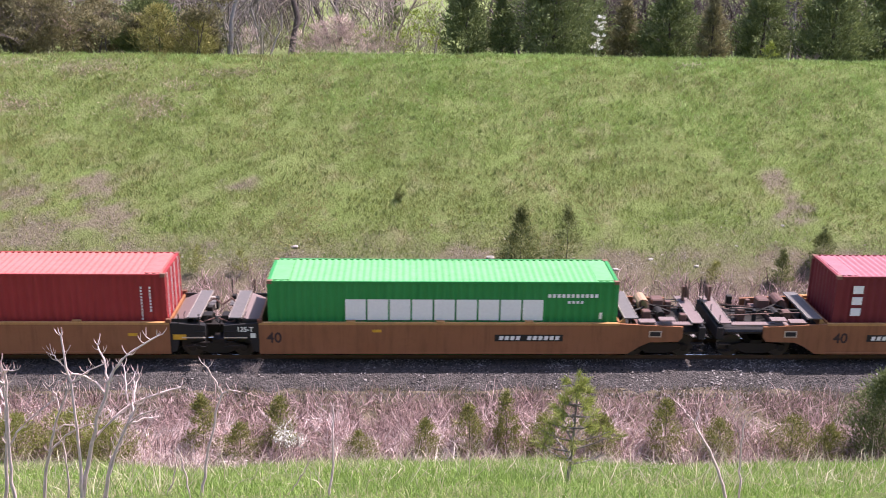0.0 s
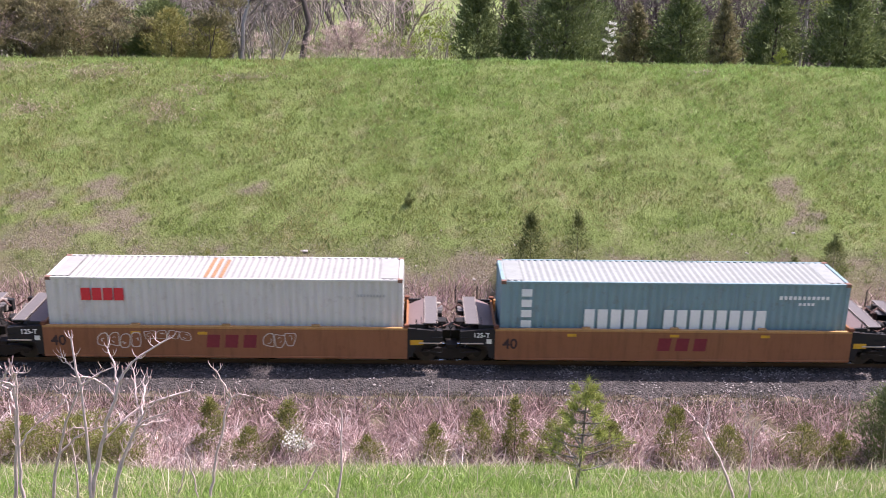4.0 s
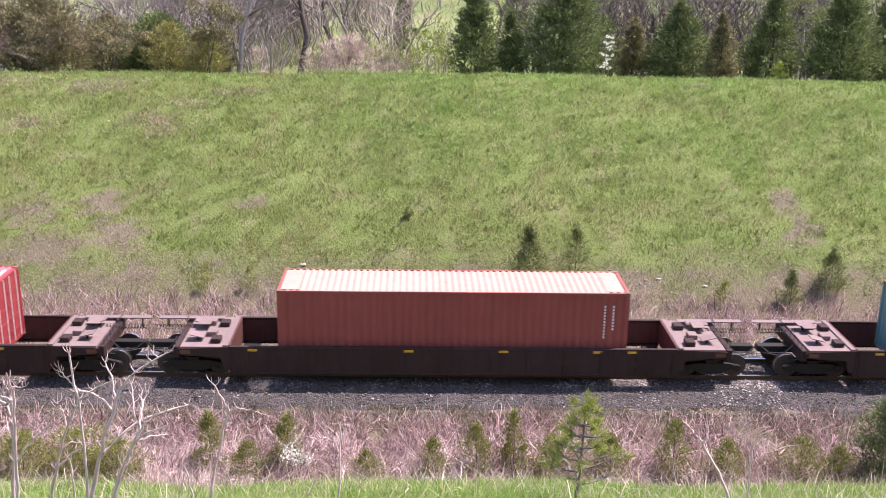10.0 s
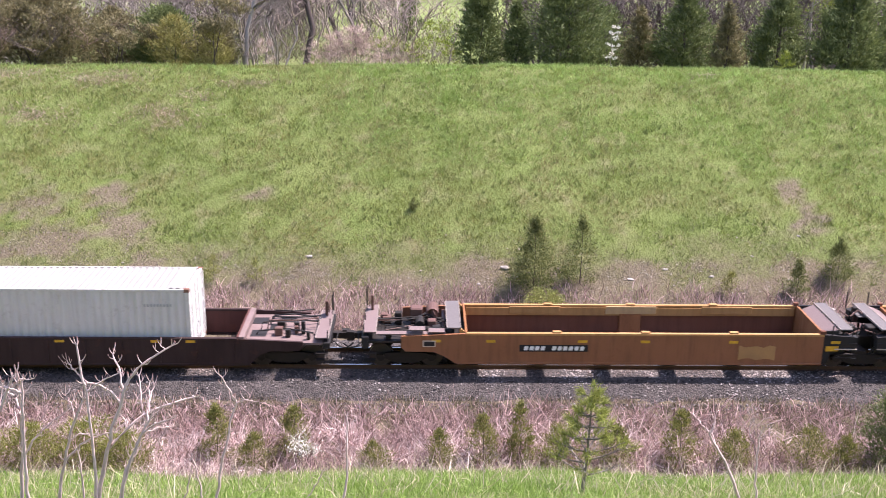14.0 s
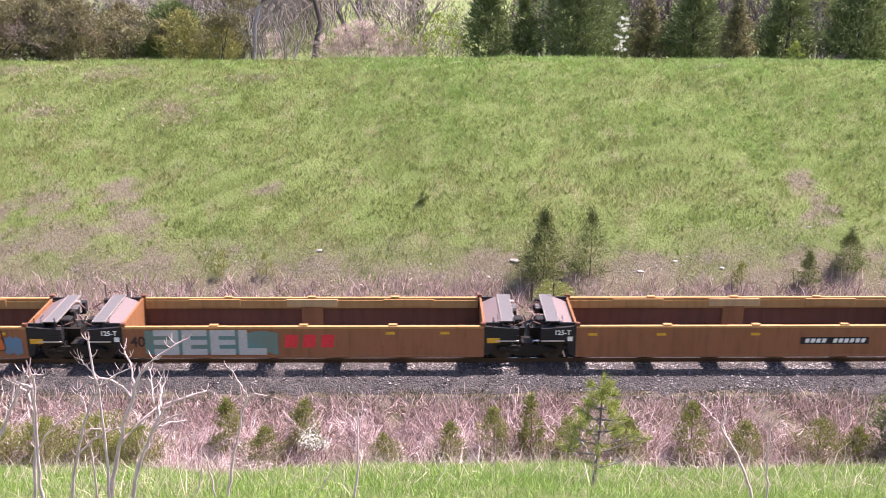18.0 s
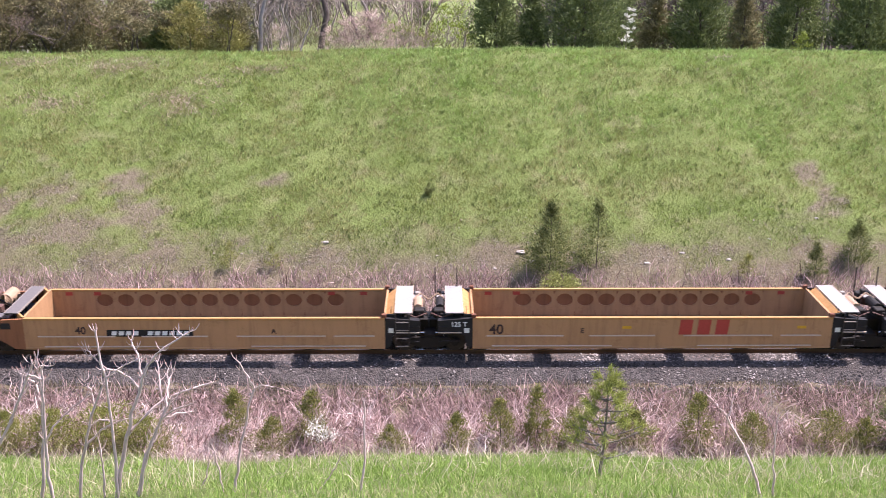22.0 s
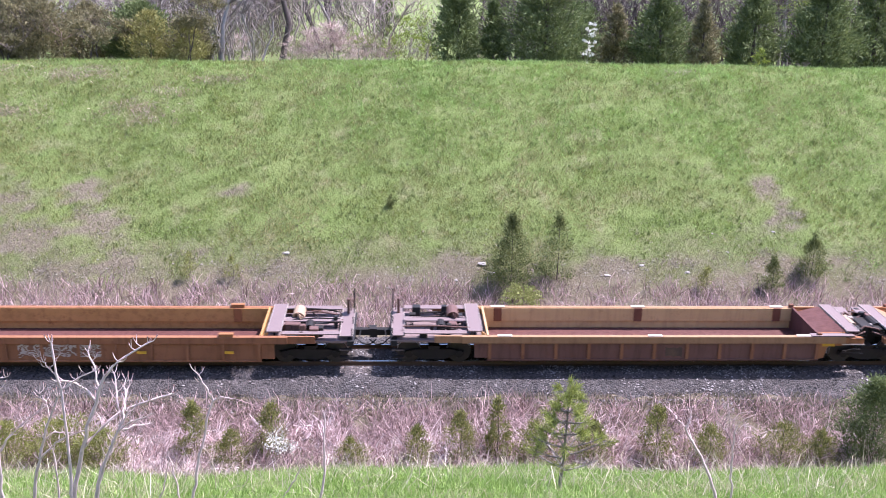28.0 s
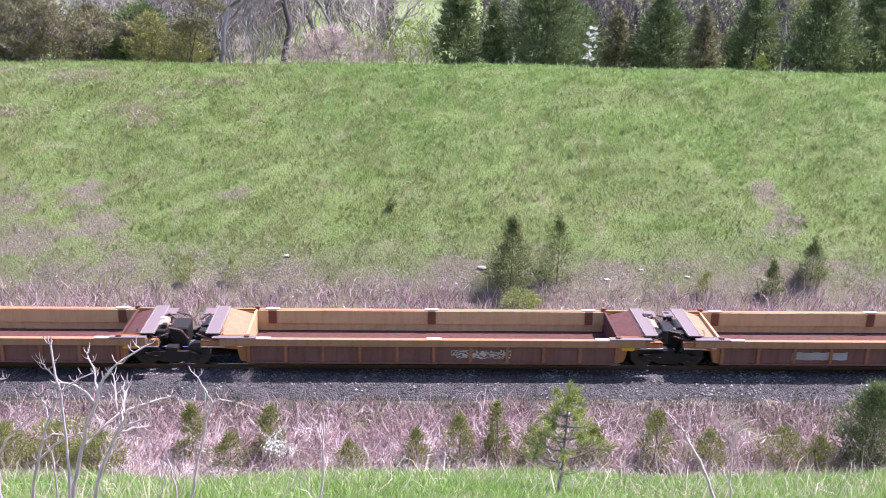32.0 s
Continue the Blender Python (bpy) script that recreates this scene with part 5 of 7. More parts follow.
well_unit("posts", 490.6, ("joint", 8.25), ("joint", 8.25), ML + "near its tail", 27, hl=6.6, marks=(("reflector", (-7.1, -5.0, 2.5, 7.1), 1.06), ("spray", -4.0, -2.0, 0.5, 0.85, (GREYSPRAY,), 8, 3)))


# ---------------------------------------------------------------- containers
def corrugated(x0, x1, z0, z1, y, depth, period, s):
    """A side sheet with pressed trapezoid waves, upright, at y; depth goes inward."""
    n = max(1, int((x1 - x0) / period))
    p = (x1 - x0) / n
    line = []
    for i in range(n):
        a = x0 + i * p
        line += [(a, 0), (a + 0.30 * p, 0), (a + 0.50 * p, 1), (a + 0.80 * p, 1)]
    line.append((x1, 0))
    v, t = [], []
    for x, d in line:
        yy = y - s * d * depth
        v += [(x, yy, z0), (x, yy, z1)]
    for i in range(len(line) - 1):
        k = 2 * i
        t += [(k, k + 2, k + 3), (k, k + 3, k + 1)] if s < 0 else [(k, k + 3, k + 2), (k, k + 1, k + 3)]
    return v, t


# Side paints paled for the roofs, with the washed-out sunlight in the colour.
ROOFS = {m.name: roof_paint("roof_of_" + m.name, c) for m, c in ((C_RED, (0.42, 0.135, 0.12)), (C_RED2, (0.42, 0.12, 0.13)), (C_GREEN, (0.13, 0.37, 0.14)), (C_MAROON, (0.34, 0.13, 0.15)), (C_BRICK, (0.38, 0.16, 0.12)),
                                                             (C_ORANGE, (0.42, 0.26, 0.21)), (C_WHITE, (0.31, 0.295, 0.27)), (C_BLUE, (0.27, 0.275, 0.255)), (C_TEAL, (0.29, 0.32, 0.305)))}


def container(mat, place, top, label, smooth=False, marks=(), name="shipping_container"):
    """A forty foot box: frame, castings, corrugated sides, roof and front, doors at one end. Origin on the well floor line."""
    L, W, H = 6.096, 1.219, 2.591
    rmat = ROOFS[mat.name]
    b, c = 0.0, H
    u = new(name)
    tagged(u, label, "container", "containers on the train")
    for s in (-1, 1):
        if smooth:
            v, t = corrugated(-L + 0.13, L - 0.13, b + 0.16, c - 0.08, s * (W - 0.012), 0.01, 1.1, s)
        else:
            v, t = corrugated(-L + 0.13, L - 0.13, b + 0.16, c - 0.08, s * (W - 0.012), 0.046, 0.278, s)
        soup("side_panel", v, t, mat, u)
        part("top_rail", boxes((-L + 0.15, L - 0.15, *sorted((s * W, s * (W - 0.06))), c - 0.09, c - 0.012)), mat, u)
        part("bottom_rail", boxes((-L + 0.15, L - 0.15, *sorted((s * W, s * (W - 0.08))), b + 0.01, b + 0.16)), mat, u)
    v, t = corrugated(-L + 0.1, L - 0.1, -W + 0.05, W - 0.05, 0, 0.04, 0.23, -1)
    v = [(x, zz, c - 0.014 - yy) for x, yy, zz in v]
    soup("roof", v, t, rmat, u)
    for sx in (-1, 1):
        for sy in (-1, 1):
            xa, xb = sorted((sx * L, sx * (L - 0.178)))
            ya, yb = sorted((sy * W, sy * (W - 0.162)))
            part("corner_casting", boxes((xa, xb, ya, yb, c - 0.118, c)), CASTING, u, "rusty cast corner fitting")
            part("corner_casting", boxes((xa, xb, ya, yb, b, b + 0.118)), CASTING, u, "rusty cast corner fitting")
            xa, xb = sorted((sx * (L - 0.006), sx * (L - 0.14)))
            ya, yb = sorted((sy * (W - 0.004), sy * (W - 0.10)))
            part("corner_post", boxes((xa, xb, ya, yb, b + 0.118, c - 0.118)), mat, u)
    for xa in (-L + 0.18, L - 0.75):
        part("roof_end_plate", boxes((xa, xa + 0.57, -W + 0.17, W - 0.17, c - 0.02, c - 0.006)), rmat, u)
    for px, py, pw in ((-L + 0.32, 0.2, 0.12), (L - 0.3, 0.2, 0.05)) if smooth else ():
        part("roof_patch", boxes((px - pw, px + pw, py - 0.75, py + 0.55, c - 0.006, c - 0.002)), TAG_WHITE, u, "pale painted strip on the roof")
    for xa in (-L + 0.01, L - 0.12):
        part("end_rail", boxes((xa, xa + 0.11, -W + 0.16, W - 0.16, c - 0.1, c - 0.012)), mat, u)
        part("end_rail", boxes((xa, xa + 0.11, -W + 0.16, W - 0.16, b + 0.01, b + 0.14)), mat, u)
    # closed front with waves, doors at the other end
    v, t = corrugated(-W + 0.1, W - 0.1, b + 0.14, c - 0.1, 0, 0.045, 0.25, -1)
    v = [(-L + 0.03 + y, x, z) for x, y, z in v]
    soup("front_panel", v, [q[::-1] for q in t], mat, u)
    for sy in (-1, 1):
        ya, yb = sorted((sy * 0.01, sy * (W - 0.11)))
        d = part("door", boxes((L - 0.07, L - 0.03, ya, yb, b + 0.14, c - 0.1)), mat, u)
        part("door_rib", boxes(*[(L - 0.03, L - 0.012, ya + 0.04, yb - 0.04, z, z + 0.14) for z in (0.35, 0.85, 1.35, 1.85)]), mat, d)
        for py in (0.25, 0.85):
            part("locking_bar", bar([(L + 0.0, sy * py, b + 0.1), (L + 0.0, sy * py, c - 0.06)], 0.018, 6), TAG_WHITE, d, "galvanised locking bar")
    y = -W - 0.003
    for m in marks:
        if m[0] == "row":
            blocks("lettering_block", m[1], m[2], m[3], m[4], m[5], y, m[6], u, m[7] if len(m) > 7 else 0.2, m[8] if len(m) > 8 else "", skip=m[9] if len(m) > 9 else ())
        elif m[0] == "col":
            x, n, z0, z1, w = m[1:6]
            h = (z1 - z0) / n
            for i in range(n):
                part("lettering_block", boxes((x - w / 2, x + w / 2, y, y + 0.004, z0 + h * (i + 0.15), z0 + h * (i + 0.85))), m[6], u)
        elif m[0] == "streak":
            for k in range(m[2]):
                part("roof_streak", boxes((m[1] + 0.26 * k, m[1] + 0.26 * k + 0.13, -W + 0.1, W - 0.2 - 0.1 * k, c - 0.011, c - 0.008)), DULL, u, "rusty streak on the roof")
        elif m[0] == "badge":
            part("badge", boxes((m[1], m[2], y - 0.004, y - 0.001, m[3], m[4])), m[5], u, "small painted badge")
        elif m[0] == "patch":
            part("sticker", boxes((m[1], m[2], y, y + 0.004, m[3], m[4])), m[5], u)
    u.location.z = top - H
    MOVING.append((u, place))
    return u


SMALL = ("col", 5.25, 11, 0.9, 2.15, 0.05, WHITE)
SMALL2 = ("col", 5.55, 8, 1.2, 2.15, 0.06, WHITE)
CODE = ("row", 11, 3.6, 5.4, 2.0, 2.13, WHITE, 0.35)
CODE2 = ("row", 4, 4.3, 4.9, 1.78, 1.88, WHITE, 0.35)
container(C_RED, -14.32, 3.18, "red corrugated shipping container", marks=(SMALL, SMALL2, ("row", 5, -1.6, 0.35, 1.35, 1.65, WHITE, 0.25), ("patch", 4.9, 5.15, 0.3, 0.55, YELLOW)))
container(C_GREEN, 1.32, 2.95, "green corrugated container with large white blocks", marks=(("row", 9, -3.45, 3.5, 1.15, 1.92, WHITE, 0.08, "white block of large lettering"), CODE, CODE2, ("patch", 5.45, 5.55, 1.2, 1.45, TAG_WHITE)))
container(C_MAROON, 21.16, 3.18, "maroon corrugated container with white lettering blocks", marks=(("col", -5.3, 3, 1.05, 2.3, 0.36, WHITE), SMALL, SMALL2, ("patch", 4.75, 5.15, 0.95, 1.15, YELLOW), ("patch", 4.88, 5.0, 1.25, 1.4, YELLOW)))
container(C_BRICK, 36.75, 3.18, "brick red corrugated container with white upright lettering", marks=(("col", -5.15, 6, 0.95, 2.3, 0.3, WHITE), SMALL, SMALL2, ("patch", 5.2, 5.5, 0.95, 1.05, YELLOW)))
container(C_WHITE, 52.5, 3.18, "white corrugated container with red lettering blocks", marks=(("row", 4, -4.95, -3.45, 1.75, 2.2, REDMARK, 0.12, "red block of lettering"), ("row", 9, 4.5, 5.5, 1.95, 2.05, GREYSPRAY, 0.35), ("streak", -0.75, 3)))
CS = lambda z0, z1: ("row", 14, -3.22, 3.28, z0, z1, WHITE, 0.24, "white block of large lettering", (5,))
CHC = ("col", -5.2, 4, 0.82, 2.36, 0.36, WHITE)
container(C_BLUE, 68.1, 3.18, "faded grey blue container with white lettering blocks", marks=(CS(0.84, 1.58), CHC, CODE, CODE2))
container(C_BLUE, 83.58, 3.18, "faded grey blue container with white lettering blocks", marks=(CS(0.84, 1.58), CHC, CODE, CODE2))
container(C_GREEN, 105.35, 3.27, "green corrugated container with large white blocks", marks=(("row", 9, -3.45, 3.5, 1.10, 1.82, WHITE, 0.08, "white block of large lettering"), CODE, CODE2))
container(C_RED2, 127.0, 3.25, "red smooth sided container with a small blue badge", smooth=True, marks=(("patch", -5.45, -5.05, 1.85, 2.3, TAG_WHITE), ("badge", -5.41, -5.09, 1.89, 2.26, BLUE), ("badge", -5.36, -5.14, 2.06, 2.12, YELLOW), ("patch", 4.55, 4.7, 1.98, 2.12, YELLOW), ("patch", 5.15, 5.25, 1.3, 1.4, YELLOW), ("patch", 5.15, 5.25, 1.05, 1.16, WHITE), SMALL, SMALL2, ("patch", 5.1, 5.35, 0.75, 1.0, YELLOW)))
container(C_ORANGE, 148.8, 3.25, "faded orange red corrugated container", marks=(SMALL, SMALL2))
container(C_TEAL, 170.92, 3.0, "faded teal container with white lettering blocks", marks=(CS(0.93, 1.66), CHC, CODE, CODE2, ("patch", 4.35, 4.55, 1.5, 1.65, YELLOW)))
container(C_WHITE, 192.85, 2.97, "white corrugated container with red lettering blocks", marks=(("row", 4, -4.95, -3.45, 1.72, 2.15, REDMARK, 0.12, "red block of lettering"), ("row", 9, 4.5, 5.5, 1.95, 2.05, GREYSPRAY, 0.35)))


# ---------------------------------------------------------------- grass and reeds
FAR_GRASS = blade_mat("bank_grass", (0.125, 0.19, 0.032), (0.31, 0.405, 0.085), (0.38, 0.32, 0.16), 0.10, 0.22, 0.6, 0.35, alt=(0.38, 0.38, 0.095))
# Tuft blades hold the speckled shadow of grass clumps in their darker colour.
DARK_TUFT = blade_mat("dark_tufts", (0.10, 0.14, 0.04), (0.27, 0.32, 0.11), None, 0, 0.4, 0.6, 0.3)
NEAR_GRASS = blade_mat("near_grass", (0.16, 0.28, 0.045), (0.42, 0.54, 0.15), (0.55, 0.48, 0.30), 0.05, 0.6, 0.6, 0.35)
DITCH = blade_mat("ditch_cedar_foliage", (0.085, 0.095, 0.022), (0.33, 0.32, 0.095), None, 0, 0.8, 0.7, 0.35)
REED = blade_mat("dry_reeds", (0.14, 0.08, 0.072), (0.78, 0.565, 0.54), None, 0, 0.5, 0.7, 0.25)
CEDAR = blade_mat("young_cedar_foliage", (0.06, 0.08, 0.025), (0.28, 0.30, 0.10), None, 0, 0.8, 0.7, 0.3)
SPRUCE = blade_mat("cedar_foliage", (0.085, 0.11, 0.04), (0.235, 0.275, 0.10), None, 0, 1.6, 0.7, 0.25)
SPRUCE_OLIVE = blade_mat("olive_cedar_foliage", (0.11, 0.10, 0.05), (0.34, 0.29, 0.145), None, 0, 0.8, 0.7, 0.2)
FRESH = blade_mat("fresh_leaves", (0.14, 0.20, 0.03), (0.36, 0.40, 0.08), None, 0, 1.5, 0.6, 0.35)
PINE_N = blade_mat("pine_needles", (0.15, 0.19, 0.04), (0.46, 0.48, 0.13), None, 0, 2.0, 0.6, 0.4)
BLOSSOM = blade_mat("white_blossom", (0.62, 0.60, 0.52), (0.85, 0.83, 0.76), None, 0, 2.0, 0.7, 0.2)
TWIG_PINK = blade_mat("pinkish_twigs", (0.25, 0.16, 0.15), (0.50, 0.36, 0.34), None, 0, 1.0, 0.8, 0.0)
PALE_ROCK = plain("pale_limestone", (0.36, 0.325, 0.295), 0.9, 0, 0.3, 8)
BARK = plain("grey_bark", (0.20, 0.17, 0.15), 0.9, 0, 0.35, 6)
BARK_PALE = plain("pale_bark", (0.36, 0.31, 0.29), 0.9, 0, 0.35, 6)
BARK_DARK = plain("dark_bark", (0.085, 0.065, 0.06), 0.9, 0, 0.35, 6)
STRAW = blade_mat("straw", (0.50, 0.42, 0.28), (0.80, 0.70, 0.52), None, 0, 1.0, 0.7, 0.3)
SUMAC = plain("sumac_bark", (0.64, 0.49, 0.47), 0.8, 0, 0.5, 14)
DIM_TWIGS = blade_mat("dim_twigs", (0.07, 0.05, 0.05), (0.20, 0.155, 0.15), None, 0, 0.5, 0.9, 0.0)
MID_TWIGS = blade_mat("mid_twigs", (0.11, 0.088, 0.082), (0.30, 0.25, 0.235), None, 0, 0.6, 0.9, 0.0)
TWIGS = blade_mat("bare_twigs", (0.17, 0.135, 0.125), (0.42, 0.36, 0.34), None, 0, 0.6, 0.9, 0.0)


def field(name, n, xr, yr, length, width, lean, mat, seed, label, cat, keep=None, clump=0.0, per=12):
    r = np.random.default_rng(seed)
    x, y = r.uniform(*xr, n), r.uniform(*yr, n)
    if clump:
        k = n // per
        cx, cy = r.uniform(*xr, k), r.uniform(*yr, k)
        i = r.integers(0, k, n)
        x, y = cx[i] + r.normal(size=n) * clump, cy[i] + r.normal(size=n) * clump
    if keep is not None:
        ok = keep(x, y, r)
        x, y = x[ok], y[ok]
    n = len(x)
    p = np.stack([x, y, ground_z(x, y) - 0.02], -1)
    ln = r.uniform(*length, n)
    v, t = blades(p, upward(n, lean, r), ln, r.uniform(*width, n), r)
    return tagged(soup(name, v, t, mat), label, cat, kind="stuff")


def swell(x, y, f, ph):
    return np.sin(x * f + ph) * np.sin(y * f * 1.3 + ph * 2) + 0.5 * np.sin(x * f * 2.3 + y * f * 1.7 + ph)


def bank_keep(x, y, r):
    thin = np.clip((y - 8.0) / 3.8 + 0.22 * swell(x, y, 0.8, 0.7), 0.12, 1) * (1 - 0.8 * np.clip(bareness(x, y) * 1.6 - 0.25, 0, 1))
    return r.uniform(size=len(x)) < thin


field("bank_grass", 330000, (-26.5, 30), (8.3, 27.5), (0.06, 0.22), (0.010, 0.024), 0.6, FAR_GRASS, 11, "fresh green grass on the far bank with dry patches", "grass", bank_keep, 0.34)
DEAD = blade_mat("brown_dead_grass", (0.14, 0.11, 0.07), (0.54, 0.45, 0.32), None, 0, 0.5, 0.7, 0.2)
DRY = blade_mat("yellowed_grass", (0.22, 0.25, 0.07), (0.45, 0.44, 0.17), None, 0, 0.3, 0.6, 0.35)
field("dead_grass", 34000, (-31, 36), (9.0, 26.5), (0.07, 0.24), (0.012, 0.03), 0.9, DEAD, 17, "tufts of brown dead grass on the far bank", "dead grass",
      lambda x, y, r: (r.uniform(size=len(x)) < 0.12) | (swell(x, y, 0.35, 1.7) > 0.85) | (((x + 15.5) / 4.0) ** 2 + ((y - 22.6) / 1.1) ** 2 < 1) | (((x + 24) / 3.5) ** 2 + ((y - 18.5) / 1.8) ** 2 < 1) | (((x + 15) / 2.5) ** 2 + ((y - 18.6) / 0.9) ** 2 < 1) | ((y < 12.0) & (r.uniform(size=len(x)) < 0.5)) | (bareness(x, y) > 0.35), 0.3)
field("yellowed_grass", 80000, (-31, 36), (9.0, 26.5), (0.06, 0.20), (0.012, 0.028), 0.8, DRY, 25, "yellowing grass mixed into the bank", "grass",
      lambda x, y, r: r.uniform(size=len(x)) < np.clip(1.0 - (x + 18) / 36, 0.25, 1.0) * np.clip(0.75 + 0.6 * swell(x, y, 0.28, 0.4), 0.1, 1) * np.clip((24 - y) / 6 + (x < -8), 0.15, 1), 0.25)
STRAWY = blade_mat("pinkish_straw_tufts", (0.30, 0.21, 0.16), (0.80, 0.66, 0.52), None, 0, 0.5, 0.7, 0.25)


def tuft_keep(x, y, r):
    """Matted dead growth in a few places near the crest."""
    k = np.zeros_like(x)
    for cx, cy, rx, ry in ((-17.7, 23.2, 1.9, 0.7), (-20.2, 19.8, 1.6, 0.8), (-13.7, 19.8, 1.8, 0.7), (-22.7, 23.6, 1.5, 0.6), (-12.0, 21.4, 1.0, 0.4), (16.0, 24.0, 0.9, 0.35), (-9.5, 22.6, 1.4, 0.4)):
        k = np.maximum(k, np.exp(-((x - cx) / rx) ** 2 - ((y - cy) / ry) ** 2))
    return r.uniform(size=len(x)) < k


field("dead_tufts", 90000, (-26, 18), (18, 25.5), (0.12, 0.34), (0.015, 0.035), 1.2, STRAWY, 26, "matted pinkish straw tufts near the crest", "dead grass", tuft_keep, 0.2)
# Long grass, coloured brighter to carry the back light on the upper bank.
LUSH = blade_mat("lush_backlit_grass", (0.17, 0.31, 0.05), (0.51, 0.65, 0.24), None, 0, 0.25, 0.45, 0.48)


def lush_keep(x, y, r):
    """Longer grass in drifts, thickest on the upper bank."""
    drift = 0.5 + 0.5 * np.sin(x * 0.75 + y * 0.55 + 1.5 * np.sin(x * 0.3)) * np.sin(x * 0.23 - y * 0.5)
    place = 1.7 * np.clip((y - 14.5) / 6, 0, 1) * np.clip((x + 11) / 12, 0.18, 1) + 0.5 * np.exp(-((x - 21) / 5) ** 2) + 0.8 * np.exp(-((y - 24.5) / 1.0) ** 2)
    return r.uniform(size=len(x)) < np.clip(place * (0.25 + 0.75 * drift), 0, 1) * (1 - np.clip(bareness(x, y) * 2, 0, 1))


field("lush_grass", 130000, (-31, 36), (9.5, 27.0), (0.18, 0.42), (0.012, 0.028), 1.0, LUSH, 23, "long silvery green grass in drifts on the upper bank", "grass", lush_keep, 0.20)
field("grass_tufts", 50000, (-26.5, 30), (8.8, 26.5), (0.14, 0.30), (0.014, 0.03), 0.4, DARK_TUFT, 24, "bank grass tufts coloured darker for clump shadows", "grass", bank_keep, 0.035, 5)
LITTER = blade_mat("pale_litter", (0.12, 0.10, 0.072), (0.44, 0.385, 0.31), None, 0, 0.6, 0.8, 0.1)
field("litter", 90000, (-31, 36), (8.2, 17.0), (0.06, 0.30), (0.008, 0.022), 2.6, LITTER, 27, "pale dead stalks lying on the bare foot of the bank", "litter",
      lambda x, y, r: r.uniform(size=len(x)) < np.maximum(bareness(x, y) * 0.8, 0.5 * np.clip((13.5 - y) / 4, 0, 1)), 0.22)
field("near_grass", 100000, (-8.0, 9.5), (-27.2, -19.8), (0.06, 0.20), (0.005, 0.011), 0.45, NEAR_GRASS, 12, "bright green grass on the near bank", "grass", None, 0.12)
field("dry_stalks", 2800, (-9.5, 10.5), (-25.5, -19.9), (0.15, 0.6), (0.005, 0.010), 0.7, STRAW, 13, "pale dry stalks in the near grass", "dry stalks")
field("reed_bed", 62000, (-24, 26), (-8.6, -3.0), (0.25, 0.95), (0.010, 0.034), 0.8, REED, 14, "pale pinkish dry reeds in the near ditch", "reeds", lambda x, y, r: (r.uniform(size=len(x)) < np.clip(1.05 - 0.03 * x, 0.55, 1)) & (swell(x, y, 0.9, 0.3) > -0.9) & (r.uniform(size=len(x)) < np.clip((-2.6 - y) / 1.2, 0.1, 1)), 0.16)
PALE_REED = blade_mat("bleached_reeds", (0.62, 0.46, 0.43), (0.95, 0.82, 0.79), None, 0, 0.5, 0.6, 0.3)
field("bleached_reeds", 26000, (-24, 26), (-8.8, -4.3), (0.4, 1.0), (0.022, 0.05), 1.1, PALE_REED, 21, "bleached pale pink reeds lying over in the ditch", "reeds", lambda x, y, r: (swell(x, y, 0.8, 1.1) > -0.1) & (r.uniform(size=len(x)) < np.clip(0.70 - x * 0.06, 0.2, 1)), 0.3)
field("reed_bed", 22000, (-30, 38), (3.6, 8.5), (0.35, 1.0), (0.012, 0.035), 0.5, REED, 15, "dry pinkish reeds along the far ditch", "reeds", None, 0.2)
WEEDS = blade_mat("verge_weeds", (0.06, 0.06, 0.03), (0.26, 0.23, 0.13), (0.30, 0.22, 0.19), 0.1, 0.6, 0.7, 0.25)
field("verge_weeds", 34000, (-22, 24), (-4.4, -2.45), (0.10, 0.3), (0.008, 0.02), 0.6, WEEDS, 16, "low weeds at the edge of the ballast", "weeds", lambda x, y, r: swell(x, y, 1.1, 2.0) > -0.15)
tagged(stones("scattered_rocks", 420, (-30, 34), lambda r, n: 8.2 + np.abs(r.normal(size=n)) * 1.3, lambda x, y: ground_z(x, y) + 0.015, (0.02, 0.07), ROCK, 8), "pale rocks scattered on the foot of the bank", "rocks", kind="stuff")


# ---------------------------------------------------------------- trees and shrubs
def limb_net(r, base, height, spread, levels, radius, lean=(0, 0), kids=3, bend=0.25, up=0.5):
    """Branch lines grown from a base: list of (points, r0, r1)."""
    out = []

    def grow(p, d, ln, rad, lv):
        pts = [p]
        q, dd = p.copy(), d.copy()
        for _ in range(4):
            dd = (dd + Vector((r.gauss(0, bend), r.gauss(0, bend), r.gauss(0.05, bend * 0.5)))).normalized()
            q = q + dd * (ln / 4)
            pts.append(q.copy())
        out.append((pts, rad, rad * 0.6))
        if lv <= 0:
            return
        for k in range(kids + (1 if lv > 1 else 0)):
            a = r.uniform(0, math.tau)
            at = pts[r.randint(2, 4)]
            nd = (dd * up + Vector((math.cos(a), math.sin(a), r.uniform(0.05, 0.6))) * spread).normalized()
            grow(at, nd, ln * r.uniform(0.45, 0.72), rad * 0.5, lv - 1)

    grow(Vector(base), Vector((lean[0], lean[1], 1)).normalized(), height * 0.55, radius, levels)
    return out


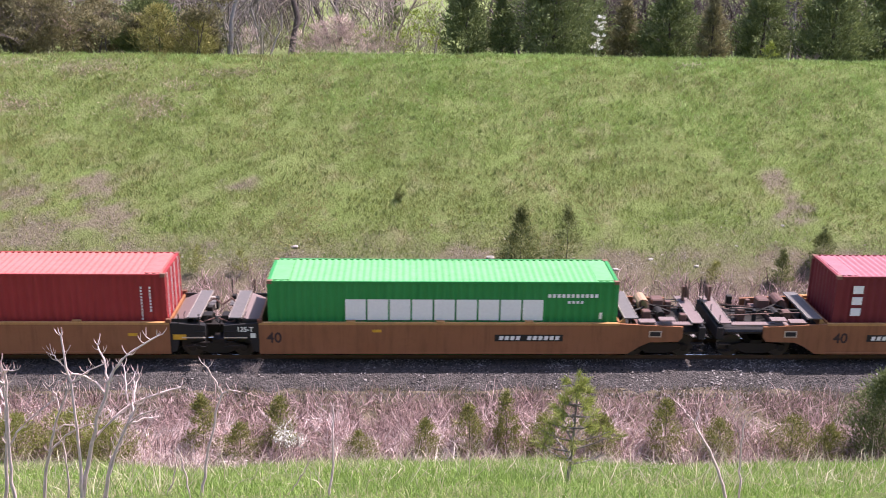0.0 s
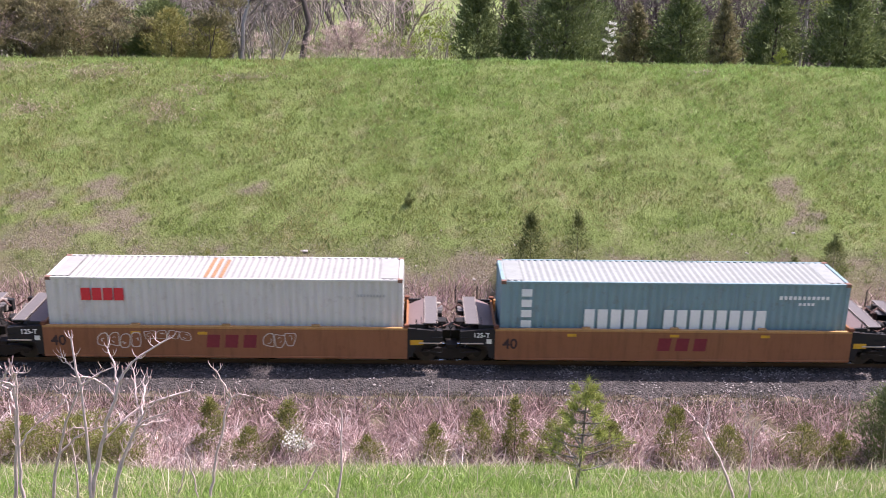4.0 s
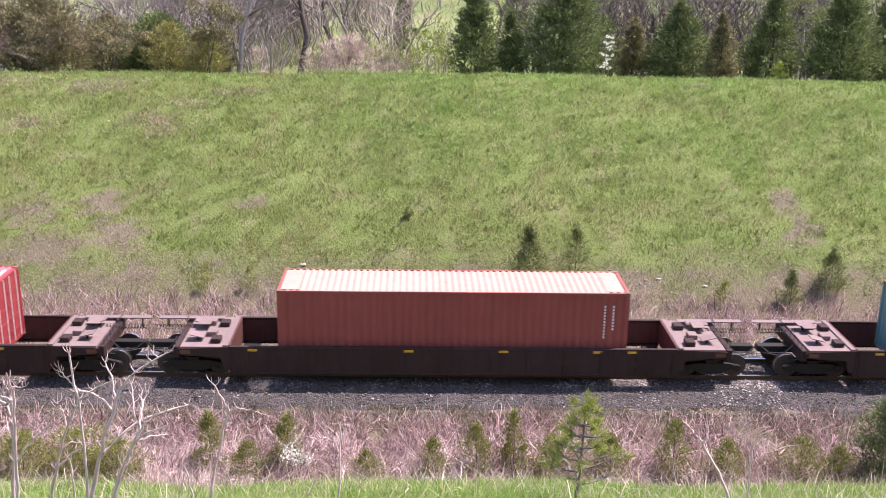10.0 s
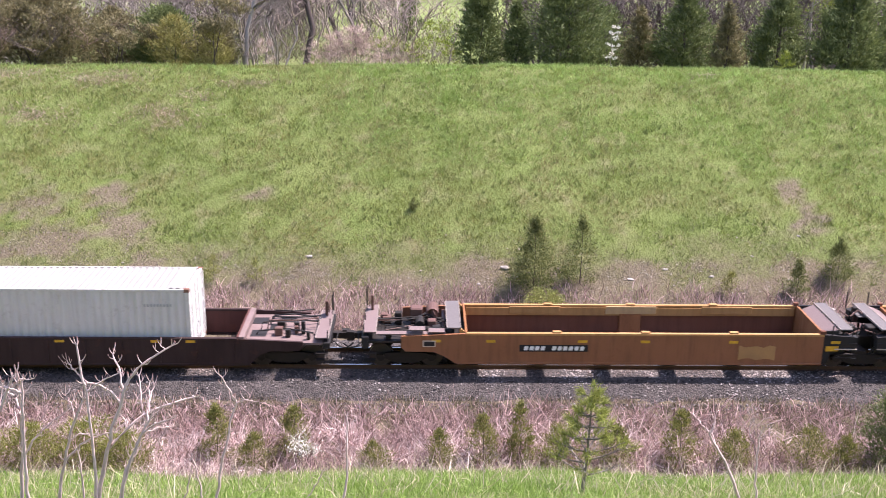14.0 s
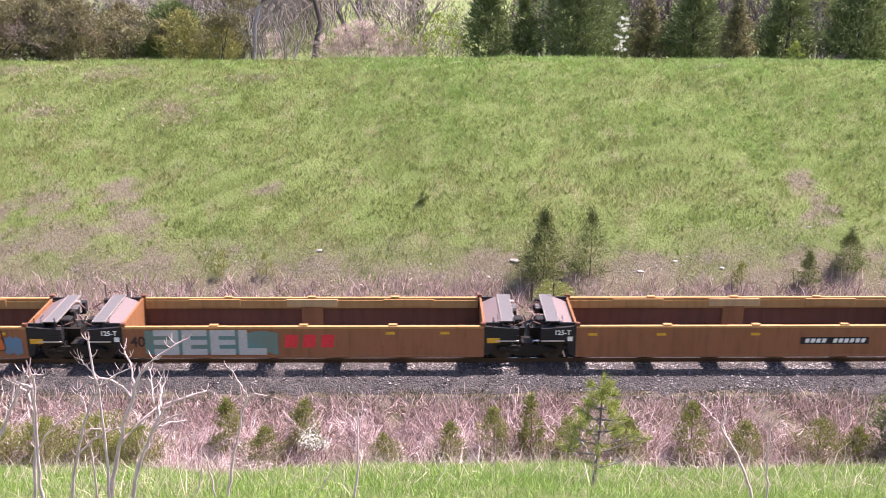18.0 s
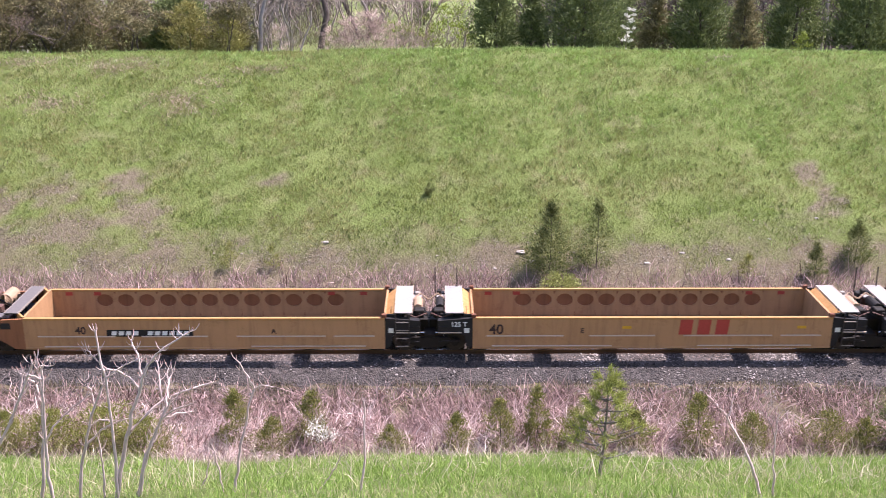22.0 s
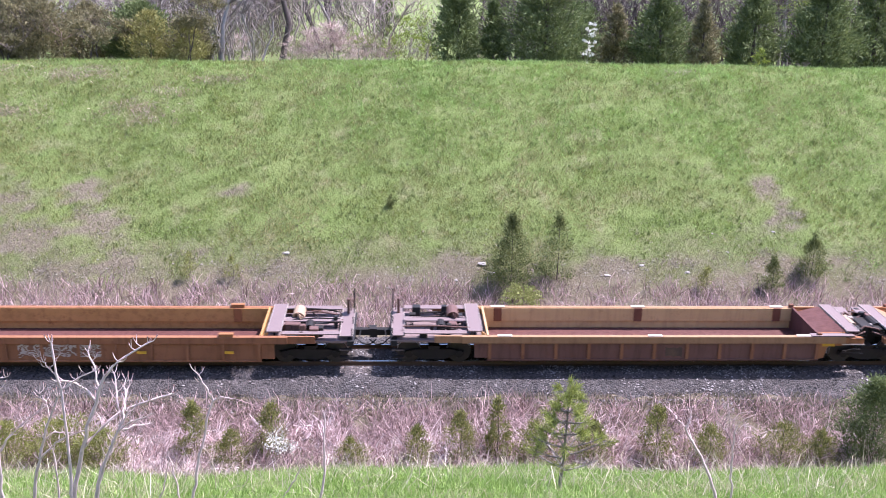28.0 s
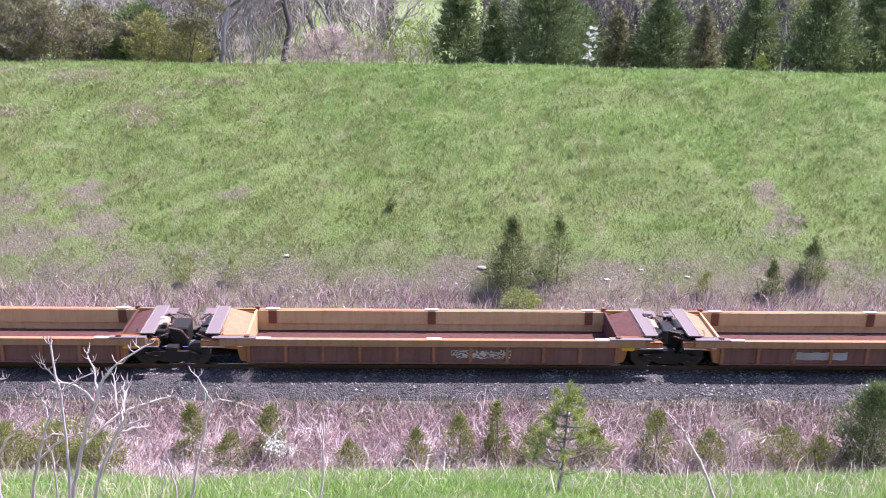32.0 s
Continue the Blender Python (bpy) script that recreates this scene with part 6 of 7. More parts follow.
def limbs_mesh(lines, n=5):
    V, T = [], []
    for pts, r0, r1 in lines:
        k0 = len(V)
        m = len(pts)
        for i, p in enumerate(pts):
            d = (pts[min(i + 1, m - 1)] - pts[max(i - 1, 0)]).normalized()
            a = d.orthogonal().normalized()
            b = d.cross(a)
            rr = r0 + (r1 - r0) * i / (m - 1)
            for k in range(n):
                c = p + rr * (math.cos(k * math.tau / n) * a + math.sin(k * math.tau / n) * b)
                V.append((c.x, c.y, c.z))
        for i in range(m - 1):
            for k in range(n):
                a0, a1 = k0 + i * n + k, k0 + i * n + (k + 1) % n
                T += [(a0, a1, a1 + n), (a0, a1 + n, a0 + n)]
    return V, T


def conifer(name, x, y, top, hw, mat, seed, label, n=4200, base=None, shape=0.75, leaf=(0.10, 0.30), cat="tree", trunk=BARK_DARK, wide=(0.05, 0.11)):
    """A cedar or spruce: tapered trunk and a ragged crown of small sprays."""
    r = np.random.default_rng(seed)
    z0 = float(ground_z(x, y)) - 0.05 if base is None else base
    h = top - z0
    u = new(name)
    u.location = (x, y, z0)
    tagged(u, label, cat)
    part("trunk", bar([(0, 0, 0), (0.03, 0, h * 0.4), (0, 0.02, h * 0.92)], 0.02 + 0.02 * h if h > 4.5 else 0.008 + 0.005 * h, 7, 0.2), trunk, u)
    nb = max(16, n // 30)
    fb = r.uniform(0.03, 1, nb) ** 1.2
    ab = r.uniform(0, math.tau, nb)
    lb = hw * np.minimum((1 - fb) ** shape * 1.15, 0.6 + fb * 2.2) * r.uniform(0.55, 1.2, nb) * (1 + 0.2 * np.sin(ab * 2 + seed))
    i = r.integers(0, nb, n)
    q = np.sqrt(r.uniform(0.03, 1, n))
    ang = ab[i] + r.normal(size=n) * 0.16
    rad = lb[i] * q
    p = np.stack([rad * np.cos(ang), rad * np.sin(ang), fb[i] * h * 0.93 + 0.35 * rad * (1 - 0.5 * fb[i])], -1) + r.normal(size=(n, 3)) * 0.05 * (0.4 + hw)
    p[:, 2] = np.clip(p[:, 2], 0.02, h * 1.02)
    d = np.stack([np.cos(ang) * 0.7, np.sin(ang) * 0.7, r.uniform(0.1, 1.2, n)], -1) + r.normal(size=(n, 3)) * 0.35
    d /= np.linalg.norm(d, axis=1)[:, None]
    k = min(1.0, 0.45 + h * 0.12)
    v, t = blades(p, d, r.uniform(*leaf, n) * k, r.uniform(*wide, n) * k, r)
    soup("crown", v, t, mat, u)
    return u


def bare_tree(name, x, y, h, seed, label, mat, radius=0.12, levels=4, spread=0.7, lean=(0, 0), leafmat=None, leaves=0, base=None, kids=3, twig=None, cat="tree", leafsize=(0.05, 0.12)):
    r = random.Random(seed)
    z0 = float(ground_z(x, y)) - 0.08 if base is None else base
    u = new(name)
    u.location = (x, y, z0)
    tagged(u, label, cat)
    lines = limb_net(r, (0, 0, 0), h, spread, levels, radius, lean, kids)
    V, T = limbs_mesh(lines[:1], 7)
    soup("trunk", V, T, mat, u)
    V, T = limbs_mesh([(p if a > 0.012 else p[::2], a, b) for p, a, b in lines[1:]], 3)
    soup("crown", V, T, twig or mat, u)
    if leafmat:
        g = np.random.default_rng(seed)
        tips = np.array([pts[-1] for pts, a, b in lines[len(lines) // 3:]])
        i = g.integers(0, len(tips), leaves)
        p = tips[i] + g.normal(size=(leaves, 3)) * 0.10 * max(1, h / 4)
        v, t = blades(p, upward(leaves, 1.2, g), g.uniform(*leafsize, leaves), g.uniform(0.03, 0.07, leaves), g)
        soup("leaves", v, t, leafmat, u)
    return u


# behind the crest of the far bank
DK, OLV = "dark green cedar behind the crest of the bank", "olive brown cedar at the edge of the wood"
for i, (x, y, top, hw, mt, n) in enumerate([(3.8, 32, 11.2, 1.75, SPRUCE, 5200), (5.93, 31, 9.75, 0.95, SPRUCE, 2600), (9.24, 31, 12.7, 2.75, SPRUCE, 8500), (17.0, 33, 10.4, 2.1, SPRUCE, 5200),
                                            (14.3, 34, 9.2, 1.3, SPRUCE_OLIVE, 2600), (19.24, 31, 9.8, 0.85, SPRUCE_OLIVE, 2200), (23.2, 33, 11.1, 2.2, SPRUCE, 5500), (27.0, 31, 11.8, 2.9, SPRUCE, 8000), (31.3, 33, 12.0, 2.5, SPRUCE, 6500),
                                            (-24.2, 33, 11.0, 3.4, SPRUCE_OLIVE, 7000), (-28.5, 32, 11.5, 2.6, SPRUCE_OLIVE, 5000), (-16.9, 35, 9.6, 2.9, SPRUCE, 7000), (-13.2, 33, 9.0, 1.7, SPRUCE_OLIVE, 4000), (-20.6, 36, 9.3, 2.2, SPRUCE_OLIVE, 5000),
                                            (35.5, 34, 12.0, 2.6, SPRUCE, 5000)]):
    conifer("cedar", x, y, top + (0.8 if x > 0 else 0), hw * 1.12, mt, 100 + i, OLV if mt is SPRUCE_OLIVE else DK, int(n * 1.7), shape=0.82 if x > 0 else 0.55, leaf=(0.15, 0.40), wide=(0.042, 0.09))
conifer("blossom_tree", 11.6, 29.2, 9.3, 0.42, BLOSSOM, 41, "slender shrub covered in white blossom", 420, shape=0.12, leaf=(0.08, 0.2), trunk=BARK, wide=(0.04, 0.09))
conifer("leafy_shrub", 22.2, 28.6, 7.75, 0.72, FRESH, 61, "pale yellow green leafing shrub", 900, shape=0.5, leaf=(0.10, 0.22), cat="shrub")
for i, (x, y, h, mt, rad, lv) in enumerate([(-11.5, 33, 10, BARK_PALE, 0.16, 4), (-7.9, 36, 11, BARK_DARK, 0.24, 4), (-9.9, 37, 8, BARK_PALE, 0.10, 4), (-8.9, 32, 6, BARK_PALE, 0.07, 4), (-12.6, 40, 9, BARK, 0.14, 4), (-7.0, 62, 13, BARK_DARK, 0.22, 4),
                                            (-6.2, 60, 12, BARK_DARK, 0.2, 4), (-5.2, 60, 12, BARK, 0.16, 4), (-18, 44, 9, BARK, 0.14, 4), (-22, 46, 10, BARK, 0.16, 4), (-26, 42, 9, BARK, 0.14, 4), (-15, 50, 10, BARK_DARK, 0.18, 4), (-30, 48, 10, BARK, 0.15, 4),
                                            (29, 44, 11, BARK_PALE, 0.15, 4), (12, 52, 10, BARK_DARK, 0.2, 4), (15, 55, 11, BARK_DARK, 0.2, 4), (19, 50, 10, BARK_DARK, 0.18, 4), (22, 56, 12, BARK_DARK, 0.2, 4), (26, 54, 11, BARK_DARK, 0.2, 4), (33, 52, 11, BARK_DARK, 0.2, 4), (8, 70, 9, BARK, 0.15, 4)]):
    bare_tree("bare_tree", x, y, h, 200 + i, "leafless grey deciduous tree in early spring", mt, rad, 5, 0.7, twig=MID_TWIGS)
for i, (x, y, h, mt, sp) in enumerate([(-4.3, 31, 3.4, TWIG_PINK, 1.1), (-3.5, 30.5, 2.8, TWIG_PINK, 1.1), (-5.3, 31, 3.2, TWIG_PINK, 1.2), (-6.0, 30.5, 2.6, TWIG_PINK, 1.2), (-2.5, 30.5, 2.3, TWIG_PINK, 1.2), (-1.1, 30, 1.4, TWIG_PINK, 1.1), (-0.6, 34, 2.2, TWIG_PINK, 1.0), (-10.2, 31.5, 2.5, TWIGS, 0.9), (0.5, 42, 2.6, TWIGS, 0.9), (25.0, 29.0, 1.0, TWIG_PINK, 1.0)]):
    bare_tree("bare_shrub", x, y, h, 300 + i, "pinkish leafless shrub on the crest", BARK, 0.035, 4, sp, twig=mt, cat="shrub", kids=4)
bare_tree("leafing_tree", 1.9, 44, 5.2, 330, "small tree with yellow green young leaves", BARK, 0.07, 4, 0.8, leafmat=FRESH, leaves=600, leafsize=(0.10, 0.2))
bare_tree("leafing_tree", -2.4, 37, 3.2, 331, "small tree with yellow green young leaves", BARK, 0.05, 4, 0.8, leafmat=FRESH, leaves=500, leafsize=(0.08, 0.16))
bare_tree("leafing_tree", 27.5, 38, 8, 332, "tall tree with pale young leaves", BARK, 0.12, 4, 0.8, leafmat=FRESH, leaves=2600, leafsize=(0.10, 0.2))


YELLOW_OLIVE = blade_mat("yellow_olive_leaves", (0.16, 0.15, 0.04), (0.44, 0.40, 0.14), None, 0, 1.0, 0.7, 0.25)
BUFF_TWIGS = blade_mat("buff_pink_twigs", (0.40, 0.28, 0.25), (0.82, 0.64, 0.58), None, 0, 1.0, 0.8, 0.1)
for i, (x, y, top, hw, n) in enumerate([(-5.3, 31, 8.45, 1.0, 1500), (-4.1, 31, 8.9, 1.2, 2000), (-2.5, 31, 8.2, 0.8, 900), (-6.6, 30.5, 7.9, 0.8, 800), (-9.8, 31, 8.0, 0.9, 800)]):
    conifer("bare_shrub", x, y, top, hw, BUFF_TWIGS, 170 + i, "dense pinkish leafless bush on the crest", n, shape=0.28, leaf=(0.2, 0.5), cat="shrub", trunk=BARK, wide=(0.012, 0.03))
for i, (x, y, top, hw, n) in enumerate([(-13.0, 30, 9.1, 1.5, 3600), (-26.8, 30, 10.2, 2.2, 6000), (-15.4, 31, 9.4, 1.6, 4000), (-22.0, 31, 9.9, 1.8, 4500)]):
    conifer("leafy_bush", x, y, top, hw, YELLOW_OLIVE if i % 2 == 0 else SPRUCE_OLIVE, 180 + i, "yellow olive leafing bush at the wood's edge", n, shape=0.4, leaf=(0.12, 0.34), cat="bush", wide=(0.03, 0.07))
for i, (x, y, top, hw, n) in enumerate([(0.7, 32, 9.1, 1.2, 700), (-0.6, 34, 8.2, 0.8, 300), (-3.0, 34, 8.8, 0.5, 160), (1.9, 33, 8.3, 0.9, 500)]):
    conifer("leafing_bush", x, y, top, hw, FRESH, 190 + i, "thin bush with yellow green young leaves", n, shape=0.35, leaf=(0.08, 0.2), cat="bush", trunk=BARK)


TH = random.Random(31)
for i in range(16):
    x, y = TH.uniform(-30, -12.5), TH.uniform(28.5, 34)
    bare_tree("bare_shrub", x, y, TH.uniform(3.2, 5.5), 340 + i, "grey brown leafless shrub at the wood's edge", BARK_DARK, 0.04, 4, 0.85, twig=TWIG_PINK if i % 4 == 0 else DIM_TWIGS, cat="shrub", kids=3, leafmat=SPRUCE_OLIVE if i % 2 else None, leaves=1500 if i % 2 else 0, leafsize=(0.12, 0.3))
for i in range(6):
    x, y = TH.uniform(-12, -1.5), TH.uniform(28.5, 36)
    bare_tree("bare_shrub", x, y, TH.uniform(1.6, 3.2), 360 + i, "pinkish leafless shrub behind the crest", BARK, 0.03, 4, 0.8, twig=TWIG_PINK if i % 2 else TWIGS, cat="shrub", kids=3)
for i in range(3):
    x, y = (13.2, 21.0, 29.5)[i], TH.uniform(36, 40)
    conifer("cedar", x, y, TH.uniform(8.5, 10.5), TH.uniform(1.2, 2.0), SPRUCE_OLIVE if i % 2 else SPRUCE, 130 + i, DK, 3500, shape=0.62, leaf=(0.18, 0.50), wide=(0.035, 0.08))


def far_woods():
    r, g = random.Random(77), np.random.default_rng(77)
    V, T = [], []
    for i in range(230):
        x = r.uniform(-150, 160)
        y = r.uniform(75, 150)
        if -14 < x - (y - 60) * -0.02 < 14 and y < 125:
            continue
        z = float(ground_z(x, y))
        h = r.uniform(9, 16)
        lines = limb_net(r, (x, y, z - 0.2), h, 0.7, 2, 0.2, (0, 0), 4)
        v, t = limbs_mesh([(q[::2], a, b) for q, a, b in lines], 3)
        t = [(a + len(V), b + len(V), c + len(V)) for a, b, c in t]
        V += v
        T += t
        k = 160
        p = np.stack([x + g.normal(size=k) * 1.8, y + g.normal(size=k) * 1.8, z + h * g.uniform(0.25, 1.05, k)], -1)
        bv, bt = blades(p, upward(k, 1.0, g), g.uniform(0.6, 1.6, k), g.uniform(0.05, 0.12, k), g)
        T += [tuple(q) for q in (bt + len(V)).tolist()]
        V += bv.tolist()
    return tagged(soup("far_woods", V, T, TWIGS), "bare grey brown woods across the fields", "woods", kind="stuff")


far_woods()


def edge_woods(name, n, xr, yr, seed, mat, twigs, label):
    """Thin trunks close together with a haze of twigs."""
    r, g = random.Random(seed), np.random.default_rng(seed)
    V, T = [], []
    for i in range(n):
        x, y = r.uniform(*xr), r.uniform(*yr)
        z, h = float(ground_z(x, y)), r.uniform(6, 11)
        v, t = limbs_mesh(limb_net(r, (x, y, z - 0.2), h, 0.7, 2, r.uniform(0.05, 0.14), (r.uniform(-.1, .1), 0), 4), 3)
        T += [(a + len(V), b + len(V), c + len(V)) for a, b, c in t]
        V += v
        p = np.stack([x + g.normal(size=twigs) * 1.2, y + g.normal(size=twigs) * 1.2, z + h * g.uniform(0.02, 1.0, twigs)], -1)
        bv, bt = blades(p, upward(twigs, 0.8, g), g.uniform(0.3, 1.0, twigs), g.uniform(0.015, 0.05, twigs), g)
        T += [tuple(q) for q in (bt + len(V)).tolist()]
        V += bv.tolist()
    tagged(soup(name, V, T, mat), label, "woods", kind="stuff")


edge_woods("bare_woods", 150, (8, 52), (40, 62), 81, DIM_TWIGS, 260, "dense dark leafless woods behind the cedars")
PALE_TWIGS = blade_mat("pale_pinkish_twigs", (0.26, 0.20, 0.18), (0.62, 0.50, 0.46), None, 0, 0.4, 0.9, 0.0)
edge_woods("hedgerow", 16, (-13, 4), (52, 66), 83, PALE_TWIGS, 200, "pale leafless hedgerow at the field's edge")
edge_woods("hedgerow", 44, (-18, -2.5), (72, 96), 86, MID_TWIGS, 240, "mauve grey leafless wood across the field")
edge_woods("hedgerow", 30, (-10, 12), (104, 126), 84, TWIGS, 260, "grey leafless trees beyond the field")
for i, (x, y, top, hw) in enumerate([(-1.2, 72, 9.4, 1.4), (9.5, 66, 10.0, 2.6), (6.0, 80, 9.0, 1.6)]):
    conifer("spruce", x, y, top, hw, SPRUCE, 150 + i, "dark spruce across the field", 2500, shape=0.7, leaf=(0.3, 0.7), wide=(0.06, 0.12))
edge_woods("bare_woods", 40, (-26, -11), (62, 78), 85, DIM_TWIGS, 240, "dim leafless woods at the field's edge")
edge_woods("bare_woods", 80, (-48, -11), (38, 60), 82, TWIGS, 170, "pale leafless thicket behind the bank")
fw = np.random.default_rng(9)
fn = 46000
fx, fy = fw.uniform(-120, 130, fn), fw.uniform(62, 185, fn)
ok = (np.abs(fx + 0.5) > 10 + fw.uniform(0, 5, fn)) | (fy > 138)
fx, fy = fx[ok], fy[ok]
fn = len(fx)
fz = ground_z(fx, fy) + np.abs(fw.normal(size=fn)) * 3.0 * np.clip((fy - 60) / 50, 0.1, 1)
far_v, far_t = blades(np.stack([fx, fy, fz], -1), upward(fn, 0.8, fw), fw.uniform(0.4, 1.3, fn), fw.uniform(0.05, 0.16, fn), fw)
tagged(soup("far_scrub", far_v, far_t, blade_mat("scrub", (0.09, 0.075, 0.05), (0.30, 0.25, 0.20), (0.20, 0.24, 0.08), 0.05, 0.05, 0.8, 0.2)), "brown and green scrub at the foot of the woods", "scrub", kind="stuff")

hn = 7500
hx, hy = fw.uniform(-15, 8, hn), fw.uniform(46, 58, hn)
ok = ((np.abs(hx + 6.2) > 0.9) & (np.abs(hx - 4.6) > 1.4)) | (fw.uniform(size=hn) < 0.15)
hx, hy = hx[ok], hy[ok]
hn = len(hx)
hz = ground_z(hx, hy) + np.abs(fw.normal(size=hn)) * (1.3 + 0.8 * np.sin(hx * 1.7) * np.sin(hx * 0.6 + 1))
hv, ht = blades(np.stack([hx, hy, hz], -1), upward(hn, 0.7, fw), fw.uniform(0.3, 0.9, hn), fw.uniform(0.02, 0.06, hn), fw)
tagged(soup("hedge_scrub", hv, ht, blade_mat("hedge_scrub", (0.12, 0.10, 0.065), (0.40, 0.33, 0.25), (0.22, 0.25, 0.09), 0.12, 0.3, 0.8, 0.2)), "brown and olive scrub along the field's edge", "scrub", kind="stuff")

# on the far bank and in its ditch
FRESH_OLIVE = blade_mat("fresh_olive_leaves", (0.14, 0.15, 0.035), (0.36, 0.36, 0.10), None, 0, 1.5, 0.6, 0.35)
YC = "young dark green cedar at the foot of the bank"
for i, (x, y, top, hw, mt, n) in enumerate([(5.04, 8.6, 3.05, 1.45, CEDAR, 2300), (7.15, 8.9, 2.95, 1.3, CEDAR, 1300), (18.86, 9.2, 1.9, 1.1, CEDAR, 1700), (16.8, 8.4, 1.1, 0.7, CEDAR, 1100), (-0.36, 13.3, 2.42, 0.26, CEDAR, 420), (-7.3, 9.0, 0.75, 0.55, FRESH_OLIVE, 260), (-9.2, 9.0, 0.85, 0.75, FRESH_OLIVE, 330), (13.8, 8.4, 0.5, 0.75, FRESH_OLIVE, 500)]):
    conifer("young_cedar", x, y, top, hw, mt, 400 + i, YC, int(n * (2.8 if i == 0 else 2.2)), shape=1.0, leaf=(0.08, 0.20), wide=(0.02, 0.045))
conifer("leafy_bush", 5.4, 6.8, 0.05, 1.05, blade_mat("pale_young_leaves", (0.20, 0.22, 0.06), (0.44, 0.45, 0.16), None, 0, 1.5, 0.6, 0.35), 420, "round bush with fresh yellow green leaves", 2200, shape=0.3, leaf=(0.08, 0.2), cat="bush")
for i, (x, y, sc) in enumerate([(3.87, 9.8, 0.20), (4.3, 9.3, 0.13), (2.6, 8.9, 0.10), (9.5, 9.2, 0.13), (11.2, 9.8, 0.11), (13.2, 9.4, 0.12), (15.4, 10.6, 0.10), (17.9, 11.8, 0.13), (-5.1, 10.4, 0.14), (-20.3, 9.8, 0.15)]):
    bm = bmesh.new()
    bmesh.ops.create_icosphere(bm, subdivisions=2, radius=sc)
    for v in bm.verts:
        v.co *= 0.75 + 0.5 * noise.noise(v.co * 7 + Vector((i, 0, 0)))
        v.co.x *= 1.5
        v.co.z *= 0.55
    rk = part("rock", bm, PALE_ROCK)
    rk.location = (x, y, float(ground_z(x, y)))
    tagged(rk, "pale limestone rock on the foot of the bank", "rock", "rocks on the bank")
rr = np.random.default_rng(18)
rub_x, rub_y = rr.uniform(-24, 27, 40000), 8.3 + np.abs(rr.normal(size=40000)) * 2.2
ok = rr.uniform(size=40000) < bareness(rub_x, rub_y) * 0.25
rub_x, rub_y = rub_x[ok], rub_y[ok]
tagged(stones("rubble", len(rub_x), None, lambda r, n: rub_y, lambda x, y: ground_z(x, y) + 0.006, (0.014, 0.045), ROCK, 18, rub_x), "small rubble washed out on the foot of the bank", "rubble", kind="stuff")
# in the near ditch
for i, (x, y, top, hw, mt) in enumerate([(3.1, -6.2, 1.35, 0.5, DITCH), (-3.85, -6.0, 1.05, 0.75, DITCH), (-6.2, -6.2, 1.2, 0.6, DITCH), (-10.0, -6.8, 0.85, 1.1, DITCH), (-8.8, -7.0, 0.6, 0.9, DITCH), (-11.6, -6.9, 0.8, 0.9, DITCH), (-13.2, -6.6, 0.6, 0.9, DITCH),
                                         (1.95, -6.3, 0.95, 0.7, DITCH), (8.0, -6.4, 1.1, 0.75, DITCH), (9.6, -6.7, 0.6, 0.85, DITCH), (11.85, -6.7, 0.7, 0.95, DITCH), (4.2, -6.8, 0.8, 0.85, DITCH), (14.7, -6.6, 2.15, 1.3, SPRUCE), (6.0, -6.7, 0.7, 0.7, DITCH), (0.6, -6.7, 0.6, 0.6, DITCH),
                                         (-5.0, -6.7, 0.45, 0.7, DITCH), (-1.4, -6.9, 0.25, 0.6, DITCH), (13.0, -6.9, 0.5, 0.6, DITCH)]):
    bushy = 0.85 <= hw < 1.2 and x < 0
    conifer("leafy_bush" if bushy else "ditch_cedar", x, y, top, hw, FRESH_OLIVE if bushy and x < 0 else mt, 500 + i, "low olive green bush among the reeds" if bushy else "small green cedar among the reeds", 6500 if bushy else 3200 if hw < 1.2 else 15000, shape=0.35 if bushy else 0.65, leaf=(0.07, 0.18), wide=(0.016, 0.038))
bare_tree("blossom_shrub", -3.4, -6.4, 1.3, 540, "low shrub with white blossom in the reeds", BARK, 0.02, 3, 0.9, leafmat=BLOSSOM, leaves=420, cat="shrub", leafsize=(0.03, 0.07))
for i, (x, y) in enumerate([(-8.3, -6.0), (-7.6, -6.4), (-11.5, -6.0), (10.6, -6.2)]):
    bare_tree("bare_shrub", x, y, 1.9, 550 + i, "thin leafless grey shrub among the reeds", TWIGS, 0.02, 4, 0.8, cat="shrub", kids=3)


bare_tree("feathery_weed", -5.2, -2.75, 1.5, 560, "dry feathery grey weed at the ballast's edge", TWIGS, 0.012, 5, 1.0, cat="weed", kids=4)


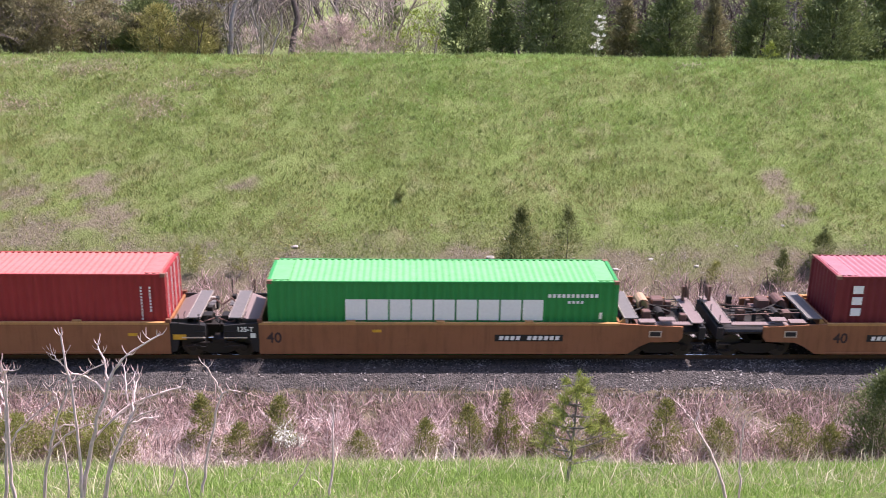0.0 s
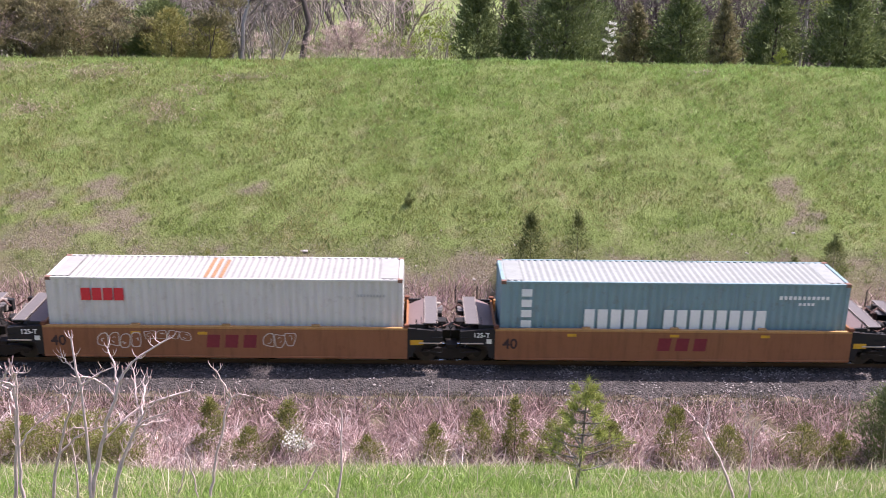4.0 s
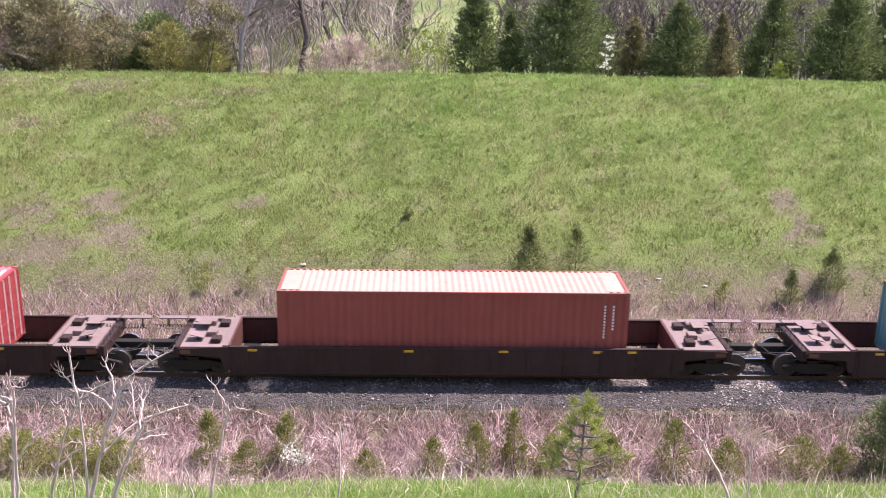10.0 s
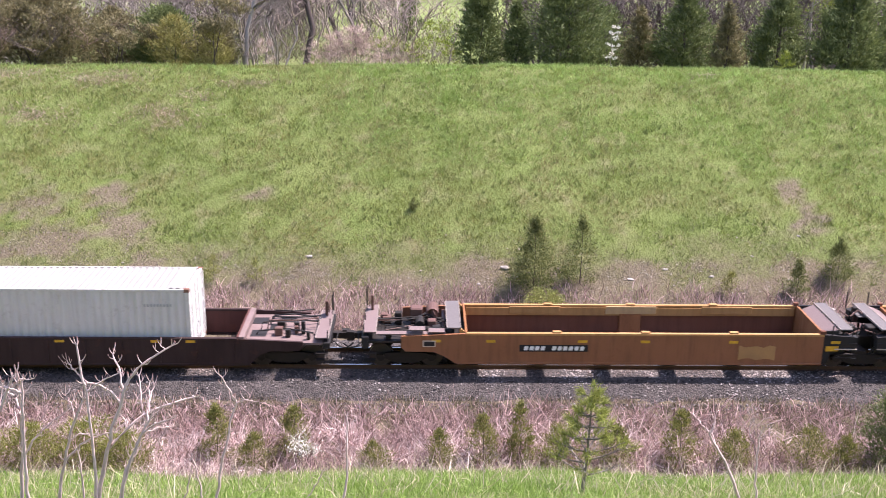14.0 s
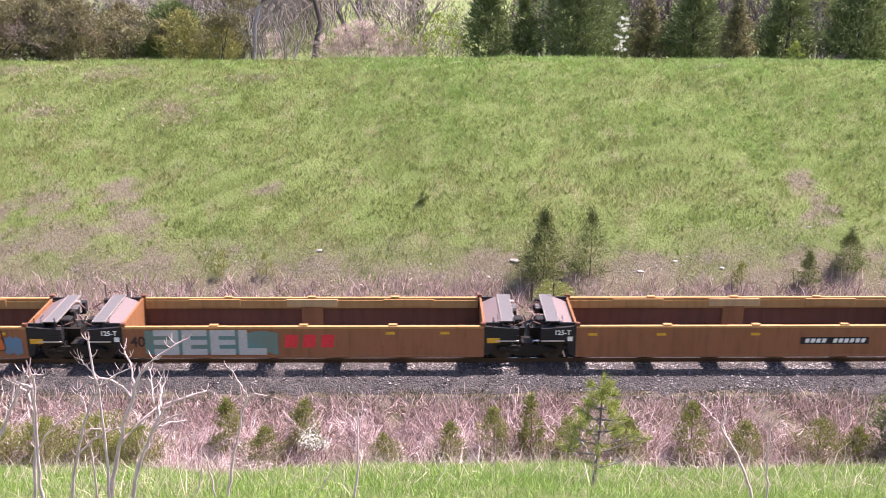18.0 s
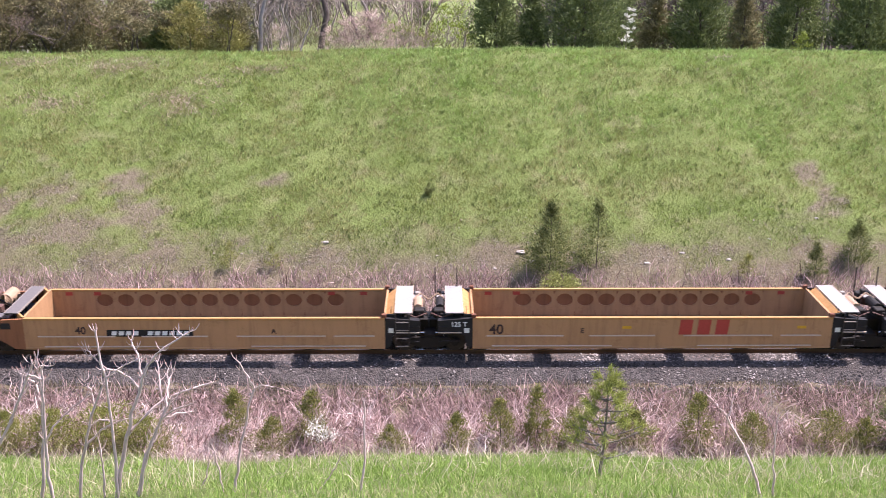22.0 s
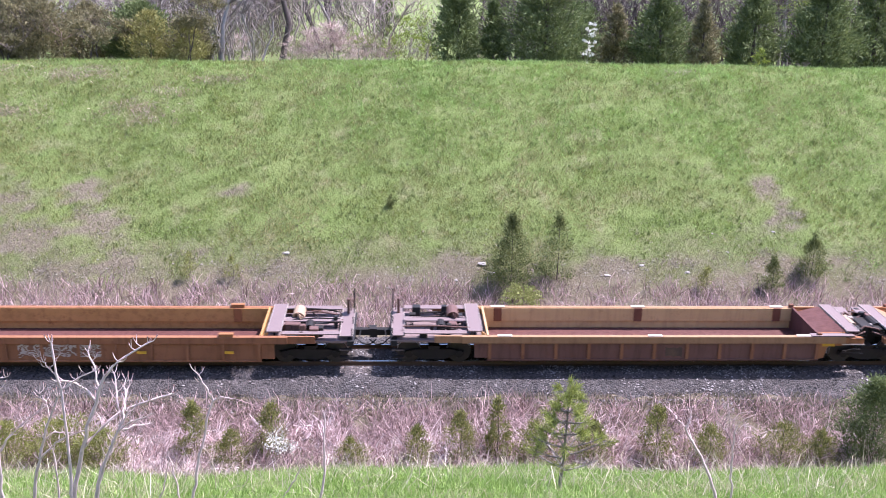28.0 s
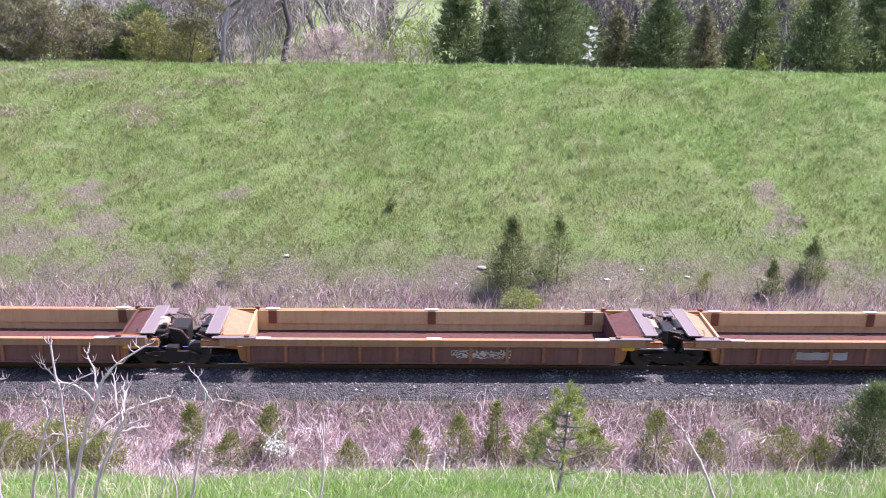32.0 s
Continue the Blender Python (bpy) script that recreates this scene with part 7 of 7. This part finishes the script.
# on the near bank
def sumac(x, dx, h, bow, rad, limbs=(), seed=1, y=-26.0, spurs=1.0):
    """A bare stem from its foot to dx, h with a bow, and limbs (start along the stem, reach, rise, radius share) that fork like antlers."""
    r = random.Random(seed)
    u = new("sumac")
    u.location = (x, y, float(ground_z(x, y)) - 0.05)
    tagged(u, "bare pale sumac stem on the near bank", "shrub")

    def line(p, q, swing, depth, n=8):
        side = Vector((q.z - p.z, 0, p.x - q.x)).normalized()
        pts = []
        for k in range(n + 1):
            f = k / n
            c = p.lerp(q, f) + side * swing * math.sin(math.pi * f) + Vector((0, depth * f, 0))
            if 0 < k:
                c += Vector((r.gauss(0, 0.006), r.gauss(0, 0.006), r.gauss(0, 0.004)))
            pts.append(c)
        return pts

    def twig(at, d, ln, rd, name="twig", knob=True):
        pts = [at, at + d * ln * 0.5, at + (d + Vector((0, 0, 0.35))).normalized() * ln]
        V, T = limbs_mesh([(pts, rd, rd * 0.8)], 5)
        soup(name, V, T, SUMAC, u)
        if knob:
            e = pts[-1]
            V, T = limbs_mesh([([e - d * 0.006, e, e + Vector((0, 0, 0.012))], rd * 1.25, rd * 0.9)], 5)
            soup("bud", V, T, SUMAC_TIP, u)
        return pts

    def dress(pts, rd, frm, many):
        """Short upturned spurs along the outer part and a forked tip."""
        d = (pts[-1] - pts[-3]).normalized()
        s = r.choice((-1, 1))
        for k in range(int(many * spurs)):
            f = frm + (1 - frm) * (k + r.uniform(0.1, 0.9)) / max(1, int(many * spurs))
            at = pts[min(len(pts) - 1, int(f * (len(pts) - 1)) + 1)]
            s = -s
            nd = (d * 0.5 + Vector((s * r.uniform(0.7, 1.3), r.gauss(0, 0.4), r.uniform(0.0, 0.6)))).normalized()
            tw = twig(at, nd, r.uniform(0.03, 0.12), rd * 0.5)
            if r.random() < 0.35:
                twig(tw[1], (nd + Vector((-s * 0.8, r.gauss(0, 0.3), 0.3))).normalized(), r.uniform(0.04, 0.08), rd * 0.42)
        for s in (-1, 1):
            nd = (d + Vector((s * r.uniform(0.35, 0.75), r.gauss(0, 0.3), 0.2))).normalized()
            twig(pts[-1], nd, r.uniform(0.04, 0.10), rd * 0.55)

    rad *= 1.12
    top = Vector((dx, r.uniform(-0.1, 0.1), h))
    stem = line(Vector((0, 0, 0)), top, bow, 0, 12)
    V, T = limbs_mesh([(stem, rad, rad * 0.55)], 7)
    soup("stem", V, T, SUMAC, u)
    dress(stem, rad * 0.58, 0.45, 9)
    for at, reach, rise, share in limbs:
        p = stem[int(at * 12)]
        q = p + Vector((reach, r.uniform(-0.25, 0.25), rise))
        pts = line(p, q, -0.12 * reach + r.gauss(0, 0.02), 0)
        V, T = limbs_mesh([(pts, rad * share, rad * share * 0.6)], 6)
        soup("branch", V, T, SUMAC, u)
        dress(pts, rad * share * 0.75, 0.25, 3 + 8 * abs(Vector((reach, 0, rise)).length))


SUMAC_TIP = plain("sumac_tip", (0.42, 0.25, 0.23), 0.8, 0, 0.3, 30)
sumac(-3.82, 0.17, 1.62, 0.03, 0.017, ((0.75, -0.22, 0.22, 0.6), (0.92, 0.22, 0.16, 0.5)), 601)
sumac(-3.66, 0.06, 1.50, -0.03, 0.016, ((0.5, 0.42, 0.42, 0.6), (0.92, -0.20, 0.12, 0.55)), 602, -26.1)
sumac(-4.55, 0.86, 1.48, 0.06, 0.016, ((0.7, 0.1, 0.4, 0.6),), 603, -26.05)
sumac(-3.48, 0.38, 1.36, -0.06, 0.016, ((0.5, 0.5, 0.34, 0.6), (0.7, 0.28, 0.06, 0.5), (0.9, -0.08, 0.24, 0.5)), 604, -25.95)
sumac(-3.10, 0.45, 1.52, -0.05, 0.022, ((1.0, 0.42, 0.34, 0.55), (0.98, -0.10, 0.32, 0.5), (0.55, 0.80, 0.46, 0.62), (0.86, -0.32, 0.22, 0.5)), 605)
sumac(-3.06, -0.04, 1.80, 0.05, 0.015, ((0.75, 0.32, 0.20, 0.55), (0.86, -0.12, 0.16, 0.5)), 606, -26.1)
sumac(-2.93, 0.38, 1.06, -0.04, 0.017, ((0.96, -0.08, 0.44, 0.6), (0.9, 0.28, 0.06, 0.5), (1.0, 0.05, 0.30, 0.5)), 607, -25.95)
sumac(-2.86, 0.42, 1.16, -0.05, 0.015, ((0.9, 0.36, 0.26, 0.55), (0.98, -0.02, 0.30, 0.5)), 608, -26.1)
sumac(-1.96, 0.26, 1.16, -0.03, 0.014, ((1.0, -0.14, 0.32, 0.62), (1.0, 0.18, 0.06, 0.5)), 609, spurs=0.4)
sumac(-2.06, -0.08, 0.62, 0.02, 0.009, (), 610, spurs=0.5)
sumac(-3.22, 0.02, 0.75, 0.02, 0.011, (), 611, spurs=0.6)
sumac(-0.74, 0.06, 1.02, 0.02, 0.012, ((0.8, -0.12, 0.16, 0.5),), 612, spurs=0.4)
sumac(3.16, -0.44, 0.96, 0.05, 0.016, ((1.0, -0.12, 0.12, 0.6), (1.0, 0.05, 0.14, 0.55)), 613, spurs=0.0)
sumac(3.28, -0.07, 0.98, -0.02, 0.011, (), 614, spurs=0.2)
sumac(-2.42, 0.18, 0.55, 0.03, 0.008, (), 615, -25.6, 0.4)
sumac(-1.25, 0.30, 0.50, 0.03, 0.008, (), 616, -25.6, 0.2)


def pine(x, y, h, seed):
    """A young open pine: trunk, whorls of limbs, bunches of long needles at their outer ends."""
    r, g = random.Random(seed), np.random.default_rng(seed)
    z0 = float(ground_z(x, y)) - 0.05
    u = new("pine_sapling")
    u.location = (x, y, z0)
    tagged(u, "young open pine with light green needles", "tree")
    part("trunk", bar([(0, 0, 0), (0.03, 0, h * 0.3), (0.05, 0, h * 0.6), (0.06, 0, h * 0.97)], 0.022, 7, 0.3), BARK, u)
    bunches = []

    def limb(z, a, ln, rise, bare):
        d = Vector((math.cos(a), math.sin(a), rise))
        pts = [Vector((0.05 * z / h, 0, z)) + d * ln * q + Vector((0, 0, 0.22 * ln * q * q)) for q in (0, 0.35, 0.7, 1.0)]
        V, T = limbs_mesh([(pts, 0.011, 0.004)], 5)
        soup("branch", V, T, BARK_PALE if bare > 0.5 else BARK, u)
        for k in range(3):
            at = pts[1].lerp(pts[3], r.uniform(0.1, 0.9))
            sd = (d + Vector((r.gauss(0, 0.8), r.gauss(0, 0.8), r.uniform(0.1, 0.7)))).normalized()
            end = at + sd * ln * r.uniform(0.18, 0.4)
            V, T = limbs_mesh([([at, at.lerp(end, 0.5), end], 0.006, 0.003)], 4)
            soup("twig", V, T, BARK, u)
            if r.random() > bare:
                bunches.extend([(end, sd), (at.lerp(end, 0.5), sd)])
        if r.random() > bare:
            bunches.extend([(pts[3], d.normalized()), (pts[2].lerp(pts[3], 0.4), d.normalized())])

    for w, (f, ln, n) in enumerate(((0.24, 0.40, 4), (0.34, 0.42, 5), (0.44, 0.40, 5), (0.54, 0.32, 5), (0.64, 0.25, 4), (0.73, 0.19, 4), (0.82, 0.13, 4), (0.90, 0.08, 3))):
        for k in range(n):
            limb(h * (f + r.uniform(-0.03, 0.03)), math.tau * k / n + w + r.uniform(-0.4, 0.4), ln * r.uniform(0.7, 1.15), r.uniform(0.0, 0.30), 0.8 if w == 0 else 0.15)
    for q in (0.86, 0.93, 0.97, 1.0, 1.0):
        bunches.append((Vector((0.06, 0, h * q)), Vector((0, 0, 1))))
    n, m = len(bunches), 17
    p = np.repeat(np.array([tuple(b[0]) for b in bunches]), m, 0) + g.normal(size=(n * m, 3)) * 0.016
    d = np.repeat(np.array([tuple(b[1]) for b in bunches]), m, 0) * 0.9 + g.normal(size=(n * m, 3)) * 0.55
    d[:, 2] += 0.35
    d /= np.linalg.norm(d, axis=1)[:, None]
    v, t = blades(p, d, g.uniform(0.06, 0.12, n * m), g.uniform(0.004, 0.0075, n * m), g)
    soup("needles", v, t, PINE_N, u)


pine(1.83, -24.5, 1.40, 700)


# ---------------------------------------------------------------- motion of the train
def motions():
    for thing, place in MOVING:
        walk(thing, [(t, pose(place - s, 0, thing.location.z)) for t, s in RUN])
    ts = [k / 30 for k in range(0, 961)]
    tt, ss = [a for a, b in RUN], [b for a, b in RUN]
    walk(SPINNING[0], [(t, pose(0, 0, 0, 0, -math.degrees(float(np.interp(t, tt, ss)) / 0.42) % 360)) for t in ts])
    first = SPINNING[0].animation_data
    for w in SPINNING[1:]:
        w.rotation_mode = "QUATERNION"
        d = w.animation_data_create()
        d.action = first.action
        d.action_slot = first.action_slot


motions()
